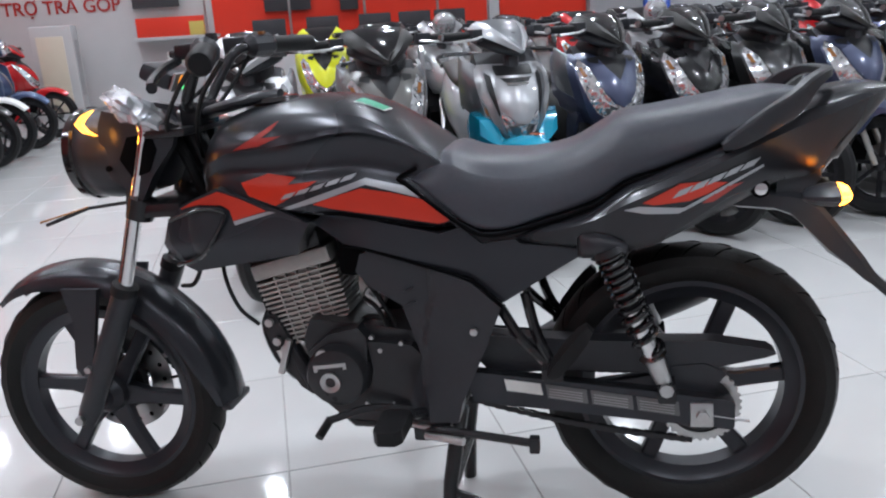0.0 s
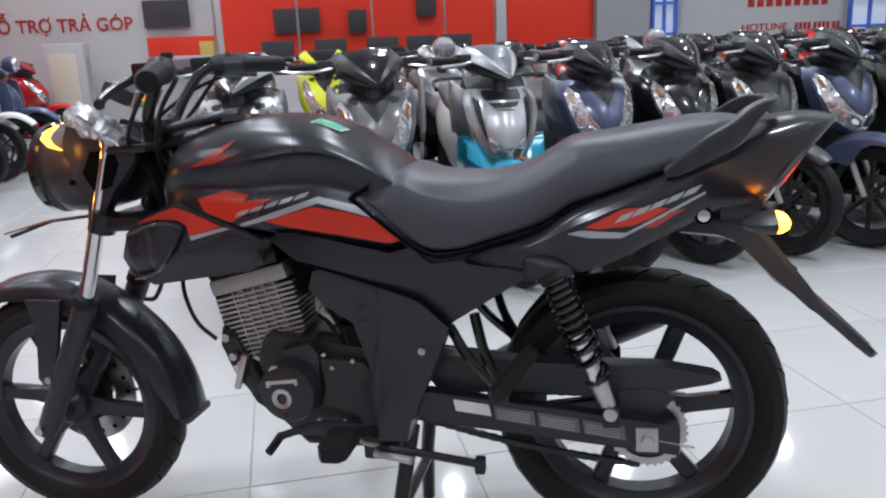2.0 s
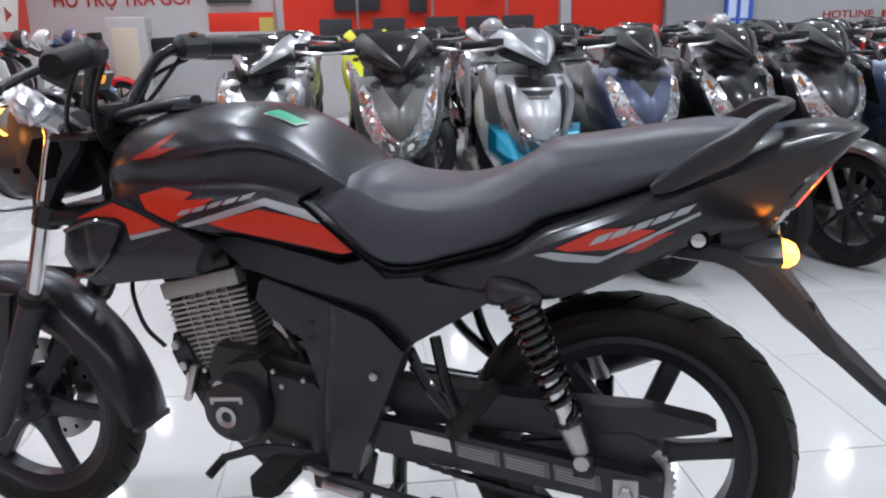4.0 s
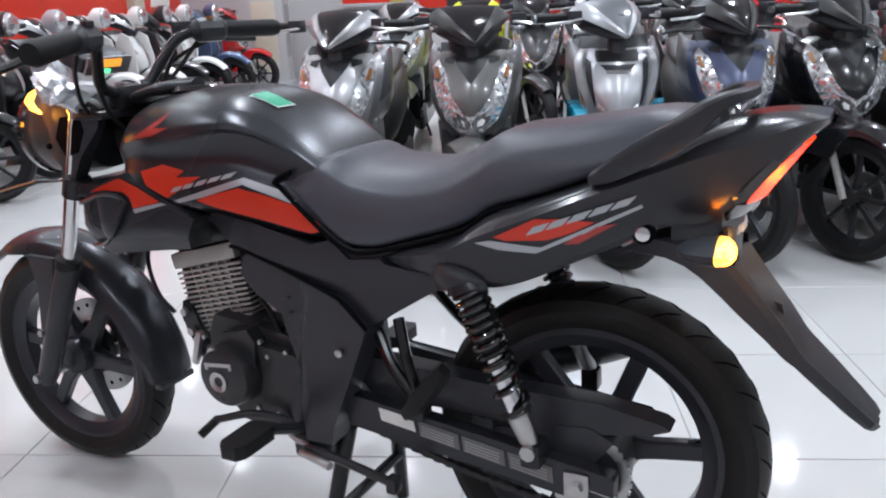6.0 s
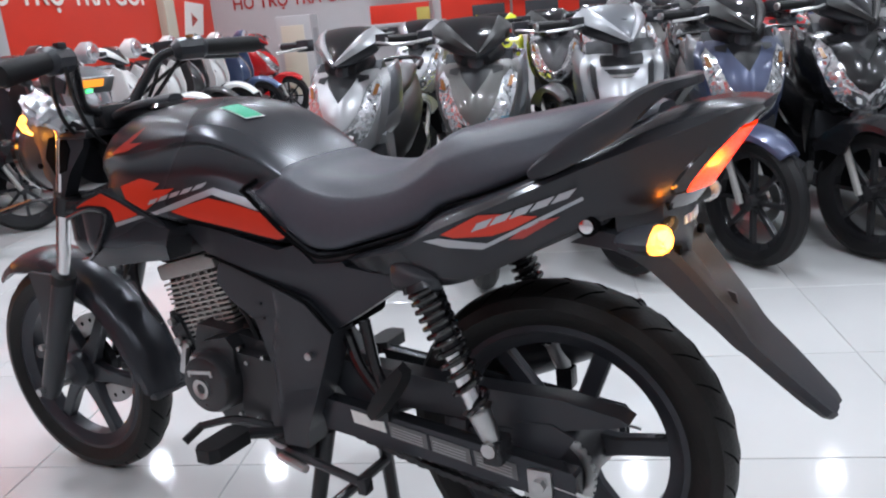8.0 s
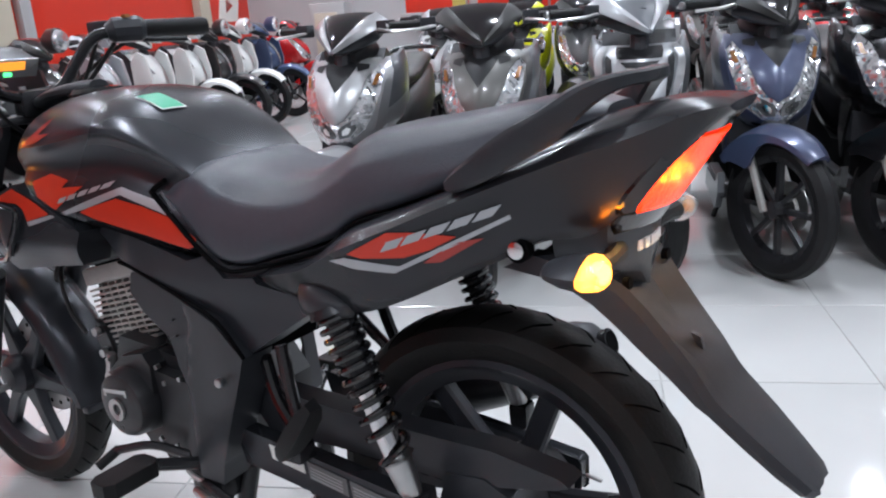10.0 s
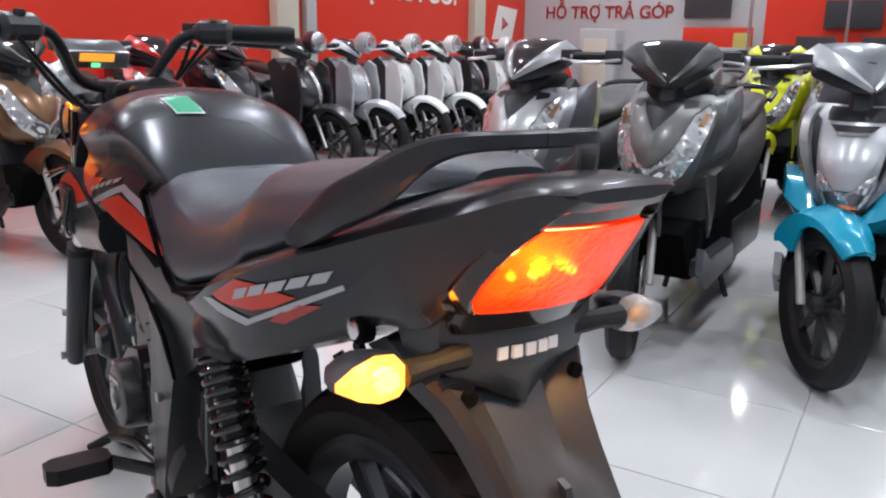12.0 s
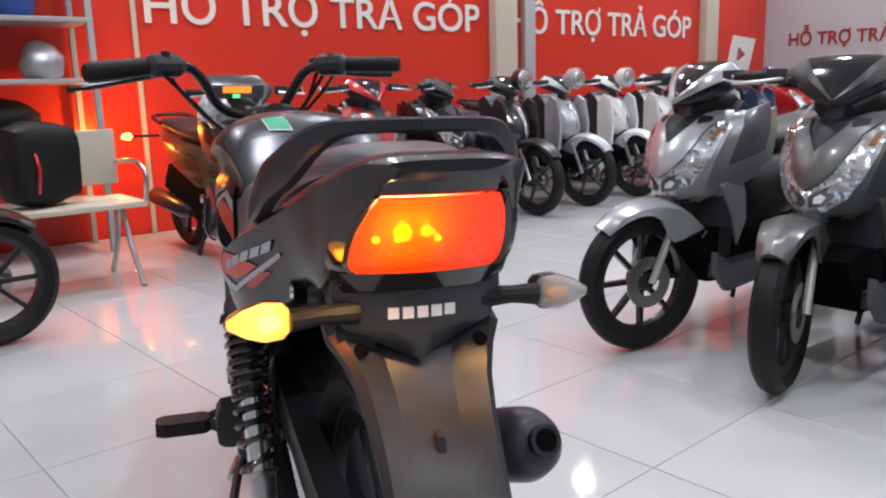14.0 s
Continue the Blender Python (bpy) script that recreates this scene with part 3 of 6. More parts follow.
for s in (-1, 1):
    for outline, mat in (
        ([(-0.84, 0.8), (-0.784, 0.814), (-0.729, 0.804), (-0.745, 0.792), (-0.688, 0.795), (-0.71, 0.783), (-0.773, 0.753), (-0.826, 0.775)], ORANGE_RED),
        ([(-0.7, 0.752), (-0.675, 0.76), (-0.605, 0.776), (-0.55, 0.764), (-0.486, 0.744), (-0.434, 0.704), (-0.466, 0.698), (-0.555, 0.719), (-0.661, 0.741)], ORANGE_RED),
        ([(-0.774, 0.744), (-0.685, 0.769), (-0.595, 0.794), (-0.527, 0.774), (-0.492, 0.755), (-0.487, 0.746), (-0.55, 0.767), (-0.596, 0.782), (-0.687, 0.757), (-0.768, 0.74)], SILVER_DECAL),
        ([(-0.846, 0.862), (-0.81, 0.88), (-0.752, 0.911), (-0.765, 0.895), (-0.785, 0.882), (-0.742, 0.884), (-0.79, 0.868)], DIM_RED),
    ):
        part("decal", decal(outline, [tank_tree], s, 0.01, 0.0022), mat, tank)
for s in (-1, 1):
    part("tank_seam", decal([(-0.77, 0.738), (-0.717, 0.722), (-0.691, 0.737), (-0.645, 0.735), (-0.578, 0.72), (-0.467, 0.694), (-0.43, 0.702), (-0.426, 0.694), (-0.466, 0.686), (-0.578, 0.712), (-0.645, 0.727), (-0.691, 0.728), (-0.717, 0.712), (-0.772, 0.729)], [tank_tree], s, 0.01, 0.003), DARK, tank)
for o in slant_bars(-0.762, 0.764, 0.148, 0.0095, 5, 0.032, 1.0, 0.22):
    part("name_bar", decal(o, [tank_tree], -1, lift=0.0028), SILVER_DECAL, tank, "plain silver bar of a name")
sticker = bmesh.new()
grid = [[(-0.622 + 0.052 * a + 0.004 * b, -0.076 + 0.042 * b + 0.008 * a) for a in (i / 6 for i in range(7))] for b in (j / 6 for j in range(7))]
rows = [[sticker.verts.new((x, y, tank_tree.ray_cast(Vector((x, y, 2)), Vector((0, 0, -1)))[0].z + 0.0035)) for x, y in row] for row in grid]
for a, b in zip(rows, rows[1:]):
    for i in range(6):
        sticker.faces.new((a[i], a[i + 1], b[i + 1], b[i]))
sticker_edge = sticker.copy()
for v in sticker_edge.verts:
    v.co += Vector(((v.co.x + 0.594) * 0.1, (v.co.y + 0.051) * 0.1, -0.0015))
part("sticker_edge", sticker_edge, WHITE_INK, tank, "white sticker border")
part("sticker", sticker, GREEN, tank, "green energy sticker on the tank")

# radiator-style shrouds beside the tank
SHROUD = [(-1.022, 0.69), (-1.012, 0.654), (-0.969, 0.626), (-0.75, 0.651), (-0.727, 0.694), (-0.713, 0.716), (-0.771, 0.746), (-0.824, 0.766), (-0.887, 0.795), (-0.958, 0.768), (-0.995, 0.74)]


def shroud_depth(x, z):
    """Fullest along a line from the scoop to the rear corner, and drawn in towards the lower rim."""
    return 0.176 + 0.012 * ease((-0.8 - x) / 0.15) - 0.03 * ease((0.69 - z) / 0.07) - 0.02 * ease((-0.985 - x) / 0.05)


shroud_bm = panel(SHROUD, shroud_depth, 0.1, 0.007)
shroud_tree = BVHTree.FromBMesh(shroud_bm)
side_pair("tank_shroud", shroud_bm.copy, SATIN, "charcoal tank shroud with an air scoop")
left_shroud = [o for o in bike.children if o.name.startswith("tank_shroud")][0]
SCOOP = [(-1.018, 0.682), (-0.998, 0.734), (-0.923, 0.757), (-0.882, 0.755), (-0.874, 0.74), (-0.909, 0.688), (-0.949, 0.657), (-0.998, 0.645), (-1.012, 0.66)]
side_pair("scoop", lambda: panel(SCOOP, lambda x, z: shroud_depth(x, z) + 0.006 - 0.016 * ease((-0.93 - x) / 0.05), 0.14, 0.006), PLASTIC, "dark hexagonal scoop insert")
side_pair("scoop_edge", lambda: tube(smooth_path([(x, -shroud_depth(x, z) - 0.006, z) for x, z in ((-0.985, 0.74), (-0.923, 0.758), (-0.882, 0.755), (-0.874, 0.74), (-0.909, 0.688), (-0.949, 0.657), (-0.998, 0.645))], 3), 0.0045, 6), GLOSS)
for s in (-1, 1):
    part("decal", decal([(-0.982, 0.752), (-0.939, 0.771), (-0.884, 0.789), (-0.842, 0.771), (-0.793, 0.745), (-0.861, 0.73), (-0.866, 0.752), (-0.88, 0.762), (-0.923, 0.766), (-0.953, 0.762)], [shroud_tree], s), ORANGE_RED, left_shroud)
    part("decal", decal([(-0.859, 0.721), (-0.862, 0.729), (-0.789, 0.744), (-0.774, 0.741)], [shroud_tree], s), SILVER_DECAL, left_shroud)
shroud_bm.free()

# seat
SEAT = [
    (-0.53, 0.791, 0.128, 0.789, 0.131, 0.785), (-0.5, 0.809, 0.124, 0.8, 0.139, 0.766), (-0.446, 0.829, 0.122, 0.812, 0.143, 0.718), (-0.4, 0.815, 0.124, 0.79, 0.147, 0.686), (-0.34, 0.807, 0.127, 0.777, 0.148, 0.682),
    (-0.28, 0.807, 0.128, 0.776, 0.146, 0.697), (-0.215, 0.821, 0.127, 0.785, 0.143, 0.714), (-0.163, 0.848, 0.124, 0.81, 0.14, 0.734), (-0.127, 0.866, 0.122, 0.831, 0.138, 0.757), (-0.072, 0.872, 0.118, 0.843, 0.134, 0.772),
    (0.026, 0.884, 0.108, 0.855, 0.125, 0.804), (0.1, 0.894, 0.094, 0.868, 0.11, 0.83), (0.15, 0.893, 0.075, 0.874, 0.09, 0.85), (0.19, 0.885, 0.045, 0.876, 0.055, 0.866),
]


def seat_section(k):
    top, wc, crease, w, low = k["top"], k["wc"], k["crease"], k["w"], k["low"]
    drop = top - crease
    return (
        [(0, top), (wc * 0.45, top - drop * 0.04), (wc * 0.8, top - drop * 0.32), (wc, crease)],
        [(wc, crease), (wc + (w - wc) * 0.45, crease - 0.012), (w, low + 0.4 * (crease - low)), (w, low + 0.008), (w - 0.008, low)],
        [(w - 0.008, low), (w * 0.5, low), (0, low)],
    )


seat = part("seat", body_loft(("top", "wc", "crease", "w", "low"), SEAT, seat_section, 3), VINYL, bike, "black vinyl two-level seat", smooth=40)
side_pair("seat_lip", lambda: tube(smooth_path([(-0.5, -0.139, 0.804), (-0.534, -0.141, 0.788), (-0.524, -0.144, 0.777), (-0.432, -0.15, 0.7), (-0.386, -0.151, 0.674), (-0.331, -0.15, 0.676), (-0.184, -0.143, 0.715), (-0.123, -0.139, 0.753), (-0.025, -0.135, 0.777), (0.046, -0.128, 0.804)]), 0.004, 6), DARK, "black seat edge piping", parent=seat)
SEAT_BASE = [(-0.521, 0.782), (-0.432, 0.702), (-0.385, 0.675), (-0.331, 0.679), (-0.184, 0.718), (-0.123, 0.756), (-0.025, 0.78), (0.046, 0.807), (0.046, 0.796), (-0.025, 0.768), (-0.123, 0.741), (-0.175, 0.698), (-0.327, 0.662), (-0.387, 0.655), (-0.433, 0.688), (-0.489, 0.744)]
side_pair("seat_base", lambda: panel(SEAT_BASE, lambda x, z: 0.143 - 0.05 * max(0, x + 0.2), 0.1, 0.002), PLASTIC, "black plastic strip under the seat", parent=seat)

# tail
TAIL = [
    (-0.335, 0.672, 0.1, 0.665, 0.138, 0.655, 0.012), (-0.28, 0.688, 0.13, 0.676, 0.165, 0.652, 0.016), (-0.193, 0.708, 0.15, 0.696, 0.184, 0.637, 0.032), (-0.124, 0.752, 0.157, 0.727, 0.19, 0.638, 0.028), (-0.08, 0.768, 0.158, 0.744, 0.19, 0.648, 0.026),
    (-0.025, 0.785, 0.155, 0.764, 0.185, 0.669, 0.03), (0.022, 0.801, 0.146, 0.782, 0.174, 0.689, 0.036), (0.07, 0.818, 0.13, 0.799, 0.157, 0.708, 0.038), (0.13, 0.85, 0.104, 0.82, 0.136, 0.735, 0.03), (0.19, 0.873, 0.084, 0.84, 0.119, 0.746, 0.018),
    (0.225, 0.882, 0.073, 0.85, 0.111, 0.772, 0.016), (0.26, 0.887, 0.068, 0.862, 0.1, 0.807, 0.016), (0.29, 0.888, 0.06, 0.873, 0.088, 0.838, 0.016), (0.312, 0.886, 0.052, 0.879, 0.076, 0.859, 0.016), (0.33, 0.882, 0.04, 0.879, 0.058, 0.873, 0.016),
]


def tail_section(k):
    top, wt, crease, w, low, tuck = k["top"], k["wt"], k["crease"], k["w"], k["low"], k["tuck"]
    return (
        [(0, top), (wt * 0.6, top), (wt, top - 0.2 * (top - crease))],
        [(wt, top - 0.2 * (top - crease)), ((wt + w) / 2 + 0.002, (top + crease) / 2), (w, crease)],
        [(w, crease), (w - 0.25 * tuck, crease - 0.3 * (crease - low)), (w - 0.65 * tuck, low + 0.2 * (crease - low)), (w - tuck, low)],
        [(w - tuck, low), (w * 0.5, low - 0.002), (0, low - 0.002)],
    )


tail_bm = body_loft(("top", "wt", "crease", "w", "low", "tuck"), TAIL, tail_section, 5)
# the hollow that holds the lamp
for v in tail_bm.verts:
    deep = 0.252 + (v.co.z - 0.765) * 0.72 - 3.4 * v.co.y ** 2 - 0.05
    if v.co.z < 0.862 and v.co.x > deep and abs(v.co.y) < float(np.interp(v.co.z, (0.76, 0.795, 0.828, 0.85), (0.084, 0.085, 0.074, 0.058))):
        v.co.x = deep
tail_tree = BVHTree.FromBMesh(tail_bm)
tail = part("tail_cowl", tail_bm, TAIL_BLACK, bike, "satin black tail cowl", smooth=24)
for s in (-1, 1):
    for outline, mat in (
        ([(-0.099, 0.727), (-0.035, 0.757), (-0.005, 0.757), (0.044, 0.749), (0.01, 0.733), (-0.021, 0.724), (-0.08, 0.722)], ORANGE_RED),
        ([(0.0, 0.716), (0.02, 0.7165), (0.072, 0.745), (0.045, 0.742), (0.015, 0.727)], DIM_RED),
        ([(-0.131, 0.716), (-0.105, 0.7215), (-0.03, 0.7125), (0.06, 0.753), (0.105, 0.773), (0.106, 0.768), (0.03, 0.733), (-0.038, 0.703), (-0.095, 0.707)], SILVER_DECAL),
    ):
        part("decal", decal(outline, [tail_tree], s, 0.012, 0.002), mat, tail)
for o in slant_bars(-0.05, 0.731, 0.142, 0.014, 5, 0.043, 0.9, 0.16):
    part("name_bar", decal(o, [tail_tree], -1, lift=0.003), SILVER_DECAL, tail, "plain silver bar of a name")
def blade(rows, thick=0.0105):
    """A flat-sided bar: x, y, z and half height for each station."""
    path = smooth_path(rows, 4)
    rings = []
    for i, p in enumerate(path):
        d = Vector((path[min(i + 1, len(path) - 1)] - path[max(i - 1, 0)])[:3]).normalized()
        out = Vector((0, 0, 1)).cross(d).normalized()
        up = d.cross(out)
        c = Vector(p[:3])
        rings.append([c + out * thick * a + up * p[3] * b for a, b in ((-1, -0.7), (-0.7, -1), (0.7, -1), (1, -0.7), (1, 0.7), (0.7, 1), (-0.7, 1), (-1, 0.7))])
    return loft(rings)


side_pair("tail_bolt", lambda: lathe([(0.006, -0.007), (0.0105, -0.006), (0.011, 0.0), (0.009, 0.012)], (0.103, -0.118, 0.727), 20), CHROME, "chrome tail bolt")
side_pair("bolt_collar", lambda: lathe([(0.0115, -0.003), (0.016, -0.002), (0.016, 0.012), (0.0115, 0.012)], (0.103, -0.118, 0.727), 20, closed=True), DARK)
side_pair("grab_rail", lambda: blade([(0.037, -0.15, 0.809, 0.006), (0.048, -0.15, 0.813, 0.0115), (0.08, -0.147, 0.83, 0.0165), (0.12, -0.141, 0.853, 0.019), (0.152, -0.128, 0.87, 0.019), (0.18, -0.108, 0.894, 0.015), (0.2, -0.088, 0.907, 0.011), (0.215, -0.066, 0.912, 0.0085), (0.224, -0.035, 0.913, 0.008), (0.226, 0.0, 0.913, 0.008)]), PLASTIC, "matte black passenger grab rail")

# tail lamp: a wrapped lens in a gloss housing
def lens_surface(outline, out, thick=0.018, n=20, m=10):
    """A bowed rear-facing skin; outline gives (z, half width) from the bottom up."""
    bm = bmesh.new()
    zs, ws = [p[0] for p in outline], [p[1] for p in outline]
    sheets = []
    for back in (0.0, -thick):
        rows = []
        for j in range(m + 1):
            z = zs[0] + (zs[-1] - zs[0]) * j / m
            w = float(np.interp(z, zs, ws))
            rows.append([bm.verts.new((0.252 + (z - 0.765) * 0.72 + out + back - 3.4 * (w * (2 * i / n - 1)) ** 2, w * (2 * i / n - 1), z)) for i in range(n + 1)])
        for a, b in zip(rows, rows[1:]):
            for i in range(n):
                bm.faces.new((a[i], a[i + 1], b[i + 1], b[i]))
        sheets.append(rows)
    f, b = sheets
    rim = lambda r: r[0] + [q[-1] for q in r[1:]] + r[-1][::-1][1:] + [q[0] for q in r[::-1][1:-1]]
    fr, br = rim(f), rim(b)
    for k in range(len(fr)):
        bm.faces.new((fr[k - 1], fr[k], br[k], br[k - 1]))
    return bm


tail_lamp = new("tail_lamp")
tail_lamp.parent = bike
tagged(tail_lamp, "lit red tail lamp with a bright orange centre")
LENS = [(0.766, 0.072), (0.77, 0.078), (0.779, 0.081), (0.795, 0.08), (0.812, 0.0765), (0.828, 0.07), (0.84, 0.063), (0.847, 0.057)]
grown = lambda by: [(z, w + by) for z, w in LENS]
part("housing", lens_surface([(0.742, 0.083), (0.755, 0.092), *grown(0.008)[2:], (0.874, 0.052)], -0.042, 0.03), GLOSS, tail_lamp, "gloss black lamp housing", smooth=60)
part("reflector", lens_surface(grown(-0.004), -0.034, 0.003), LAMP_BOWL, tail_lamp, "bright lamp reflector", smooth=60)
part("lens", lens_surface(LENS, 0.0, 0.005, 28, 16), TAIL_RED, tail_lamp, "glowing red lens", smooth=60).visible_shadow = False
part("upper_trim", lens_surface([(0.8485, 0.066), (0.862, 0.056), (0.874, 0.046)], -0.004, 0.03), GLOSS, tail_lamp, "gloss black band over the lens", smooth=60)
part("lower_trim", lens_surface([(0.742, 0.082), (0.752, 0.088), (0.7655, 0.088)], -0.004, 0.04), GLOSS, tail_lamp, "gloss black band under the lens", smooth=60)
for y, r in ((-0.03, 0.009), (-0.006, 0.0065)):
    part("bulb", lathe([(r * 0.3, -r), (r * 0.8, -r * 0.6), (r, 0.0), (r * 0.8, r * 0.6), (r * 0.3, r)], (0.264, y, 0.81), 14), TAIL_HOT, tail_lamp, "burning orange bulb", smooth=60)
def lamp_wall(s):
    bm = bmesh.new()
    rows = []
    for z, w in LENS:
        x = 0.252 + (z - 0.765) * 0.72 - 3.4 * w * w
        rows.append([(x - 0.001, s * (w + 0.0005), z), (x + 0.001, s * (w + 0.007), z), (x - 0.016, s * (w + 0.0205), z), (x - 0.05, s * (w + 0.017), z), (x - 0.04, s * (w + 0.0005), z)])
    return loft(rows, bm)


for s in (-1, 1):
    part("lamp_wall", lamp_wall(s), GLOSS, tail_lamp, "gloss black wall beside the lens", smooth=50)
for y, watts in ((-0.036, 1.2), (0.004, 0.3), (-0.056, 0.25)):
    spark = bpy.data.lights.new("tail_bulb_lamp", "POINT")
    spark.energy, spark.color, spark.shadow_soft_size = watts, (1.0, 0.62, 0.22), 0.004
    new("tail_bulb_lamp", spark).matrix_world = bike.matrix_world @ Matrix.Translation((0.266 - 3 * y * y, y, 0.803))
# rear mudguard and its cover
cover = bmesh.new()
stations = [(0.768, 0.092, 0.212), (0.738, 0.094, 0.211), (0.702, 0.083, 0.209), (0.683, 0.045, 0.208), (0.662, 0.004, 0.207)]
loft([[(x - 0.075, -w, z), (x - 0.006, -w, z), (x + 0.008, -w * 0.45, z), (x + 0.012, 0, z), (x + 0.008, w * 0.45, z), (x - 0.006, w, z), (x - 0.075, w, z)] for z, w, x in stations], cover)
part("mudguard_cover", cover, PLASTIC, bike, "black plastic cover over the mudguard", bevel=0.004)
for k in range(5):
    y = -0.037 + 0.0155 * k
    part("name_bar", box(0.2085, 0.2245 - 4 * abs(y + 0.006) ** 2, y, y + 0.0115, 0.712, 0.724), WHITE_INK, bike, "plain white bar of a name")
guard = [((0.1, 0.712), 0.085, 0.04), ((0.165, 0.704), 0.098, 0.036), ((0.19, 0.692), 0.098, 0.034), ((0.21, 0.672), 0.084, 0.034), ((0.231, 0.645), 0.074, 0.032), ((0.255, 0.613), 0.069, 0.028), ((0.283, 0.575), 0.066, 0.02), ((0.303, 0.543), 0.065, 0.012), ((0.313, 0.531), 0.064, 0.008), ((0.349, 0.496), 0.058, 0.008), ((0.384, 0.461), 0.048, 0.008), ((0.406, 0.439), 0.04, 0.006), ((0.413, 0.431), 0.028, 0.004)]
rings = []
for (x, z), w, d in guard:
    dip = 0.012 if z > 0.6 else 0.0
    rings.append([(x, -w, z), (x + 0.007, -w * 0.88, z + 0.006), (x + 0.004 - dip, -w * 0.45, z + 0.004 - dip), (x + 0.006 - dip, 0, z + 0.006 - dip), (x + 0.004 - dip, w * 0.45, z + 0.004 - dip), (x + 0.007, w * 0.88, z + 0.006), (x, w, z), (x - d, w * 0.96, z - d * 0.5), (x - d * 0.3 - 0.004 - dip, w * 0.75, z - d * 0.3 - 0.004 - dip), (x - d * 0.3 - 0.004 - dip, -w * 0.75, z - d * 0.3 - 0.004 - dip), (x - d, -w * 0.96, z - d * 0.5)])
mudguard = part("rear_mudguard", loft(rings), PLASTIC, bike, "long black plastic rear mudguard", bevel=0.002)
side_pair("bracket_ear", lambda: prism([(-0.09, 0.0), (-0.05, -0.008), (-0.045, -0.03), (-0.06, -0.045), (-0.082, -0.03)], 0, 0.006), PLASTIC, "ear with a bolt hole", parent=mudguard, bevel=0.0015)
for ear in [o for o in mudguard.children if o.name.startswith("bracket_ear")]:
    ear.matrix_basis = pose(0.204, 0, 0.7, 0, 0, 0) @ Matrix.Rotation(radians(35), 4, "Y") @ Matrix.Rotation(radians(90), 4, "Z")
side_pair("bracket_hole", lambda: lathe([(0.0075, -0.002), (0.0075, 0.006)], (0.214, -0.066, 0.681), 12, axis="X"), DARK, parent=mudguard)
part("plate_hook", prism([(0.268, 0.605), (0.28, 0.6), (0.284, 0.582), (0.276, 0.588)], -0.004, 0.004), PLASTIC, mudguard, bevel=0.001)

# turn signals
def signal(name, x, y, z, s, stem, lit):
    root = new(name)
    root.parent = bike
    root.location = (x, y, z)
    part("stalk", tube([(stem, -s * 0.07, 0.0), (0, -s * 0.03, 0.002), (0, 0, 0)], [0.014, 0.01, 0.013], 10), RUBBER, root)
    edge = ((0.0, 0.011), (0.007, 0.0185), (0.026, 0.0205), (0.047, 0.014), (0.064, 0.004))
    drop = [*edge, *((q, -w) for q, w in edge[::-1])]
    ring = lambda px, k: [(px, s * (0.026 + (q - 0.026) * k), w * k) for q, w in drop]
    part("housing", loft([ring(-0.054, 0.3), ring(-0.045, 0.62), ring(-0.028, 0.88), ring(-0.01, 1.0), ring(-0.002, 1.0)]), PLASTIC, root, "black signal housing", smooth=40)
    lens = part("lens", loft([ring(-0.002, 0.97), ring(0.007, 0.92), ring(0.016, 0.66), ring(0.02, 0.3)]), LIT_LENS if lit else CLEAR, root, "amber-glowing turn signal lens" if lit else "clear turn signal lens", smooth=25)
    lens.visible_shadow = False
    part("bulb", lathe([(0.003, 0.0), (0.007, 0.004), (0.008, 0.012), (0.005, 0.02)], (0.006, 0.012 if s > 0 else -0.032, 0), 14), AMBER if lit else AMBER_DULL, root, "glowing amber bulb" if lit else "dull amber bulb")
    if lit:
        glow = bpy.data.lights.new("signal_lamp", "POINT")
        glow.energy, glow.color, glow.shadow_soft_size = 0.12, (1.0, 0.36, 0.03), 0.012
        lamp = new("signal_lamp", glow)
        lamp.matrix_world = bike.matrix_world @ Matrix.Translation((x + 0.03, y + s * 0.03, z))
    return root


signal("rear_signal", 0.215, -0.138, 0.72, -1, -0.01, True)
signal("rear_signal", 0.205, 0.138, 0.722, 1, -0.01, False)

# side covers
FRAME_COVER = [(-0.72, 0.708), (-0.694, 0.726), (-0.648, 0.725), (-0.468, 0.679), (-0.424, 0.69), (-0.389, 0.657), (-0.326, 0.664), (-0.318, 0.655), (-0.192, 0.637), (-0.357, 0.54), (-0.413, 0.592), (-0.5, 0.621), (-0.611, 0.656), (-0.66, 0.666)]
SIDE_COVER = [(-0.628, 0.645), (-0.608, 0.652), (-0.498, 0.616), (-0.413, 0.586), (-0.36, 0.535), (-0.392, 0.461), (-0.452, 0.335), (-0.462, 0.296), (-0.545, 0.296), (-0.56, 0.34), (-0.525, 0.43), (-0.555, 0.54), (-0.61, 0.575), (-0.64, 0.61)]


def side_cover_depth(x, z):
    """The forward half lies lower than the rear half, beyond a crease that runs down the cover."""
    crease = float(np.interp(z, (0.3, 0.342, 0.462, 0.572, 0.617), (-0.524, -0.524, -0.519, -0.49, -0.496)))
    return 0.15 + 0.012 * ease((x - crease + 0.006) / 0.012) + 0.006 * ease((x + 0.49) / 0.1)


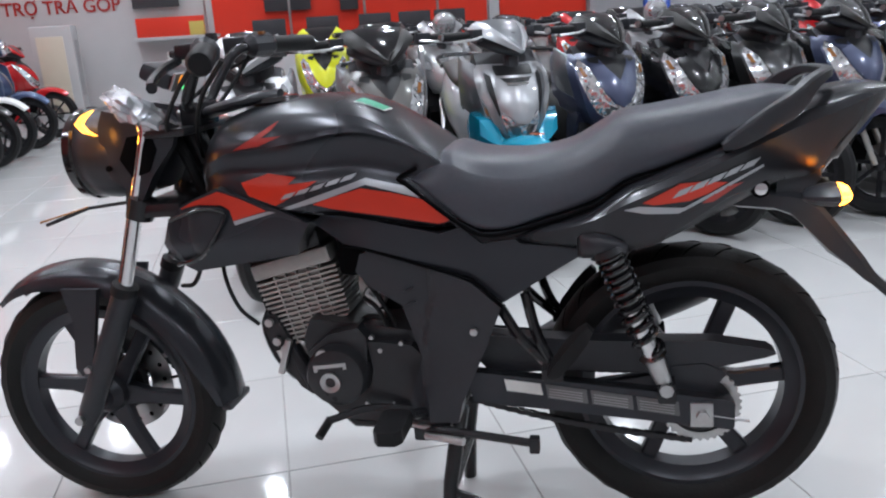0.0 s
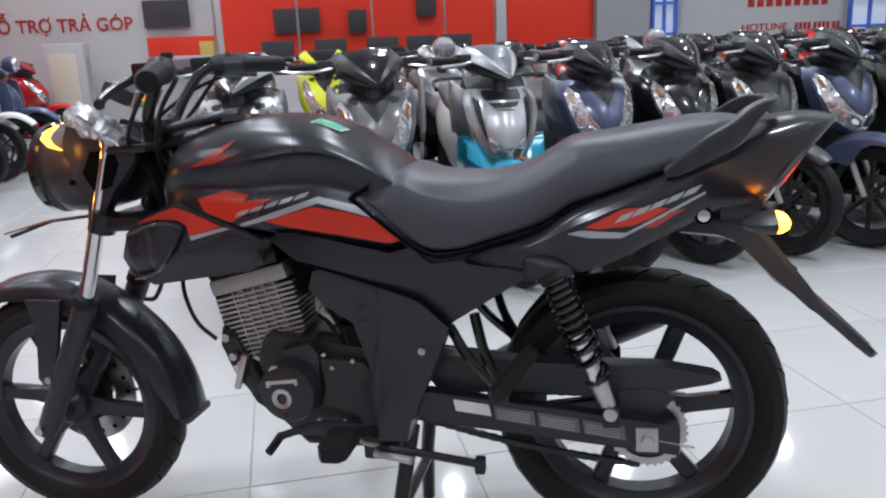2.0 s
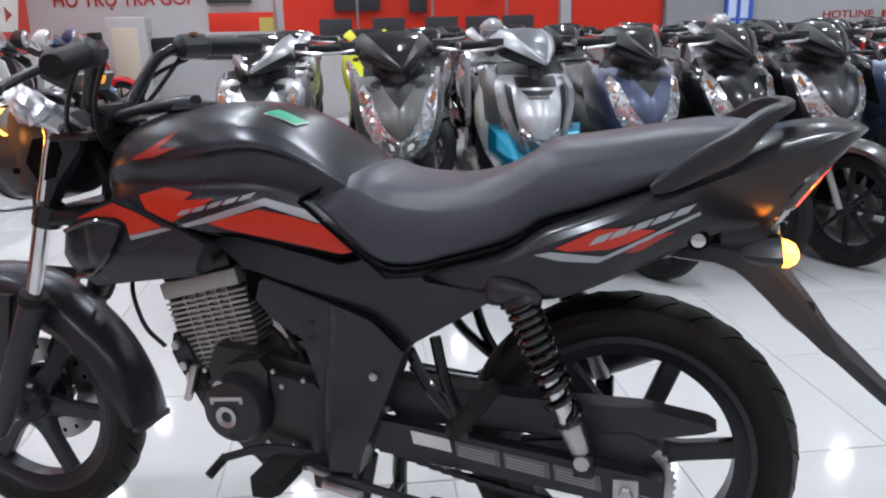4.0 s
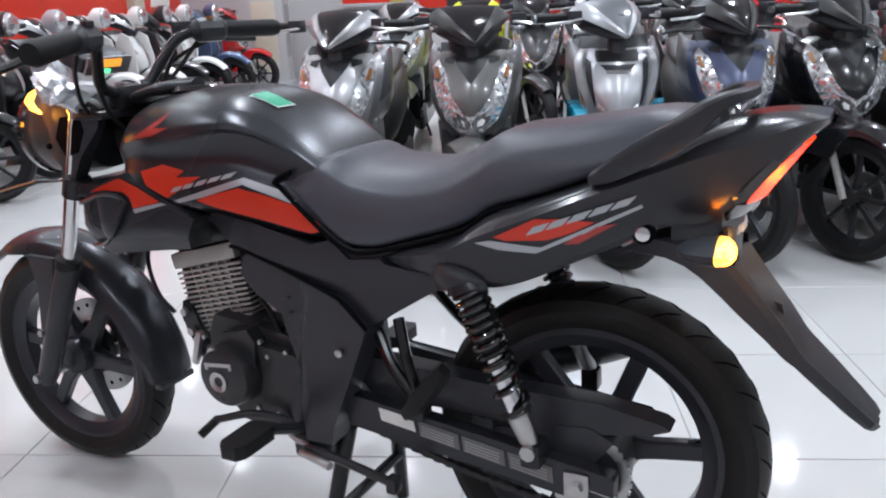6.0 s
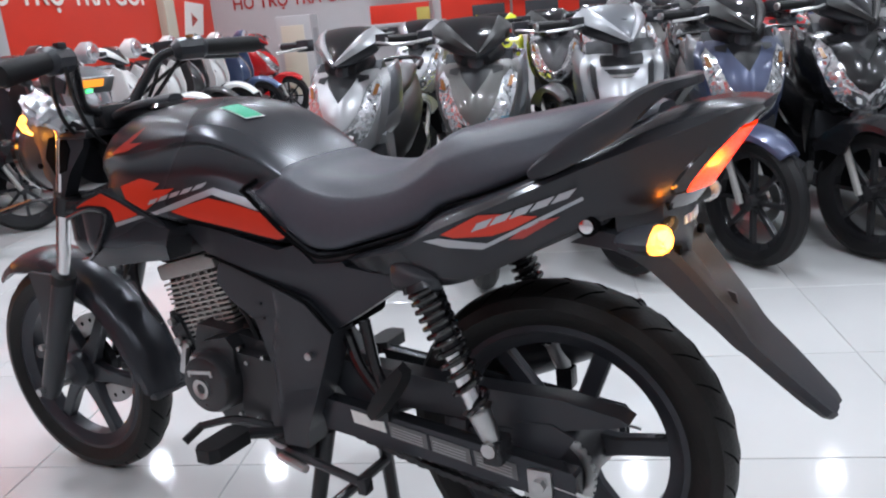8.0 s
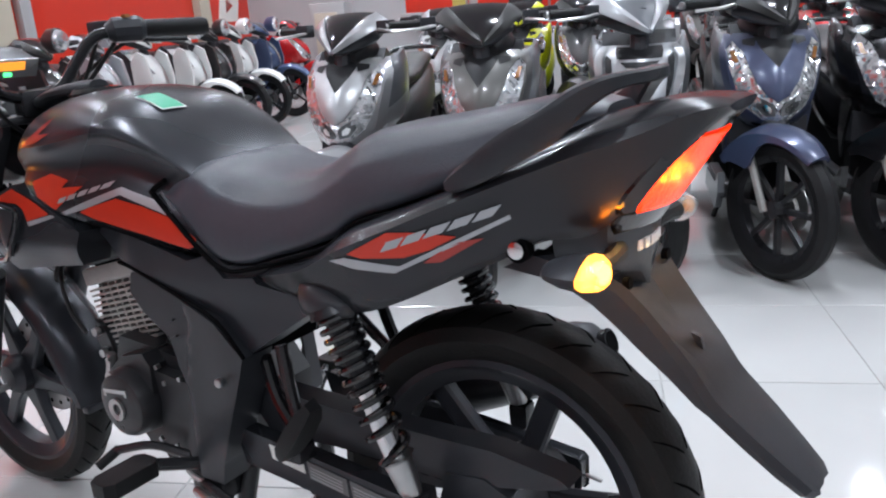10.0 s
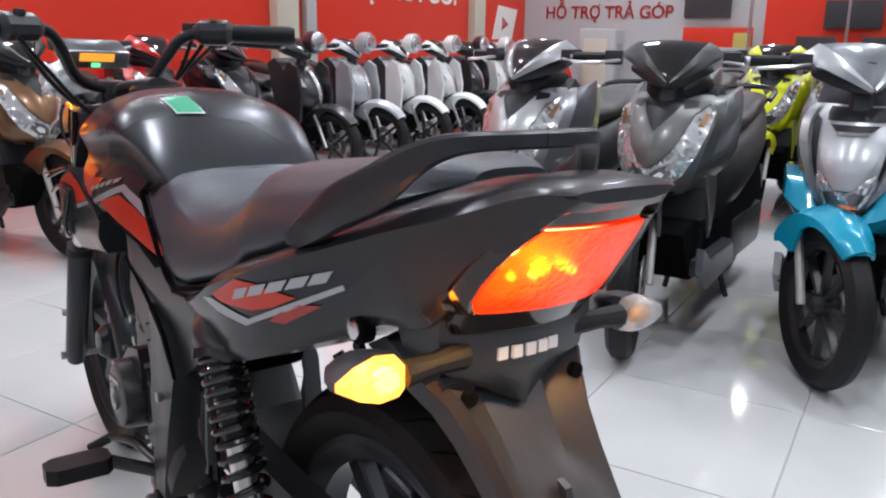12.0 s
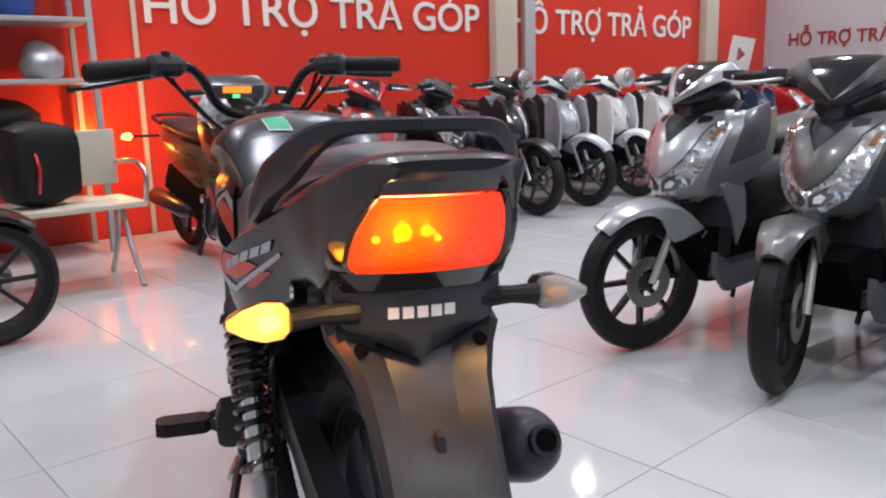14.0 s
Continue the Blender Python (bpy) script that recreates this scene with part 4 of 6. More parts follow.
side_pair("frame_cover", lambda: panel(FRAME_COVER, lambda x, z: 0.15 - 0.02 * ease((-0.6 - x) / 0.12) + 0.004 * ease((z - 0.6) / 0.05), 0.08, 0.006), MATTE, "matte black frame cover")
part("side_cover", panel(SIDE_COVER, side_cover_depth, 0.1, 0.006, 0.01), PLASTIC, bike, "black plastic side cover")
part("side_cover", mirrored(panel([(min(x, -0.52), z) for x, z in SIDE_COVER if x < -0.37 and z > 0.3], side_cover_depth, 0.12, 0.006, 0.02)), PLASTIC, bike, "black plastic side cover")
side_pair("cover_seam", lambda: tube(smooth_path([(-0.66, -0.142, 0.661), (-0.611, -0.148, 0.654), (-0.5, -0.152, 0.6185), (-0.413, -0.158, 0.589), (-0.358, -0.162, 0.5375)], 3), 0.0035, 6), DARK)
for z, w in ((0.538, 0.022), (0.566, 0.02)):
    part("cover_vent", prism([(-0.548, z), (-0.548 + w, z + 0.008), (-0.548 + w, z + 0.011), (-0.548, z + 0.003)], -0.1475, -0.1525), PLASTIC, bike)
side_pair("cover_bolt", lambda: lathe([(0.004, -0.007), (0.0075, -0.006), (0.0075, 0.0), (0.005, 0.004)], (-0.414, -0.168, 0.492), 16), STEEL, "steel cover bolt")
# Added block under the seat; its near-black colour stands in for shade.
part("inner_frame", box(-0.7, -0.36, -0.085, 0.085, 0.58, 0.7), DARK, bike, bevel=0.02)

# swingarm, chain, guard
side_pair("swingarm", lambda: prism([(-0.45, 0.393), (-0.433, 0.328), (0.052, 0.27), (0.058, 0.276), (0.06, 0.322), (0.055, 0.328), (-0.1, 0.35), (-0.264, 0.371)], -0.1, -0.128), SATIN, "black boxed steel swingarm", 0.005)
part("swing_label", prism([(-0.37, 0.376), (-0.3, 0.366), (-0.296, 0.342), (-0.366, 0.352)], -0.1285, -0.13), LABEL_WHITE, bike, "white paper label on the swingarm")
for a in (-0.29, -0.205, -0.12):
    lab = part("swing_label", prism([(a, 0.365 - (a + 0.29) * 0.15), (a + 0.078, 0.353 - (a + 0.29) * 0.15), (a + 0.08, 0.324 - (a + 0.29) * 0.15), (a + 0.003, 0.336 - (a + 0.29) * 0.15)], -0.1285, -0.13), LABEL_GREY, bike, "grey printed label on the swingarm")
    for k in range(4):
        part("print_bar", prism([(a + 0.006, 0.357 - (a + 0.29) * 0.15 - 0.0055 * k), (a + 0.07, 0.347 - (a + 0.29) * 0.15 - 0.0055 * k), (a + 0.07, 0.3448 - (a + 0.29) * 0.15 - 0.0055 * k), (a + 0.006, 0.3548 - (a + 0.29) * 0.15 - 0.0055 * k)], -0.13, -0.1308), INK, lab)
part("chain_guard", prism([(-0.47, 0.458), (-0.3, 0.447), (-0.187, 0.438), (0.026, 0.434), (0.125, 0.416), (0.138, 0.407), (0.118, 0.399), (0.05, 0.385), (-0.027, 0.369), (-0.12, 0.374), (-0.254, 0.378), (-0.4, 0.372)], -0.05, -0.092), PLASTIC, bike, "black plastic chain guard", bevel=0.008)
sprocket = part("sprocket", lathe([(0.06, -0.003), (0.074, -0.003), (0.074, 0.003), (0.06, 0.003)], (0, -0.085, 0.302), 40, closed=True), STEEL, bike, "steel rear sprocket")
for k in range(34):
    a = 2 * math.pi * k / 34
    part("tooth", box(-0.0035, 0.0035, -0.0025, 0.0025, 0, 0.0045, Matrix.Translation((0.073 * math.sin(a), -0.085, 0.302 + 0.073 * math.cos(a))) @ Matrix.Rotation(a, 4, "Y")), STEEL, sprocket)
chain = bmesh.new()
for z0, z1, x0, x1 in ((0.318, 0.226, -0.46, -0.01), (0.41, 0.375, -0.46, 0.0)):
    n = 40
    for k in range(n):
        f = k / n
        x, z = x0 + (x1 - x0) * f, z0 + (z1 - z0) * f - 0.012 * math.sin(math.pi * f)
        box(-0.0062, 0.0062, -0.004 if k % 2 else -0.0065, 0.004 if k % 2 else 0.0065, -0.0055, 0.0055, Matrix.Translation((x, -0.085, z)) @ Matrix.Rotation(math.atan2(z0 - z1, x1 - x0), 4, "Y"), chain)
tagged(part("chain", chain, IRON, bike, "oily steel drive chain"), kind="stuff")
side_pair("axle_plate", lambda: box(-0.022, 0.02, -0.134, -0.127, 0.277, 0.327), STEEL, "steel chain adjuster plate", 0.003)
side_pair("axle_nut", lambda: lathe([(0.012, -0.012), (0.012, 0.0)], (0.0, -0.133, 0.302), 6), STEEL, "steel axle nut", smooth=10)
side_pair("adjuster", lambda: tube([(0.02, -0.125, 0.298), (0.085, -0.125, 0.287)], 0.0035, 6), STEEL)
part("axle", tube([(0, -0.13, 0.302), (0, 0.13, 0.302)], 0.008, 10), STEEL, bike)
part("hub_drum", lathe([(0.02, -0.09), (0.06, -0.085), (0.066, -0.04), (0.06, 0.0), (0.066, 0.05), (0.06, 0.08), (0.02, 0.09)], (0, 0, 0.302), 32), CASE, bike, "black rear hub and brake drum")
part("hub_cover", prism([(-0.07, 0.33), (-0.05, 0.385), (0.01, 0.39), (0.05, 0.37), (0.02, 0.33)], -0.07, -0.095), PLASTIC, bike, bevel=0.006)


# rear shock absorbers
def shock(s):
    root = new("shock_absorber")
    root.parent = bike
    top, low = Vector((-0.166, s * 0.164, 0.655)), Vector((-0.066, s * 0.152, 0.37))
    d = low - top
    side = Vector((0, 1, 0))
    other = d.normalized().cross(side)
    # wound close at the top and wide below, where the bright damper shows
    turns = lambda f: 11.5 * (1 - (1 - f) ** 1.45)
    pts = [top + d * (0.07 + 0.71 * f) + 0.0245 * (math.cos(2 * math.pi * turns(f)) * side + math.sin(2 * math.pi * turns(f)) * other) for f in (k / 230 for k in range(231))]
    part("spring", tube(pts, 0.005, 7), GLOSS, root, "gloss black coil spring")
    part("damper", tube([top + d * 0.05, top + d * 0.44], 0.018, 14), IRON, root)
    part("damper_rod", tube([top + d * 0.43, top + d * 0.8], 0.0165, 16), CHROME, root, "bright damper body")
    part("lower_lug", tube([top + d * 0.78, top + d * 0.8, top + d * 0.93, top + d], [0.026, 0.02, 0.0165, 0.013], 16), STEEL, root, "chrome lower shock lug")
    part("spring_seat", tube([top + d * 0.03, top + d * 0.07], [0.03, 0.034], 18), IRON, root)
    part("pivot_bolt", lathe([(0.013, -0.006), (0.013, 0.02)], low + Vector((0, s * 0.01 - 0.007, 0)), 8), STEEL, root)
    part("pivot_clevis", box(-0.016, 0.018, -0.016, 0.03 if s < 0 else 0.016, -0.03, 0.012, Matrix.Translation(low)), IRON, root, bevel=0.006)
    part("top_cap", loft([hoop(-0.167 + x, w, 0.672 + t, 0.628 - t * 0.2, 0.648, 2.2, 16, s * 0.164) for x, w, t in ((-0.046, 0.008, -0.002), (-0.036, 0.018, 0.006), (-0.012, 0.025, 0.006), (0.014, 0.025, -0.002), (0.034, 0.018, -0.014), (0.042, 0.006, -0.022))]), PLASTIC, root, "black rubber shock cap", smooth=60)


shock(-1)
shock(1)

# engine
engine = new("engine")
engine.parent = bike
tagged(engine, "air-cooled single-cylinder engine with grey fins")
lean = Matrix.Translation((-0.757, -0.005, 0.418)) @ Matrix.Rotation(radians(-13), 4, "Y")
part("barrel", box(-0.055, 0.055, -0.055, 0.055, 0.0, 0.2, lean), ALLOY, engine)
for k in range(14):
    w = 0.058 + 0.0065 * min(k, 4) + 0.0006 * k
    part("fin", box(-w, w, -0.068, 0.068, 0.03 + 0.0107 * k, 0.0346 + 0.0107 * k, lean), ALLOY, engine)
for k in range(5):
    part("fin_post", box(-0.05 + 0.025 * k - 0.002, -0.05 + 0.025 * k + 0.002, -0.0655, 0.0655, 0.03, 0.18, lean), ALLOY, engine)
part("cylinder_head", box(-0.09, 0.088, -0.074, 0.074, 0.182, 0.216, lean), ALLOY, engine, "grey alloy cylinder head", bevel=0.006)
part("head_cover", box(-0.084, 0.076, -0.066, 0.066, 0.216, 0.262, lean), CASE, engine, "black head cover", bevel=0.014)
part("crankcase", prism([(-0.785, 0.455), (-0.765, 0.5), (-0.66, 0.49), (-0.54, 0.47), (-0.49, 0.4), (-0.5, 0.3), (-0.6, 0.268), (-0.72, 0.278), (-0.765, 0.335)], 0.1, -0.105), CASE, engine, "black crankcase", bevel=0.015)
part("alternator_cover", lathe([(0.052, -0.066), (0.058, -0.064), (0.063, -0.055), (0.065, -0.03), (0.068, 0.0), (0.068, 0.03)], (-0.705, -0.1, 0.396), 48), CASE, engine, "round black alternator cover", smooth=40)
part("cover_ring", lathe([(0.011, -0.002), (0.021, -0.004), (0.021, 0.002), (0.011, 0.002)], (-0.714, -0.167, 0.388), 24, closed=True), STEEL, engine, "bright timing cap")
part("cover_bridge", prism([(-0.746, 0.424), (-0.678, 0.43), (-0.677, 0.417), (-0.684, 0.416), (-0.684, 0.422), (-0.738, 0.417), (-0.738, 0.411), (-0.745, 0.41)], -0.16, -0.1685), STEEL, engine, "pale metal mark on the cover")
part("inspection_cap", lathe([(0.013, -0.004), (0.013, 0.004)], (-0.726, -0.16, 0.443), 16), STEEL, engine)
part("sprocket_cover", prism([(-0.64, 0.46), (-0.55, 0.45), (-0.5, 0.4), (-0.51, 0.31), (-0.6, 0.29), (-0.65, 0.33), (-0.635, 0.4)], -0.09, -0.13), CASE, engine, bevel=0.01)
for x, z in ((-0.665, 0.478), (-0.63, 0.468), (-0.615, 0.44), (-0.775, 0.46), (-0.655, 0.325), (-0.57, 0.455)):
    part("case_bolt", lathe([(0.0048, -0.005), (0.0048, 0.004)], (x, -0.128, z), 8), STEEL, engine)
part("case_arm", prism([(-0.768, 0.44), (-0.72, 0.478), (-0.655, 0.492), (-0.638, 0.47), (-0.642, 0.42), (-0.66, 0.36), (-0.72, 0.4)], -0.08, -0.138), CASE, engine, bevel=0.008)
part("carburettor", loft([hoop(x, 0.03, z + 0.035, z - 0.035, z, 2.5, 16, -0.02) for x, z in ((-0.67, 0.55), (-0.64, 0.55), (-0.6, 0.555), (-0.56, 0.56))]), ALLOY, engine)
# The intake box takes the painted shade colour, so the space reads dark.
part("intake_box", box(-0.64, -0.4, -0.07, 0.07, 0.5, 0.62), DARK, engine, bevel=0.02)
part("throttle_wheel", lathe([(0.022, -0.006), (0.026, 0.0), (0.022, 0.006)], (-0.63, -0.07, 0.535), 20), STEEL, engine)
for pts in ([(-0.66, -0.08, 0.6), (-0.63, -0.09, 0.56), (-0.6, -0.085, 0.5), (-0.58, -0.1, 0.46)], [(-0.65, -0.09, 0.54), (-0.62, -0.1, 0.52), (-0.6, -0.1, 0.47)], [(-0.67, -0.06, 0.48), (-0.64, -0.09, 0.5), (-0.6, -0.09, 0.49)]):
    part("hose", tube(smooth_path(pts, 4), 0.005, 7), RUBBER, engine)

# frame tubes and pipes
part("down_tube", tube([(-0.96, 0, 0.74), (-0.9, -0.02, 0.6), (-0.85, -0.06, 0.47), (-0.79, -0.07, 0.34)], 0.019, 12), IRON, bike, "black frame down tube")
part("engine_plate", prism([(-0.872, 0.51), (-0.85, 0.5), (-0.78, 0.34), (-0.79, 0.322), (-0.815, 0.34), (-0.868, 0.44), (-0.88, 0.47)], -0.07, -0.082), IRON, bike, "black engine mounting plate", bevel=0.003)
part("horn_bracket", box(-0.853, -0.839, -0.1, -0.086, 0.375, 0.455, Matrix.Translation((-0.838, -0.09, 0.41)) @ Matrix.Rotation(radians(20), 4, "Y") @ Matrix.Translation((0.846, 0.09, -0.41))), STEEL, bike, "zinc bracket", bevel=0.003)
part("plate_label", prism([(-0.858, 0.424), (-0.848, 0.424), (-0.841, 0.402), (-0.851, 0.402)], -0.083, -0.0845), LABEL_WHITE, bike, "small white paper label on the engine plate")
for x, z in ((-0.862, 0.49), (-0.85, 0.448), (-0.835, 0.43)):
    part("frame_bolt", lathe([(0.009, -0.006), (0.009, 0.004)], (x, -0.09, z), 8), STEEL, bike)
part("cable", tube(smooth_path([(-0.955, -0.05, 0.66), (-0.945, -0.09, 0.6), (-0.92, -0.1, 0.53), (-0.88, -0.1, 0.49)], 5), 0.0045, 7), RUBBER, bike, "black cable loop")
part("brake_hose", tube(smooth_path([(-1.05, 0.02, 0.7), (-1.02, -0.04, 0.62), (-1.04, -0.05, 0.57), (-1.1, 0.0, 0.55)], 5), 0.005, 7), RUBBER, bike)
part("steering_head", tube([(-1.02, 0, 0.9), (-0.97, 0, 0.75)], 0.03, 14), IRON, bike)
part("wiring_loom", tube(smooth_path([(-1.03, -0.05, 0.9), (-1.0, -0.06, 0.84), (-0.985, -0.045, 0.77), (-0.96, -0.04, 0.7)], 4), [0.012] * 13, 8), RUBBER, bike)
part("lower_frame", tube([(-0.79, -0.07, 0.34), (-0.7, -0.08, 0.26), (-0.5, -0.09, 0.26), (-0.44, -0.1, 0.36)], 0.013, 10), IRON, bike)
part("exhaust_pipe", tube(smooth_path([(-0.84, 0.03, 0.5), (-0.93, 0.05, 0.44), (-0.9, 0.09, 0.3), (-0.75, 0.12, 0.235), (-0.5, 0.13, 0.24), (-0.36, 0.15, 0.3)], 5), 0.018, 12), IRON, bike, "black exhaust header pipe")
muffler = part("muffler", tube([(-0.38, 0.15, 0.3), (-0.32, 0.165, 0.325), (-0.2, 0.185, 0.375), (-0.03, 0.2, 0.442), (0.025, 0.203, 0.463), (0.05, 0.204, 0.473), (0.062, 0.204, 0.478)], [0.022, 0.042, 0.053, 0.055, 0.053, 0.044, 0.03], 28), PLASTIC, bike, "matte black muffler", smooth=50)
part("muffler_tip", tube([(0.045, 0.212, 0.474), (0.073, 0.213, 0.486)], 0.022, 20), IRON, muffler)
part("tip_hole", tube([(0.07, 0.213, 0.4848), (0.0745, 0.213, 0.4868)], 0.016, 16), DARK, muffler)
part("muffler_bracket", box(-0.16, -0.1, 0.155, 0.163, 0.4, 0.47), IRON, muffler, bevel=0.004)

# rests, shifter, stands
def tube_part(name, pts, r, mat, label="", n=10):
    return part(name, tube(smooth_path(pts, 4) if len(pts) > 2 else pts, r, n), mat, bike, label)


for s in (-1, 1):
    part("foot_peg", loft([[(-0.565 + px, s * yy, 0.342 + pz) for px, pz in ((-w, -0.013), (w, -0.013), (w, 0.013), (-w, 0.013))] for yy, w in ((0.215, 0.016), (0.225, 0.028), (0.3, 0.027), (0.315, 0.016))]), RUBBER, bike, "black rubber foot peg", bevel=0.004)
    tube_part("peg_bar", [(-0.5, s * 0.1, 0.3), (-0.54, s * 0.16, 0.318), (-0.565, s * 0.22, 0.34)], 0.011, IRON)
    tube_part("rear_peg_tube", [(-0.37, s * 0.11, 0.52), (-0.33, s * 0.13, 0.46), (-0.268, s * 0.142, 0.4)], 0.0105, GLOSS)
    tube_part("rear_peg_tube", [(-0.318, s * 0.12, 0.55), (-0.3, s * 0.13, 0.47), (-0.27, s * 0.142, 0.405)], 0.0105, GLOSS)
    part("rear_peg", loft([[(x - h, s * (0.19 - w), z + h), (x + h, s * (0.19 - w), z - h), (x + h * 0.7, s * (0.19 + w), z - h * 0.7), (x - h * 0.7, s * (0.19 + w), z + h * 0.7)] for x, z, w, h in ((-0.275, 0.406, 0.008, 0.006), (-0.262, 0.422, 0.016, 0.011), (-0.235, 0.455, 0.019, 0.0125), (-0.21, 0.486, 0.017, 0.011), (-0.197, 0.503, 0.011, 0.007))]), RUBBER, bike, "folded black passenger peg", bevel=0.004)
    part("peg_clamp", box(-0.292, -0.25, s * 0.16 - 0.018, s * 0.16 + 0.018, 0.39, 0.416), IRON, bike, bevel=0.006)
tube_part("shift_lever", [(-0.56, -0.14, 0.318), (-0.64, -0.16, 0.33), (-0.72, -0.18, 0.312)], 0.008, IRON, "black gear lever")
tube_part("shift_toe", [(-0.722, -0.175, 0.312), (-0.735, -0.215, 0.292)], 0.009, RUBBER)
tube_part("shift_rod", [(-0.6, -0.14, 0.33), (-0.56, -0.15, 0.29), (-0.5, -0.155, 0.282)], 0.005, STEEL)
tube_part("side_stand", [(-0.53, -0.15, 0.28), (-0.45, -0.17, 0.281), (-0.32, -0.19, 0.272)], 0.0085, IRON, "folded black side stand")
part("side_stand_foot", box(-0.322, -0.302, -0.202, -0.178, 0.254, 0.284), IRON, bike, bevel=0.004)
tube_part("stand_spring", [(-0.53, -0.165, 0.272), (-0.45, -0.185, 0.27)], 0.008, STEEL, "bright stand spring")
part("stand_pivot", box(-0.56, -0.48, -0.15, -0.1, 0.25, 0.3), IRON, bike, bevel=0.008)
for s in (-1, 1):
    part("centre_stand_leg", tube([(-0.47, s * 0.09, 0.3), (-0.5, s * 0.12, 0.14), (-0.515, s * 0.145, -0.018 + (0.005 if s > 0 else 0))], [0.017, 0.016, 0.015], 12), IRON, bike, "black centre stand leg")
    part("stand_shoe", box(-0.55, -0.485, s * 0.15 - 0.018, s * 0.15 + 0.018, -0.0335 + (0.003 if s > 0 else -0.003), -0.02), IRON, bike, bevel=0.004)
part("stand_crossbar", tube([(-0.5, -0.12, 0.12), (-0.5, 0.12, 0.12)], 0.012, 10), IRON, bike)
tube_part("stand_tang", [(-0.5, -0.12, 0.12), (-0.44, -0.14, 0.11), (-0.41, -0.17, 0.1)], 0.009, IRON)

# front end
for s in (-1, 1):
    part("fork_slider", tube([(-1.326, s * 0.1 - 0.02, 0.272), (-1.308, s * 0.1 - 0.02, 0.302), (-1.165, s * 0.1 - 0.02, 0.572), (-1.16, s * 0.1 - 0.02, 0.584)], [0.02, 0.025, 0.026, 0.023], 18), PLASTIC, bike, "satin black fork slider")
    part("fork_tube", tube([(-1.165, s * 0.1 - 0.02, 0.575), (-1.045, s * 0.1 - 0.02, 0.91)], 0.0155, 16), CHROME, bike, "chrome fork tube")
    part("dust_seal", tube([(-1.168, s * 0.1 - 0.02, 0.572), (-1.158, s * 0.1 - 0.02, 0.592)], 0.0275, 18), RUBBER, bike)
    part("fork_cap", lathe([(0.02, -0.004), (0.02, 0.008), (0.012, 0.012)], (-1.043, s * 0.1 - 0.02, 0.914), 20, axis="Z"), CHROME, bike, "chrome fork cap")
    part("fork_clamp", tube([(-1.095, s * 0.1 - 0.02, 0.735), (-1.08, s * 0.1 - 0.02, 0.775)], 0.028, 16), IRON, bike)
    part("fork_axle_bolt", lathe([(0.011, -0.006), (0.011, 0.006)], (-1.318, s * 0.128 - 0.02, 0.29), 6), STEEL, bike, smooth=10)
    part("fork_lug_bolt", lathe([(0.008, -0.004), (0.008, 0.006)], (-1.272, s * 0.126 - 0.02, 0.41), 8), STEEL, bike)
part("front_axle", tube([(-1.322, -0.14, 0.285), (-1.322, 0.1, 0.285)], 0.008, 10), STEEL, bike)
part("lower_yoke", box(-1.1, -0.99, -0.14, 0.1, 0.735, 0.765), IRON, bike, bevel=0.01)
part("top_yoke", box(-1.06, -0.955, -0.135, 0.095, 0.893, 0.91), CASE, bike, "black top yoke", bevel=0.008)
tilt = Matrix.Translation((-1.225, 0, 0.4)) @ Matrix.Rotation(radians(25), 4, "Y") @ Matrix.Translation((1.225, 0, -0.4))
caliper = part("caliper", prism([(-1.275, 0.375), (-1.262, 0.445), (-1.225, 0.462), (-1.185, 0.44), (-1.178, 0.37), (-1.2, 0.338), (-1.25, 0.34)], 0.05, 0.105), IRON, bike, "black brake caliper", bevel=0.01)
for k in range(4):
    part("caliper_rib", box(-1.172, -1.16, 0.04, 0.11, 0.352 + 0.026 * k, 0.366 + 0.026 * k, tilt), IRON, caliper, bevel=0.004)
part("caliper_bracket", prism([(-1.31, 0.4), (-1.27, 0.47), (-1.235, 0.485), (-1.225, 0.46), (-1.27, 0.4), (-1.3, 0.37)], 0.03, 0.045), IRON, caliper, bevel=0.004)
for x, z in ((-1.245, 0.43), (-1.205, 0.365)):
    part("caliper_bolt", lathe([(0.007, -0.008), (0.007, 0.004)], (x, 0.05, z), 8), STEEL, caliper)

# front mudguard: an arched shell round the wheel
rings = []
for k in range(25):
    a = radians(133 - 136 * k / 24)
    f = k / 24
    r = float(np.interp(133 - 136 * f, (-3, 15, 45, 60, 90, 115, 133), (0.322, 0.312, 0.301, 0.304, 0.316, 0.323, 0.325)))
    w = 0.066 * (0.55 + 0.45 * min(1, f * 5 + 0.2)) * (1 if f < 0.9 else 1 - (f - 0.9) * 1.2)
    drop = 0.05 * (0.4 + 0.6 * min(1, f * 4)) * (1 if f < 0.85 else 1 - (f - 0.85) * 3)
    section = [(-1.0, -drop), (-0.97, -drop * 0.45), (-0.75, -0.008), (-0.4, 0.0), (0.0, 0.004), (0.4, 0.0), (0.75, -0.008), (0.97, -drop * 0.45), (1.0, -drop), (0.9, -drop), (0.86, -drop * 0.5), (0.6, -0.014), (0.0, -0.004), (-0.6, -0.014), (-0.86, -drop * 0.5), (-0.9, -drop)]
    rings.append([(-1.319 + (r + d) * math.cos(a), -0.018 + w * u, 0.306 + (r + d) * math.sin(a)) for u, d in section])
fender = part("front_mudguard", loft(rings), SATIN, bike, "satin charcoal front mudguard", smooth=50)
side_pair("fender_stay", lambda: prism([(-1.335, 0.58), (-1.245, 0.577), (-1.268, 0.49), (-1.298, 0.392), (-1.325, 0.375), (-1.338, 0.395), (-1.32, 0.5)], -0.088, -0.1), PLASTIC, "black mudguard stay", 0.005)
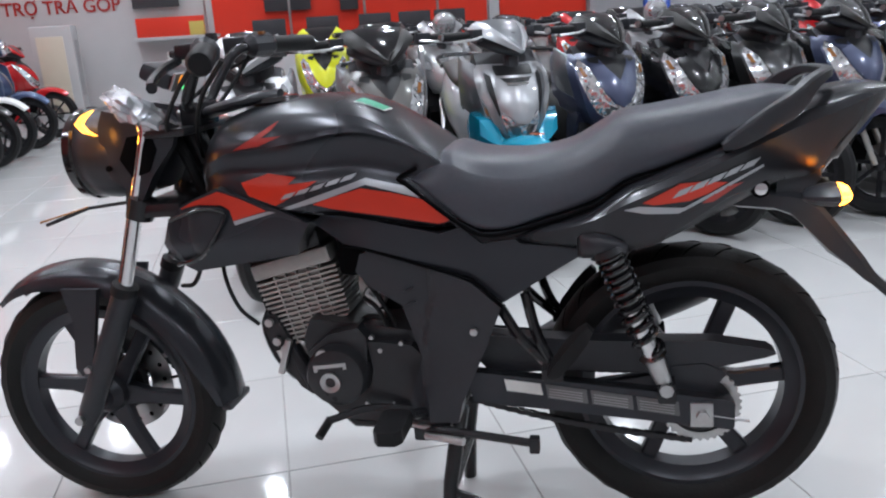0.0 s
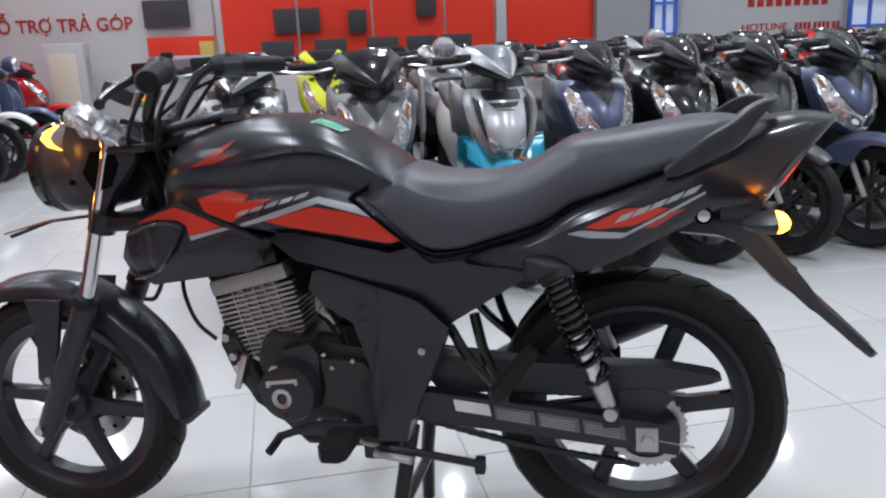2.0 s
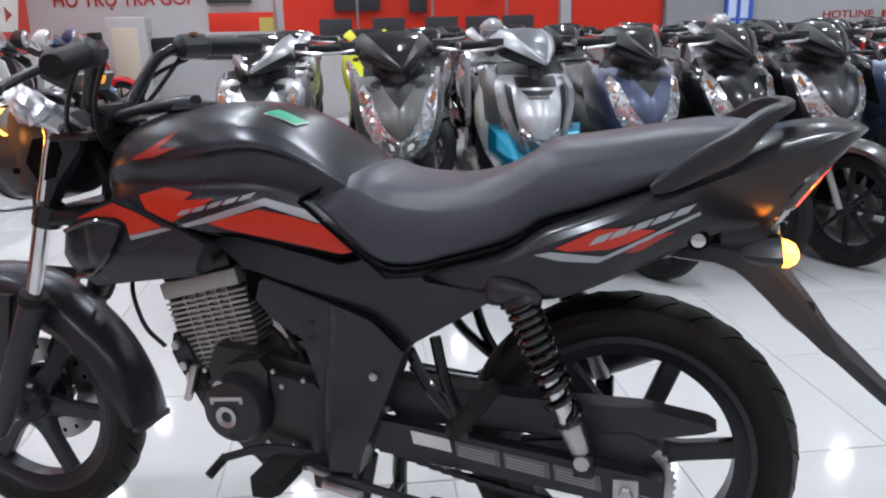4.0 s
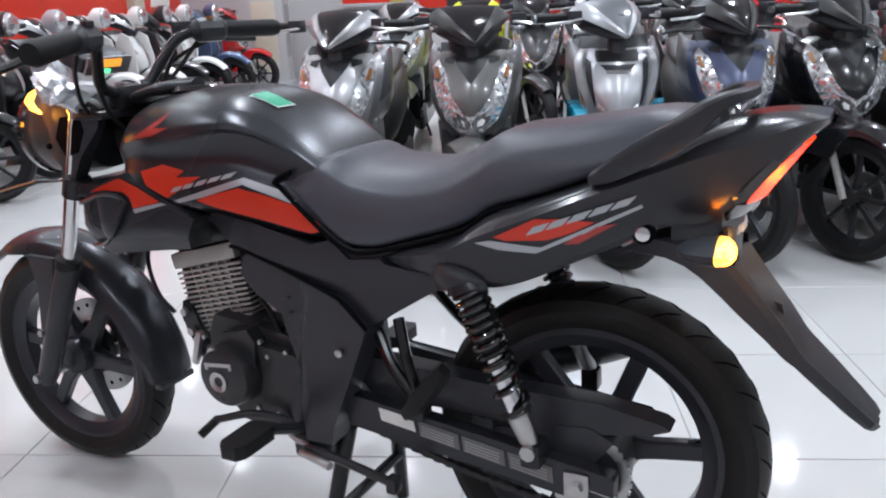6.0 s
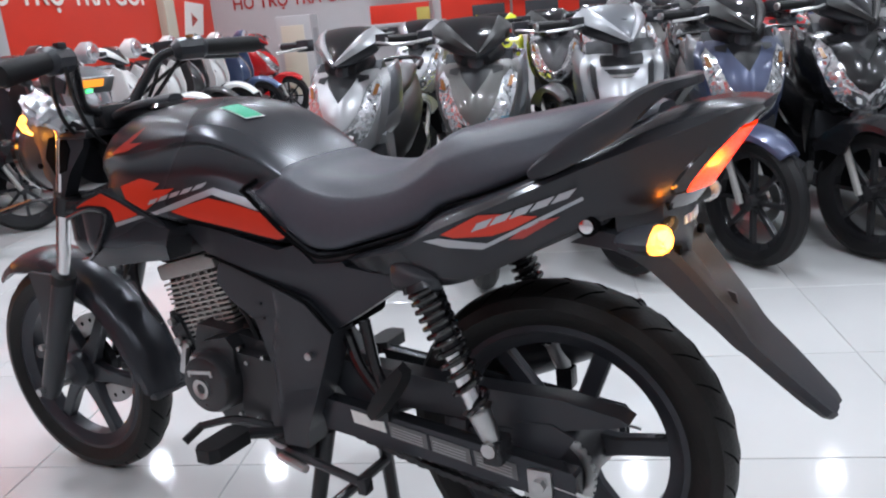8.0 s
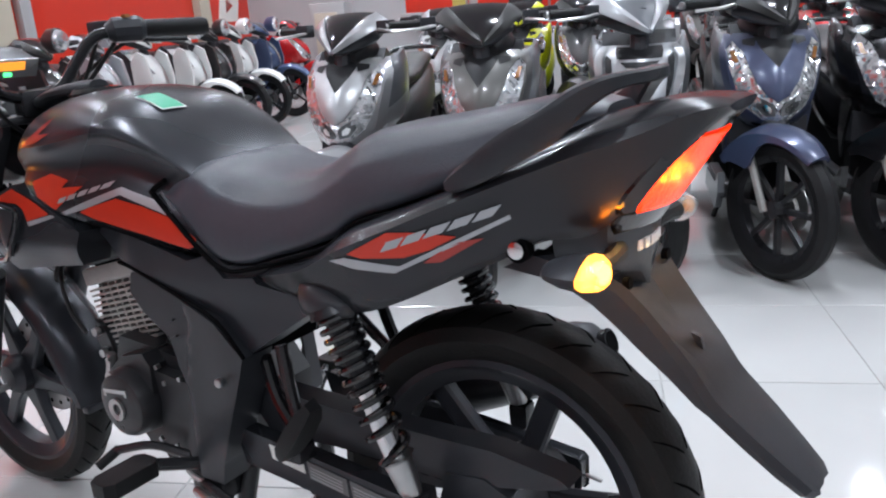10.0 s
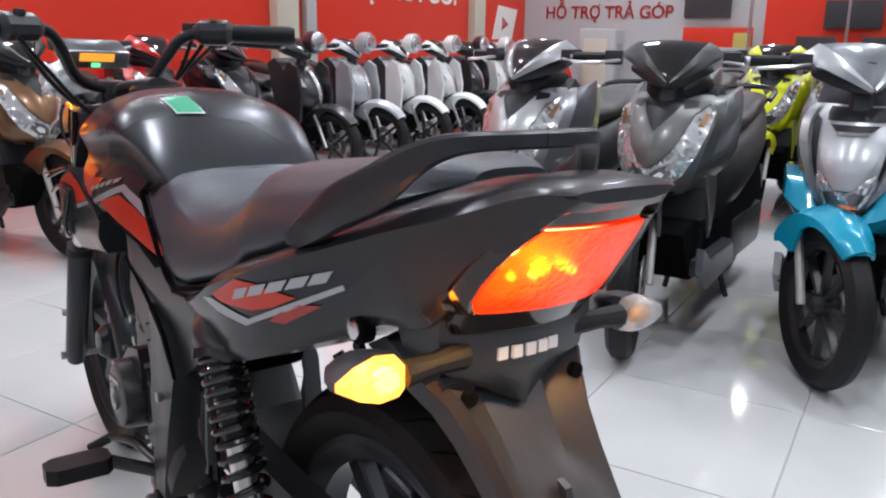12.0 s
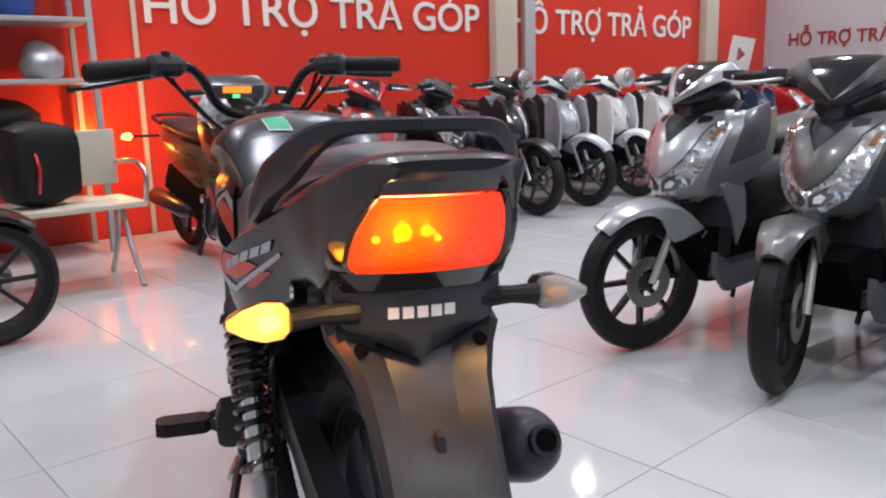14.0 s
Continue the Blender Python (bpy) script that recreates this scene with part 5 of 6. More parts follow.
part("tail_edge", box(-1.018, -0.994, -0.07, 0.03, 0.276, 0.292), PLASTIC, fender, bevel=0.005)

# headlamp cowl
headlamp = new("headlamp")
headlamp.parent = bike
tagged(headlamp, "black headlamp cowl with side panels")
part("bowl", lathe([(0.03, 0.16), (0.08, 0.14), (0.094, 0.08), (0.097, 0.02), (0.092, -0.02), (0.08, -0.03), (0.056, -0.036), (0.02, -0.04)], (-1.2, -0.03, 0.863), 40, axis="X"), PLASTIC, headlamp, smooth=50)
part("lens_rim", lathe([(0.09, -0.03), (0.096, -0.03), (0.098, -0.012), (0.093, -0.008)], (-1.21, -0.03, 0.863), 40, axis="X", closed=True), GLOSS, headlamp)
COWL = [(-1.13, 0.955), (-1.07, 0.942), (-1.008, 0.933), (-0.982, 0.914), (-0.995, 0.875), (-1.041, 0.819), (-1.091, 0.744), (-1.116, 0.752), (-1.106, 0.798), (-1.14, 0.818), (-1.157, 0.87), (-1.147, 0.928)]
COWL_HOLE = [(-1.081, 0.9), (-1.03, 0.904), (-1.024, 0.871), (-1.044, 0.829), (-1.084, 0.818), (-1.106, 0.857)]
for s in (-1, 1):
    across = Matrix() if s < 0 else Matrix.Translation((0, -0.04, 0)) @ Matrix.Diagonal((1, -1, 1, 1))
    for name, outline, deep, mat, text in (("cowl_side", COWL, 0.126, PLASTIC, "black cowl side panel"), ("side_hole", COWL_HOLE, 0.128, DARK, "dark hexagonal opening")):
        bm = panel(outline, lambda x, z: deep + 0.012 * ease((x + 1.16) / 0.06) - 0.02 * ease((x + 1.05) / 0.08), 0.1 if name == "cowl_side" else 0.12, 0.007)
        bmesh.ops.transform(bm, matrix=across, verts=bm.verts)
        part(name, bm, mat, headlamp, text)
part("cowl_screw", lathe([(0.006, -0.003), (0.006, 0.003)], (-1.135, -0.131, 0.84), 10), DARK, headlamp)
strip = prism([(-1.198, 0.932), (-1.181, 0.948), (-1.155, 0.957), (-1.174, 0.943), (-1.184, 0.931), (-1.176, 0.917), (-1.155, 0.906), (-1.183, 0.914)], -0.112, -0.124)
part("signal_strip", strip, LIT_LENS, headlamp, "lit amber chevron of the front signal")
front_glow = bpy.data.lights.new("signal_lamp", "POINT")
front_glow.energy, front_glow.color, front_glow.shadow_soft_size = 0.12, (1.0, 0.36, 0.03), 0.01
new("signal_lamp", front_glow).matrix_world = bike.matrix_world @ Matrix.Translation((-1.165, -0.175, 0.9))
part("plate_stay", tube([(-1.12, -0.1, 0.765), (-1.2, -0.13, 0.762), (-1.29, -0.15, 0.735)], 0.004, 6), IRON, headlamp, "thin black stay")
part("stay_tip", tube([(-1.2, -0.132, 0.765), (-1.3, -0.155, 0.742)], 0.0022, 6), AMBER_DULL, headlamp)
foil = bmesh.new()
bmesh.ops.create_icosphere(foil, subdivisions=3, radius=1)
for v in foil.verts:
    n = noise.noise(v.co * 2.3) * 0.35 + noise.noise(v.co * 6.0) * 0.3
    v.co = Vector((v.co.x * 0.06, v.co.y * 0.04, v.co.z * 0.026)) * (1 + n)
bmesh.ops.transform(foil, matrix=Matrix.Translation((-1.045, -0.15, 0.955)) @ Matrix.Rotation(radians(35), 4, "Y"), verts=foil.verts)
part("wrapping_film", foil, FOIL, headlamp, "crumpled clear protective film", smooth=0)

# handlebar and controls, turned a little to the left
bar_path = smooth_path([(-0.762, -0.395, 1.028), (-0.8, -0.3, 1.042), (-0.842, -0.215, 1.047), (-0.885, -0.178, 1.02), (-0.93, -0.145, 0.965), (-0.955, -0.1, 0.945), (-0.965, -0.05, 0.945), (-0.96, 0.0, 0.955), (-0.94, 0.03, 1.0), (-0.915, 0.06, 1.042), (-0.885, 0.11, 1.052), (-0.823, 0.251, 1.05)], 5)
handlebar = part("handlebar", tube(bar_path, 0.0115, 12), IRON, bike, "black tubular handlebar")
part("grip", tube([(-0.757, -0.405, 1.027), (-0.762, -0.395, 1.028), (-0.805, -0.29, 1.043)], [0.017, 0.0215, 0.0195], 16), RUBBER, handlebar, "black rubber grip")
part("grip", tube([(-0.818, 0.262, 1.05), (-0.823, 0.251, 1.05), (-0.872, 0.14, 1.053)], [0.015, 0.0185, 0.0175], 16), RUBBER, handlebar, "black rubber grip")
part("switch_box", tube([(-0.806, -0.288, 1.044), (-0.81, -0.278, 1.045), (-0.834, -0.228, 1.047), (-0.842, -0.215, 1.046)], [0.019, 0.026, 0.025, 0.014], 10), PLASTIC, handlebar, "black switch housing", bevel=0.003)
part("switch_button", box(-0.008, 0.008, -0.009, 0.009, 0.0, 0.012, Matrix.Translation((-0.808, -0.25, 1.064))), CASE, handlebar, bevel=0.003)
part("switch_box", tube([(-0.868, 0.148, 1.052), (-0.873, 0.138, 1.053), (-0.894, 0.092, 1.053), (-0.9, 0.08, 1.05)], [0.018, 0.026, 0.025, 0.014], 10), PLASTIC, handlebar, "black switch housing", bevel=0.003)
part("starter_button", box(-0.006, 0.006, -0.006, 0.006, 0.0, 0.006, Matrix.Translation((-0.872, 0.11, 1.075))), AMBER_DULL, handlebar)
part("lever", tube(smooth_path([(-0.875, -0.255, 1.035), (-0.87, -0.32, 1.022), (-0.845, -0.4, 1.006), (-0.82, -0.445, 0.998)], 4), [0.008] * 10 + [0.006, 0.007, 0.009], 8), IRON, handlebar, "black clutch lever")
part("lever", tube(smooth_path([(-0.935, 0.12, 1.045), (-0.92, 0.18, 1.035), (-0.885, 0.26, 1.03)], 4), 0.007, 8), IRON, handlebar, "black brake lever")
part("lever_perch", box(-0.02, 0.02, -0.018, 0.018, -0.012, 0.014, Matrix.Translation((-0.862, -0.235, 1.048))), IRON, handlebar, bevel=0.005)
part("master_cylinder", box(-0.024, 0.024, -0.02, 0.02, -0.012, 0.022, Matrix.Translation((-0.93, 0.095, 1.052)) @ Matrix.Rotation(radians(20), 4, "Z")), PLASTIC, handlebar, "black brake fluid box", bevel=0.006)
part("riser", box(-0.985, -0.945, -0.09, 0.005, 0.905, 0.955), IRON, handlebar, bevel=0.008)
for y in (-0.075, -0.01):
    part("riser_bolt", lathe([(0.006, 0), (0.006, 0.006)], (-0.965, y, 0.957), 8, axis="Z"), STEEL, handlebar)
for pts in (
    [(-0.84, -0.25, 1.035), (-0.9, -0.22, 0.99), (-0.98, -0.15, 0.92), (-1.02, -0.06, 0.86)],
    [(-0.79, -0.26, 1.03), (-0.87, -0.2, 0.97), (-0.93, -0.13, 0.9), (-0.98, -0.03, 0.84)],
    [(-0.95, 0.09, 1.04), (-0.97, 0.07, 0.98), (-1.0, 0.03, 0.9), (-1.03, 0.0, 0.84)],
    [(-0.9, 0.1, 1.035), (-0.94, 0.06, 0.97), (-0.97, 0.02, 0.92), (-1.0, -0.02, 0.85)],
    [(-0.9, 0.12, 1.03), (-0.98, 0.11, 1.0), (-1.06, 0.06, 0.93), (-1.06, 0.02, 0.85)],
):
    part("control_cable", tube(smooth_path(pts, 5), 0.0045, 7), RUBBER, handlebar)
dash = new("instrument")
dash.parent = bike
dash.matrix_basis = pose(-0.985, -0.1, 1.012, 0, 28, 8)
part("pod", box(-0.035, 0.03, -0.066, 0.066, -0.02, 0.016), PLASTIC, dash, "black instrument pod", bevel=0.014)
part("bezel", box(0.028, 0.034, -0.06, 0.06, -0.018, 0.018), STEEL, dash, bevel=0.002)
part("display", box(0.034, 0.036, -0.036, 0.03, -0.002, 0.014), LCD, dash, "orange backlit display")
part("neutral_lamp", box(0.034, 0.0362, -0.012, 0.004, -0.014, -0.007), GREEN_LAMP, dash, "green neutral lamp")
for y in (-0.12, 0.08):
    part("yoke_bolt", lathe([(0.007, 0), (0.007, 0.01)], (-1.01, y, 0.908), 6, axis="Z"), STEEL, bike, "bright yoke bolt", smooth=10)
part("stem_nut", lathe([(0.018, 0), (0.018, 0.014), (0.01, 0.018)], (-0.99, -0.02, 0.909), 6, axis="Z"), CHROME, bike, "chrome steering stem nut", smooth=10)
part("key_barrel", lathe([(0.016, 0), (0.016, 0.02), (0.012, 0.024)], (-1.0, -0.04, 0.915), 18, axis="Z"), STEEL, bike, "steel ignition barrel")


# ---- scooters ----
def paint(name, colour, rough=0.25, metal=0.5):
    return material(name, colour, rough, metal, coat=0.5, grain=0.015, scale=9, wear=0.02)


SCOOTER_PAINT = {
    "silver": paint("silver scooter paint", (0.42, 0.43, 0.45), 0.3, 0.35),
    "white silver": paint("pale silver scooter paint", (0.38, 0.385, 0.395), 0.28, 0.5),
    "brown grey": paint("warm grey scooter paint", (0.1, 0.097, 0.094), 0.34, 0.45),
    "mid grey": paint("mid grey scooter paint", (0.125, 0.132, 0.145), 0.34, 0.3),
    "dark grey": paint("dark grey scooter paint", (0.06, 0.06, 0.062), 0.3, 0.7),
    "black": paint("black scooter paint", (0.012, 0.012, 0.014), 0.2, 0.2),
    "navy": paint("navy scooter paint", (0.055, 0.068, 0.125), 0.32, 0.35),
    "blue": paint("blue scooter paint", (0.06, 0.09, 0.17), 0.28, 0.4),
    "white": paint("white scooter paint", (0.66, 0.66, 0.65), 0.22, 0.0),
    "red": paint("red scooter paint", (0.45, 0.015, 0.018), 0.22, 0.1),
    "lime": paint("lime scooter paint", (0.62, 0.66, 0.01), 0.3, 0.0),
    "teal": paint("teal scooter paint", (0.0, 0.27, 0.42), 0.25, 0.1),
    "orange": paint("orange scooter paint", (0.6, 0.12, 0.02), 0.25, 0.1),
    # Amber glow on a dark bike is put into this brown colour.
    "glow brown": paint("dark scooter paint with amber glow", (0.16, 0.08, 0.04), 0.28, 0.6),
}
SPOT_LENS = material("chrome lamp facets", (0.6, 0.61, 0.63), 0.14, 0.75, coat=0.6, grain=0.15, scale=60)
LAMP_DARK = material("dark lamp chamber", (0.12, 0.125, 0.13), 0.2, 0.6, coat=0.6, grain=0.3, scale=70)
VISOR = material("matte black visor", (0.012, 0.012, 0.014), 0.45, grain=0.1, scale=60, ior=1.35)
SMOKED = material("smoked black cover", (0.022, 0.021, 0.021), 0.42, grain=0.08, scale=40)


def scooter_wheel(parent, name, x, r, half, spokes, disc, turn=0.0):
    root = new(name)
    root.parent = parent
    root.matrix_basis = pose(x, 0, r, 0, 0, turn)
    rim_r, h = r - 0.07, half
    part("tyre", lathe([(rim_r + 0.004, -h * 0.6), (r - 0.03, -h), (r - 0.008, -h * 0.6), (r, 0), (r - 0.008, h * 0.6), (r - 0.03, h), (rim_r + 0.004, h * 0.6)], n=40, closed=True), RUBBER, root)
    part("rim", lathe([(rim_r + 0.005, -h * 0.6), (rim_r - 0.02, -h * 0.4), (rim_r - 0.02, h * 0.4), (rim_r + 0.005, h * 0.6)], n=40, closed=True), IRON, root)
    bm = lathe([(0.01, -h * 1.2), (0.034, -h), (0.034, h), (0.01, h * 1.2)], n=16)
    for k in range(spokes):
        a = 2 * math.pi * k / spokes
        box(0.02, rim_r - 0.012, -0.011, 0.011, -0.009, 0.009, Matrix.Rotation(a, 4, "Y"), bm)
    part("spokes", bm, IRON, root)
    if disc:
        part("brake_disc", lathe([(0.05, -h * 1.15), (0.095, -h * 1.15), (0.095, -h * 1.05), (0.05, -h * 1.05)], n=32, closed=True), STEEL, root)
    return root


def shield(u, z, out=0.0, wide=1.0):
    """A point on the front shield: u from -1 to 1 across, z up."""
    zs = (0.5, 0.525, 0.56, 0.62, 0.7, 0.78, 0.85, 0.89, 0.92)
    ws = (0.09, 0.102, 0.118, 0.137, 0.152, 0.163, 0.166, 0.155, 0.13)
    xs = (0.14, 0.12, 0.108, 0.105, 0.12, 0.155, 0.2, 0.235, 0.27)
    w, x = float(np.interp(z, zs, ws)) * wide, float(np.interp(z, zs, xs))
    return Vector((x + 0.1 * abs(u) ** 1.8 - out * (1 - 0.4 * abs(u)), (w + out * abs(u) * 0.6) * u, 0.535 + (z - 0.5) * 0.79))


def shield_patch(outline, out, side=1, wide=1.0, uneven=0.0):
    """A skin on the shield with an outline in (u, z); uneven tilts its facets by chance."""
    chance = random.Random(5)
    bm = bmesh.new()
    bm.faces.new([bm.verts.new((u, 0, z)) for u, z in outline])
    us, zs = [p[0] for p in outline], [p[1] for p in outline]
    step = 0.018 if uneven else 0.03
    cut_up(bm, min(us), max(us), min(zs), max(zs), 4 * step)
    k = min(zs) + step
    while k < max(zs):
        bmesh.ops.bisect_plane(bm, geom=bm.verts[:] + bm.edges[:] + bm.faces[:], plane_co=(0, 0, k), plane_no=(0, 0, 1))
        k += step
    for v in bm.verts:
        v.co = shield(v.co.x * side, v.co.z, out + uneven * chance.uniform(-1, 1), wide)
    return bm


def flank(s, f0, f1, top, low):
    """The side of a scooter's front between two shares of its depth, from the shield's edge back."""
    rings = []
    for f in np.linspace(f0, f1, 5):
        outer = []
        for h in np.linspace(low, top, 7):
            front = shield(s, 0.505 + 0.4 * h, -0.004)
            back = Vector((0.6 - 0.06 * abs(h - 0.6), s * 0.18, 0.64 + 0.27 * h))
            p = front.lerp(back, f)
            p.y += s * 0.03 * math.sin(math.pi * f) * (0.4 + 0.6 * math.sin(math.pi * (0.15 + 0.7 * h)))
            outer.append(p)
        rings.append(outer + [p - Vector((0, s * 0.016, 0)) for p in outer[::-1]])
    return loft(rings)


def scooter(m, body, accent, label, style="sport", steer=0.0, group="display scooters", fender=None):
    """A step-through scooter that faces -x, its front axle over the origin."""
    root = thing("scooter", m, label, "scooter", group)
    P, A = SCOOTER_PAINT[body], SCOOTER_PAINT[accent]
    r = 0.262 if style == "sport" else 0.272
    back = 1.26
    scooter_wheel(root, "front_wheel", 0.0, r, 0.042, 8 if style == "sport" else 5, True, steer)
    scooter_wheel(root, "rear_wheel", back, r, 0.048, 5, False)
    for s in (-1, 1):
        part("fork_leg", tube([(0.0, s * 0.068, r), (0.11, s * 0.06, 0.5)], 0.014, 8), ALLOY if style == "sport" else STEEL, root).matrix_basis = pose(0, 0, 0, 0, 0, steer)
    rings = []
    first, last = (132, 36) if style == "sport" else (140, 20)
    for k in range(13):
        f = k / 12
        a = radians(first + (last - first) * f)
        w = 0.088 * (0.5 + 0.5 * min(1, f / 0.5) ** 0.8) if style == "sport" else 0.075 * (0.5 + 0.5 * math.sin(math.pi * min(1, 0.12 + 0.95 * f)))
        lift, skirt = 0.02 + 0.018 * f, 0.03 + 0.1 * math.exp(-((f - 0.72) / 0.2) ** 2)
        rings.append([((r + lift + d) * math.cos(a), w * u, r + (r + lift + d) * math.sin(a)) for u, d in ((-1, -skirt), (-0.92, -0.012), (-0.45, 0.006), (0, 0.016), (0.45, 0.006), (0.92, -0.012), (1, -skirt), (0.88, -skirt), (0.5, -0.008), (-0.5, -0.008), (-0.88, -skirt))])
    guard = part("front_mudguard", loft(rings), SCOOTER_PAINT[fender] if fender else P, root, smooth=40)
    guard.matrix_basis = pose(0, 0, 0, 0, 0, steer)
    if fender:
        part("guard_mark", box(-0.03, 0.03, -0.035, -0.005, 0.0, 0.003, pose(-0.02, 0, 2 * r + 0.046)), SCOOTER_PAINT["orange"], guard, "small orange mark")
    part("fork_cover", tube([(0.12, 0, 0.48), (0.24, 0, 0.72)], [0.05, 0.045], 12), PLASTIC, root)
    # front shield with lamps
    bm = bmesh.new()
    for out in (0.0, -0.02):
        rows = [[bm.verts.new(shield(-1 + 2 * i / 14, z, out)) for i in range(15)] for z in np.linspace(0.5, 0.92, 15)]
        for a, b in zip(rows, rows[1:]):
            for i in range(14):
                bm.faces.new((a[i], a[i + 1], b[i + 1], b[i]))
    part("front_shield", bm, P, root, smooth=60)
    before = set(root.children)
    if accent == "teal":
        half = [(0.3, 0.512), (0.55, 0.545), (0.62, 0.6), (0.56, 0.67), (0.36, 0.64), (0.2, 0.6)]
        part("headlamp", shield_patch([*half, *[(-u, z) for u, z in half[::-1]]], 0.01, uneven=0.004), SPOT_LENS, root, "broad clear headlamp under the silver nose", smooth=0)
        part("nose_panel", shield_patch([(-0.55, 0.86), (0.55, 0.86), (0.52, 0.74), (0.36, 0.648), (0.2, 0.606), (-0.2, 0.606), (-0.36, 0.648), (-0.52, 0.74)], 0.018), P, root, "silver nose panel", smooth=50)
        part("nose_slot", shield_patch([(-0.42, 0.85), (0.42, 0.85), (0.3, 0.825), (-0.3, 0.825)], 0.023), VISOR, root)
        part("slot_edge", shield_patch([(-0.3, 0.824), (0.3, 0.824), (0.26, 0.812), (-0.26, 0.812)], 0.025), CHROME, root)
        part("visor", shield_patch([(-0.6, 0.915), (0.6, 0.915), (0.5, 0.862), (-0.5, 0.862)], 0.016), VISOR, root, "dark visor strip", smooth=50)
        for s in (-1, 1):
            part("lamp_bowl", shield_patch([(0.1, 0.54), (0.38, 0.545), (0.46, 0.59), (0.26, 0.6), (0.1, 0.58)], 0.014, s), LAMP_DARK, root, "dark lamp chamber", smooth=12)
            part("side_blade", shield_patch([(0.82, 0.92), (0.99, 0.92), (0.93, 0.76), (0.78, 0.62), (0.6, 0.535), (0.56, 0.555), (0.68, 0.66), (0.78, 0.8)], 0.02, s), SCOOTER_PAINT["white silver"], root, "bright silver side blade", smooth=50)
            part("blade_gap", shield_patch([(0.62, 0.86), (0.78, 0.88), (0.74, 0.76), (0.64, 0.64), (0.6, 0.66)], 0.004, s), VISOR, root)
            part("signal_lens", shield_patch([(0.82, 0.6), (0.97, 0.66), (0.98, 0.75), (0.9, 0.7)], 0.008, s), SPOT_LENS, root, "clear signal lens")
            part("amber_bulb", shield_patch([(0.87, 0.64), (0.94, 0.67), (0.94, 0.7), (0.9, 0.685)], 0.012, s), AMBER_DULL, root)
            part("teal_wing", loft([[(x, s * y0, z0), (x, s * y1, (z0 + z1) / 2 + 0.01), (x + 0.01, s * y1, z1), (x + 0.02, s * y0, z1 - 0.004)] for x, y0, y1, z0, z1 in ((0.11, 0.045, 0.07, 0.495, 0.522), (0.135, 0.085, 0.135, 0.49, 0.575), (0.17, 0.11, 0.178, 0.485, 0.64), (0.26, 0.12, 0.2, 0.45, 0.665), (0.4, 0.12, 0.185, 0.4, 0.6))]), A, root, "teal lower corner panel", smooth=40)
            part("side_panel", flank(s, 0.0, 0.85, 1.0, 0.2), SCOOTER_PAINT["mid grey"], root, "smooth grey side of the front", smooth=50, bevel=0.004)
            part("flank_edge", flank(s, 0.85, 1.0, 0.9, 0.1), SCOOTER_PAINT["white silver"], root, "bright silver edge of the side", smooth=50, bevel=0.004)
            part("side_fin", prism([(0.2, 0.5), (0.3, 0.5), (0.42, 0.48), (0.46, 0.36), (0.42, 0.26), (0.36, 0.38), (0.27, 0.46)], s * 0.11, s * 0.15, taper=0.9), A, root, bevel=0.008)
        # this model's nose hangs lower than the others'
        for ob in [q for q in root.children if q not in before or q.name.startswith("front_shield")]:
            ob.location.z = -0.015
    elif style == "sport":
        for s in (-1, 1):
            part("headlamp", shield_patch([(0.0, 0.53), (0.45, 0.538), (0.76, 0.59), (0.88, 0.67), (0.93, 0.76), (0.95, 0.85), (0.88, 0.89), (0.64, 0.84), (0.56, 0.77), (0.46, 0.705), (0.25, 0.645), (0.0, 0.62)], 0.008, s, uneven=0.004), SPOT_LENS, root, "faceted clear headlamp", smooth=0)
            part("lamp_bowl", shield_patch([(0.08, 0.555), (0.4, 0.56), (0.56, 0.6), (0.46, 0.645), (0.26, 0.625), (0.08, 0.6)], 0.012, s), LAMP_DARK, root, "dark lamp chamber", smooth=12)
            part("lamp_bulb", shield_patch([(0.2, 0.572), (0.36, 0.576), (0.42, 0.6), (0.32, 0.612), (0.2, 0.596)], 0.016, s), CHROME, root, "bright lamp bulb", smooth=12)
            part("amber_bulb", shield_patch([(0.75, 0.8), (0.84, 0.797), (0.88, 0.845), (0.8, 0.848)], 0.013, s), AMBER_DULL, root)
            part("lamp_gap", shield_patch([(0.0, 0.501), (0.72, 0.503), (0.8, 0.518), (0.0, 0.509)], 0.004, s), GLOSS, root)
            part("visor_vent", shield_patch([(0.4, 0.905), (0.68, 0.895), (0.66, 0.875), (0.44, 0.865)], 0.022, s), VISOR, root)
        part("visor", shield_patch([(-0.5, 0.915), (0.5, 0.915), (0.42, 0.868), (0.28, 0.84), (0.0, 0.765), (-0.28, 0.84), (-0.42, 0.868)], 0.006), VISOR, root, "dark central visor", smooth=50)
        part("visor_top", loft([hoop(x, w, t, l, (t + l) / 2, 3.0, 16) for x, w, t, l in ((0.262, 0.06, 0.895, 0.85), (0.29, 0.085, 0.925, 0.85), (0.34, 0.1, 0.945, 0.85), (0.42, 0.11, 0.94, 0.85), (0.46, 0.1, 0.92, 0.86))]), VISOR, root, "matte black top of the front", smooth=40)
        chevron = [(0.46, 0.905), (0.86, 0.897), (0.63, 0.845), (0.55, 0.775), (0.45, 0.71), (0.24, 0.65)]
        part("shield_keel", shield_patch([(0.0, 0.77), (0.28, 0.845), *chevron, (0.0, 0.625), *[(-u, z) for u, z in chevron[::-1]], (-0.28, 0.845)], 0.018), P, root, "painted chevron of the front", smooth=50)
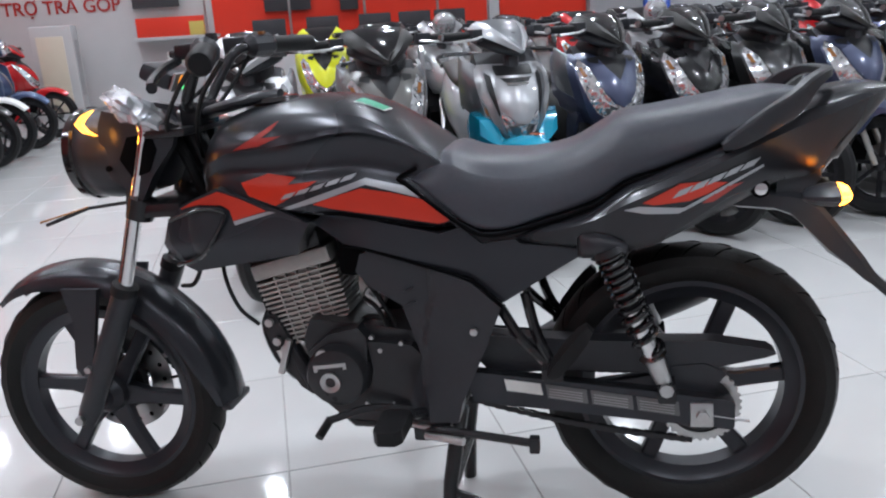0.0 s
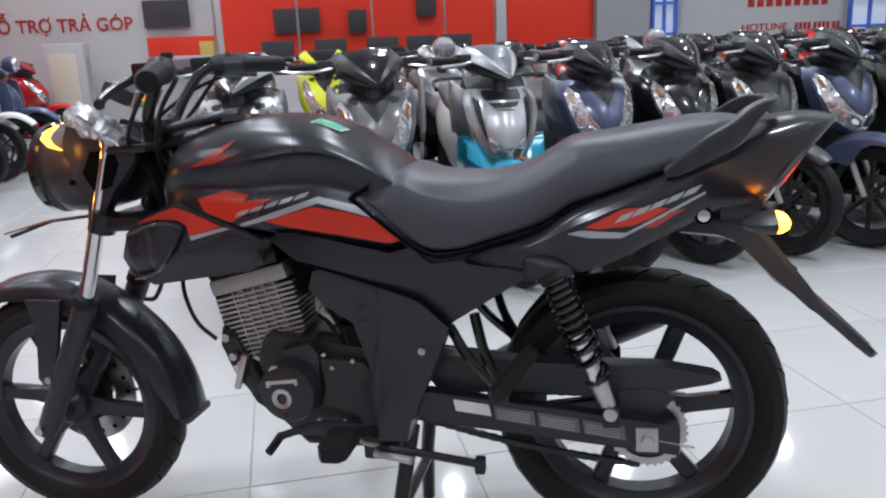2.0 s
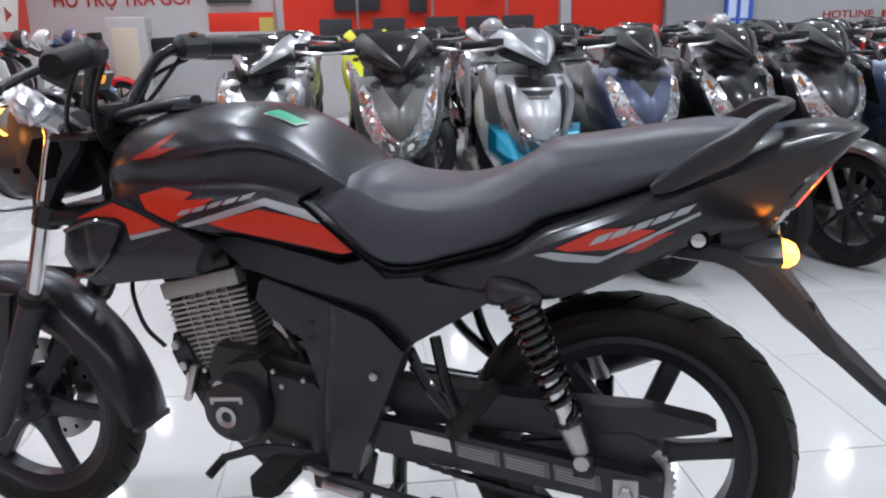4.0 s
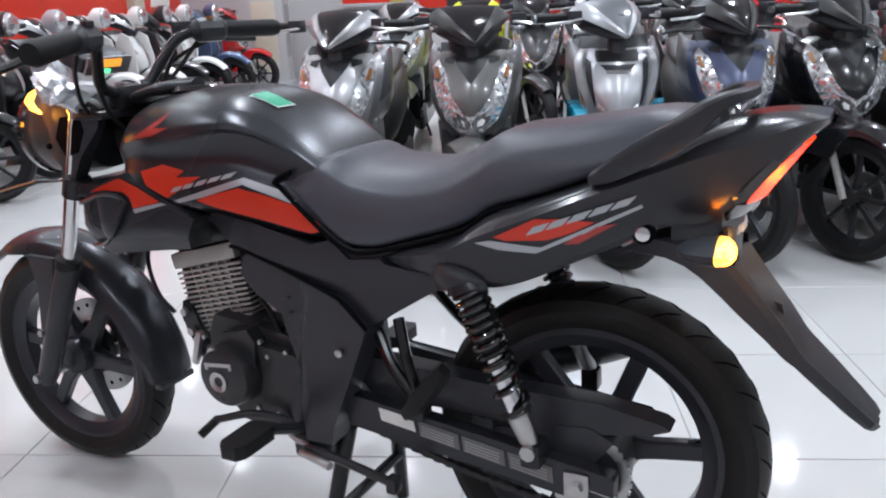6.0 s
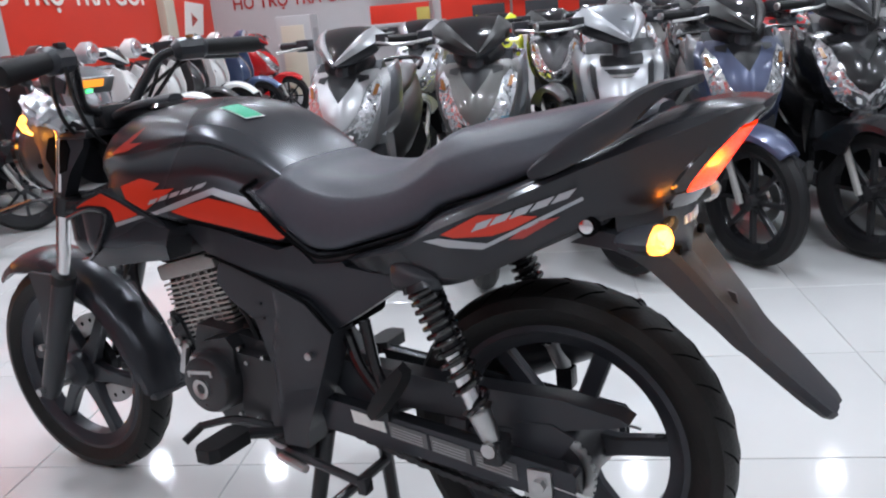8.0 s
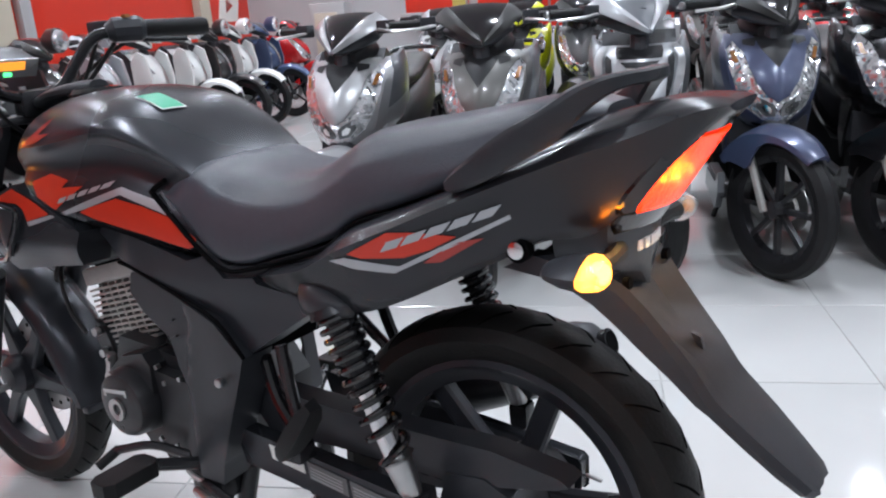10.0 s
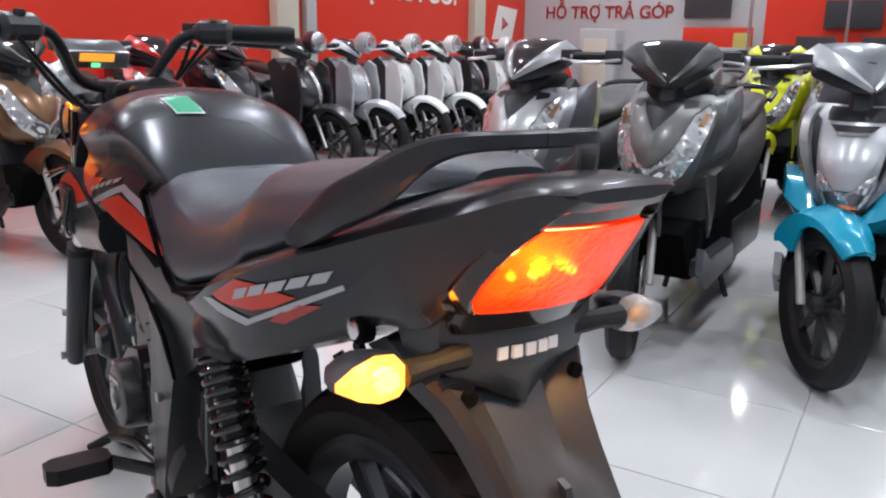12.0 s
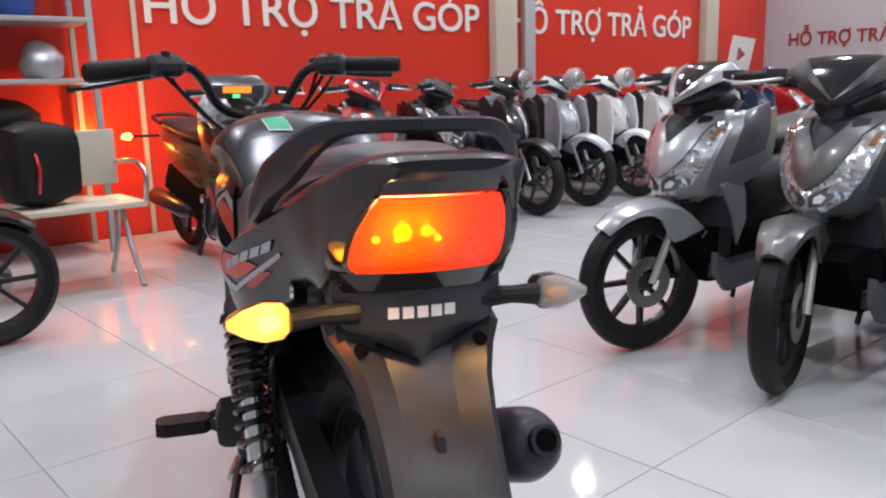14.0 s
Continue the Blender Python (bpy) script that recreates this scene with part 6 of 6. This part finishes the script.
        for s in (-1, 1):
            for name, mat, f0, f1, top, low in (("side_flank", P, 0.0, 0.2, 1.0, 0.0), ("side_panel", A, 0.2, 0.78, 0.98, 0.36), ("lower_flank", P, 0.2, 0.78, 0.355, 0.0), ("flank_edge", P, 0.78, 1.0, 0.86, 0.1)):
                part(name, flank(s, f0, f1, top, low), mat, root, "smooth grey inset of the front" if name == "side_panel" else "painted flank of the front", smooth=50, bevel=0.004)
            part("side_fin", prism([(0.27, 0.6), (0.4, 0.66), (0.45, 0.56), (0.46, 0.44), (0.4, 0.34), (0.36, 0.46)], s * 0.11, s * 0.15, taper=0.9), P, root, bevel=0.008)
    else:
        part("chrome_trim", shield_patch([(-0.16, 0.86), (0.16, 0.86), (0.1, 0.6), (0.0, 0.55), (-0.1, 0.6)], 0.008), REFLECTOR if body != "white" else STEEL, root, smooth=50)
        for s in (-1, 1):
            part("signal_lens", shield_patch([(0.55, 0.7), (0.9, 0.73), (0.92, 0.8), (0.62, 0.79)], 0.008, s), SPOT_LENS, root)
            part("shield_wing", prism([(0.15, 0.46), (0.24, 0.36), (0.3, 0.45), (0.3, 0.8), (0.24, 0.88), (0.17, 0.84), (0.13, 0.65)], s * 0.15, s * 0.178), P, root, bevel=0.012)
    part("leg_shield", prism([(0.27, 0.28), (0.35, 0.26), (0.49, 0.86), (0.42, 0.9), (0.34, 0.84)], -0.14, 0.14), PLASTIC, root, bevel=0.015)
    # handlebar with its cover
    hx = 0.24
    bar = new("handlebar")
    bar.parent = root
    bar.matrix_basis = pose(0.27, 0, -0.015, 0, 0, steer) @ pose(-0.27, 0, 0)
    nose = [(x, w, z, max(w * 0.66, 0.003), z + 0.014 + 0.2 * min(w, 0.16)) for x, w, z in ((0.2, 0.006, 0.91), (0.215, 0.036, 0.926), (0.24, 0.078, 0.95), (0.275, 0.122, 0.976), (0.315, 0.158, 0.998), (0.36, 0.178, 1.012))]
    painted = P if body in ("white silver", "silver", "lime", "red", "white", "blue") else SMOKED
    for s in (-1, 1):
        part("cover_blade", loft([[(x, s * w0, z0), (x - 0.008, s * (w0 + w1) / 2, (z0 + z1) / 2 + 0.004), (x, s * w1, z1), (x + 0.012, s * (w1 - 0.002), z1 - 0.006), (x + 0.014, s * (w0 - 0.004), z0 + 0.006)] for x, w0, z0, w1, z1 in nose]), painted, bar, "angular handlebar cover blade", smooth=30)
    part("dash_panel", loft([[(x + 0.008, -w1, z1 - 0.004), (x + 0.006, -w1 * 0.5, z1 + 0.002), (x + 0.006, 0, z1 + 0.004), (x + 0.006, w1 * 0.5, z1 + 0.002), (x + 0.008, w1, z1 - 0.004), (x + 0.012, 0, z1 - 0.03)] for x, w0, z0, w1, z1 in nose]), SCOOTER_PAINT["mid grey"] if accent == "teal" else GLOSS, bar, "dash screen in front of the handlebar", smooth=30)
    part("cover_base", loft([hoop(x, w, t, l, (t + l) / 2, 2.4, 16) for x, w, t, l in ((0.212, 0.012, 0.918, 0.906), (0.24, 0.05, 0.945, 0.9), (0.29, 0.1, 0.985, 0.91), (0.34, 0.14, 1.0, 0.93), (0.4, 0.12, 1.0, 0.95))]), PLASTIC, bar, smooth=50)
    if style == "retro":
        part("round_headlamp", lathe([(0.02, -0.065), (0.06, -0.055), (0.075, -0.03), (0.07, 0.03)], (hx - 0.1, 0, 1.03), 24, axis="X"), SPOT_LENS, bar, "round clear headlamp", smooth=40)
        part("lamp_shell", lathe([(0.072, -0.03), (0.082, -0.025), (0.08, 0.04), (0.04, 0.09)], (hx - 0.1, 0, 1.03), 24, axis="X"), P, bar, smooth=50)
    part("steering_tube", tube([(0.22, 0, 0.62), (0.3, 0, 0.98)], 0.036, 10), PLASTIC, root)
    for s in (-1, 1):
        part("grip", tube([(0.3, s * 0.19, 1.0), (0.34, s * 0.34, 1.0)], 0.018, 10), RUBBER, bar)
        part("grip_end", lathe([(0.014, -0.006), (0.014, 0.006)], (0.342, s * 0.348, 1.0), 10), STEEL, bar)
        part("brake_lever", tube([(0.28, s * 0.17, 0.992), (0.255, s * 0.23, 0.985), (0.285, s * 0.335, 0.978)], 0.006, 6), STEEL, bar)
        part("switch_box", box(0.275, 0.325, s * 0.195 - 0.03, s * 0.195 + 0.03, 0.975, 1.025), PLASTIC, bar, bevel=0.006)
    part("floorboard", box(0.22, 0.66, -0.18, 0.18, 0.25, 0.31), PLASTIC, root, bevel=0.012)
    for s in (-1, 1):
        part("skirt", prism([(0.2, 0.36), (0.3, 0.3), (0.62, 0.3), (0.66, 0.22), (0.28, 0.2), (0.2, 0.28)], s * 0.165, s * 0.19), A if accent != "teal" else P, root, bevel=0.008)
    part("rear_body", loft([hoop(x, w, t, l, (t + l) / 2, 2.6, 20) for x, w, t, l in ((0.58, 0.08, 0.6, 0.32), (0.64, 0.13, 0.68, 0.32), (0.8, 0.165, 0.71, 0.38), (1.0, 0.175, 0.74, 0.46), (1.2, 0.155, 0.77, 0.53), (1.4, 0.105, 0.8, 0.63), (1.5, 0.05, 0.81, 0.7))]), SMOKED if accent == "mid grey" else P, root, smooth=50)
    part("seat", loft([hoop(x, w, t, l, (t + l) / 2, 2.8, 20) for x, w, t, l in ((0.6, 0.07, 0.735, 0.67), (0.7, 0.12, 0.772, 0.68), (0.88, 0.14, 0.775, 0.7), (1.02, 0.138, 0.79, 0.71), (1.12, 0.135, 0.82, 0.73), (1.32, 0.12, 0.835, 0.77), (1.44, 0.07, 0.83, 0.79))]), SMOKED, root, "black vinyl scooter seat", smooth=50)
    part("tail_lamp", box(1.47, 1.52, -0.06, 0.06, 0.72, 0.78), SCOOTER_PAINT["red"], root, bevel=0.012)
    part("grab_rail", tube(smooth_path([(1.3, -0.13, 0.8), (1.45, -0.12, 0.84), (1.52, 0, 0.85), (1.45, 0.12, 0.84), (1.3, 0.13, 0.8)], 4), 0.012, 8), IRON, root)
    part("engine_unit", box(0.78, 1.32, -0.15, -0.05, 0.17, 0.36), CASE, root, bevel=0.03)
    part("muffler", tube([(0.9, 0.13, 0.27), (1.0, 0.14, 0.28), (1.42, 0.15, 0.33), (1.48, 0.15, 0.335)], [0.03, 0.055, 0.058, 0.035], 14), IRON, root, smooth=50)
    part("rear_mudguard", box(1.3, 1.56, -0.06, 0.06, 0.5, 0.53, Matrix.Translation((1.4, 0, 0.55)) @ Matrix.Rotation(radians(38), 4, "Y") @ Matrix.Translation((-1.4, 0, -0.55))), PLASTIC, root, bevel=0.008)
    # Near-black filler paints the shade under the scooter's body.
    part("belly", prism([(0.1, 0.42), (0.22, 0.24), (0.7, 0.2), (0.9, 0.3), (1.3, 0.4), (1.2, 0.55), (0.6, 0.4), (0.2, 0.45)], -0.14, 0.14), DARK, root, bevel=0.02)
    for s in (-1, 1):
        part("stand_leg", tube([(0.8, s * 0.07, 0.24), (0.86, s * 0.13, 0.012)], 0.012, 8), IRON, root)
    return root


FACING_SOUTH, FACING_EAST = 90.0, 180.0
ROW = "front row of display scooters"
front_row = [
    (-0.91, 1.81, "white silver", "mid grey", "pale silver scooter with grey sides", -16, None),
    (-0.345, 1.78, "brown grey", "mid grey", "warm grey metallic scooter with dark visor", 14, None),
    (0.237, 1.9, "silver", "teal", "silver scooter with bright teal lower panels", 32, "teal"),
    (0.72, 1.95, "navy", "mid grey", "navy blue scooter with grey sides", 32, None),
    (1.17, 2.0, "black", "black", "glossy black metallic display scooter", 30, None),
    (1.6, 2.02, "dark grey", "black", "dark grey metallic scooter", 28, None),
    (2.04, 2.03, "navy", "black", "navy blue scooter beside a grey one", 30, None),
    (2.5, 2.08, "dark grey", "black", "dark grey scooter in the front row", 26, None),
    (2.96, 2.1, "black", "black", "black scooter in the front row", 0, None),
]
built = {}
for u, v, body, accent, label, steer, fender in front_row:
    ob = scooter(spot(u, v, 0, FACING_SOUTH), body, accent, label, "sport", steer, ROW, fender)
    built.setdefault(body, ob)
built["lime"] = scooter(spot(-0.5, 4.3, 0, FACING_SOUTH), "lime", "lime", "bright lime yellow scooter in the second row", "sport", 0, "second row of scooters")
built["red"] = scooter(spot(1.45, 4.3, 0, FACING_SOUTH), "red", "black", "red scooter in the second row", "sport", 0, "second row of scooters")
built["orange"] = scooter(spot(4.0, 6.5, 0, FACING_SOUTH), "black", "orange", "black scooter with orange panels", "sport", 0, "third row of scooters")
built["retro white"] = scooter(spot(0.35, 4.2, 0, FACING_SOUTH), "white silver", "silver", "pale silver retro scooter with round headlamp", "retro", 0, "second row of scooters")


def again(kind, u, v, turn, label, group):
    ob = copy_thing(built[kind], spot(u, v, 0, turn))
    return tagged(ob, label, "scooter", group)


second = [(-0.08, "dark grey", "dark grey scooter"), (-1.05, "white silver", "pale silver scooter"), (0.9, "dark grey", "dark grey scooter"), (1.95, "retro white", "pale retro scooter with a round headlamp"), (2.45, "dark grey", "dark grey scooter"), (2.95, "black", "black scooter"), (3.45, "red", "red scooter"), (3.95, "navy", "navy scooter"), (4.45, "orange", "black and orange scooter"), (4.95, "black", "black scooter")]
for u, kind, text in second:
    again(kind, u, 4.25 + random.uniform(-0.05, 0.05), FACING_SOUTH, text + " in the second row", "second row of scooters")
third = [(0.3, "black"), (0.9, "brown grey"), (1.5, "black"), (2.1, "navy"), (2.7, "orange"), (3.35, "dark grey"), (4.6, "black"), (5.2, "red"), (5.8, "orange"), (6.4, "navy"), (7.0, "black")]
for u, kind in third:
    again(kind, u, 6.45 + random.uniform(-0.06, 0.06), FACING_SOUTH, f"{kind} scooter in the third row", "third row of scooters")

# scooters along the red wall
WALL_ROW = "scooters along the red wall"
built["retro grey"] = scooter(spot(-3.35, 3.8, 0, FACING_EAST), "dark grey", "black", "dark grey retro scooter beside the red wall", "retro", 0, WALL_ROW)
built["retro silver"] = scooter(spot(-3.38, 4.42, 0, FACING_EAST), "silver", "silver", "silver retro scooter beside the red wall", "retro", 4, WALL_ROW)
built["retro snow"] = scooter(spot(-3.4, 5.1, 0, FACING_EAST), "white", "white", "white retro scooter beside the red wall", "retro", 0, WALL_ROW)
again("retro snow", -3.4, 5.75, FACING_EAST, "white retro scooter beside the red wall", WALL_ROW)
again("retro grey", -3.42, 6.3, FACING_EAST, "dark retro scooter beside the red wall", WALL_ROW)
again("retro snow", -3.44, 6.85, FACING_EAST, "white retro scooter beside the red wall", WALL_ROW)
built["blue"] = scooter(spot(-3.42, 7.5, 0, FACING_EAST), "blue", "blue", "blue grey scooter beside the red wall", "retro", 0, WALL_ROW)
built["red sport"] = scooter(spot(-3.42, 8.4, 0, FACING_EAST), "red", "red", "red scooter beside the red wall", "sport", 0, WALL_ROW)
again("black", -3.3, 3.1, FACING_EAST, "black scooter beside the red wall", WALL_ROW)
again("red", -3.25, 2.45, FACING_EAST, "red and black scooter beside the red wall", WALL_ROW)
# Stands in for a dark motorcycle; the amber glow is in its paint.
built["glow brown"] = scooter(spot(-2.95, 1.45, 0, FACING_EAST), "glow brown", "black", "dark scooter beside the red wall, amber glow in its paint", "sport", 0, WALL_ROW)
# Assumed amber signal, unseen behind the scooter, added to explain the wall's orange patch.
tail_flash = new("rear_signal")
tail_flash.parent = built["glow brown"]
part("lens", lathe([(0.004, -0.03), (0.02, -0.02), (0.022, 0.0), (0.012, 0.03)], (1.5, 0.28, 0.72), 14), AMBER, tail_flash, "added glowing amber lens")
part("stalk", tube([(1.42, 0.1, 0.72), (1.48, 0.25, 0.72)], 0.009, 8), RUBBER, tail_flash)
# Added lamp, far stronger than the other signals, throws orange onto the red wall.
wall_glow = bpy.data.lights.new("signal_lamp", "POINT")
wall_glow.energy, wall_glow.color, wall_glow.shadow_soft_size = 12.0, (1.0, 0.36, 0.03), 0.02
new("signal_lamp", wall_glow).matrix_world = spot(-4.53, 1.14, 0.72)
again("black", -2.7, 0.0, 242, "black scooter beside a bench", WALL_ROW)


# ---- things by the walls ----
def air_cooler():
    root = thing("floor_air_conditioner", spot(-3.45, 9.2, 0, 4), "white floor-standing air conditioner by the wall", "air conditioner")
    part("cabinet", box(-0.26, 0.2, -0.2, 0.2, 0.0, 1.22), WALL_WHITE, root, bevel=0.015)
    part("front_grille", box(-0.2, 0.1, -0.212, -0.199, 0.22, 1.1), WALL_CREAM, root, "beige front grille", bevel=0.004)
    part("side_vent", box(0.2, 0.206, -0.12, 0.1, 0.4, 1.05), WALL_GREY, root, "grey side vent")
    part("base", box(-0.28, 0.22, -0.22, 0.22, 0.0, 0.09), WALL_WHITE, root, bevel=0.01)


air_cooler()


def shelf_rack():
    root = thing("shelf_rack", spot(-4.6, 0.45, 0), "white metal shelf rack against the red wall", "shelf")
    for u in (-0.2, 0.2):
        for v in (-0.7, 0.55):
            part("upright", box(u - 0.018, u + 0.018, v - 0.018, v + 0.018, 0, 1.9), WALL_WHITE, root, bevel=0.003)
    for z in (0.3, 0.72, 1.06, 1.42, 1.8):
        part("shelf_board", box(-0.22, 0.22, -0.72, 0.57, z, z + 0.03), WALL_WHITE, root, bevel=0.004)


shelf_rack()
for v, z, w, mat, text in ((0.1, 1.45, 0.16, BLUE_CLOTH, "blue wrapped helmet bag on a shelf"), (0.6, 1.45, 0.15, BLUE_CLOTH, "blue wrapped helmet bag on a shelf"), (0.35, 1.09, 0.15, FOIL, "clear wrapped parcel on a shelf"), (0.75, 1.09, 0.13, FOIL, "clear wrapped parcel on a shelf"), (0.5, 0.75, 0.2, RUBBER, "black bag on a shelf")):
    bm = bmesh.new()
    bmesh.ops.create_icosphere(bm, subdivisions=3, radius=1)
    for q in bm.verts:
        q.co *= 1 + 0.18 * noise.noise(q.co * 2.0 + Vector((v, z, 0)))
        q.co = Vector((q.co.x * 0.15, q.co.y * w, max(-0.1, q.co.z * 0.13)))
    ob = part("wrapped_parcel", bm, mat, smooth=40)
    ob.matrix_world = spot(-4.58, v, z + 0.1)
    tagged(ob, text, "bundle")


def bench():
    root = thing("bench", spot(-3.55, 0.6, 0), "cream metal waiting bench with curved legs", "bench")
    part("bench_seat", box(-0.22, 0.22, -1.0, 0.28, 0.41, 0.44), WALL_CREAM, root, bevel=0.01)
    part("bench_back", box(-0.26, -0.23, -1.0, 0.28, 0.5, 0.8), WALL_CREAM, root, bevel=0.01)
    for v in (-0.9, 0.2):
        part("bench_leg", tube(smooth_path([(0.26, v, 0.008), (0.12, v, 0.2), (0.0, v, 0.41), (-0.1, v, 0.2), (-0.24, v, 0.008)], 4), 0.014, 8), STEEL, root, "curved metal leg")
        part("bench_arm", tube(smooth_path([(0.2, v + 0.07, 0.42), (0.24, v + 0.07, 0.58), (0.1, v + 0.07, 0.64), (-0.22, v + 0.07, 0.62)], 4), 0.012, 8), STEEL, root, "curved metal armrest")


bench()
bag = bmesh.new()
bmesh.ops.create_cube(bag, size=1)
bmesh.ops.subdivide_edges(bag, edges=bag.edges[:], cuts=5, use_grid_fill=True)
for q in bag.verts:
    n = q.co.normalized() * 0.62
    c = q.co.lerp(n, 0.55)
    q.co = Vector((c.x * 0.24, c.y * 0.36, c.z * 0.38 + 0.2)) * (1 + 0.06 * noise.noise(q.co * 3))
low = min(q.co.z for q in bag.verts)
for q in bag.verts:
    q.co.z -= low
bag_ob = part("backpack", bag, RUBBER, smooth=50)
bag_ob.matrix_world = spot(-3.55, 0.42, 0.441, 20)
tagged(bag_ob, "black backpack resting on the bench", "backpack")
part("bag_handle", tube(smooth_path([(0, -0.07, 0.32), (0, -0.05, 0.38), (0, 0.05, 0.38), (0, 0.07, 0.32)], 4), 0.012, 8), RUBBER, bag_ob)
part("bag_strap", tube(smooth_path([(0.1, -0.08, 0.3), (0.135, -0.08, 0.2), (0.11, -0.08, 0.08)], 4), 0.01, 8), SCOOTER_PAINT["red"], bag_ob, "red strap")
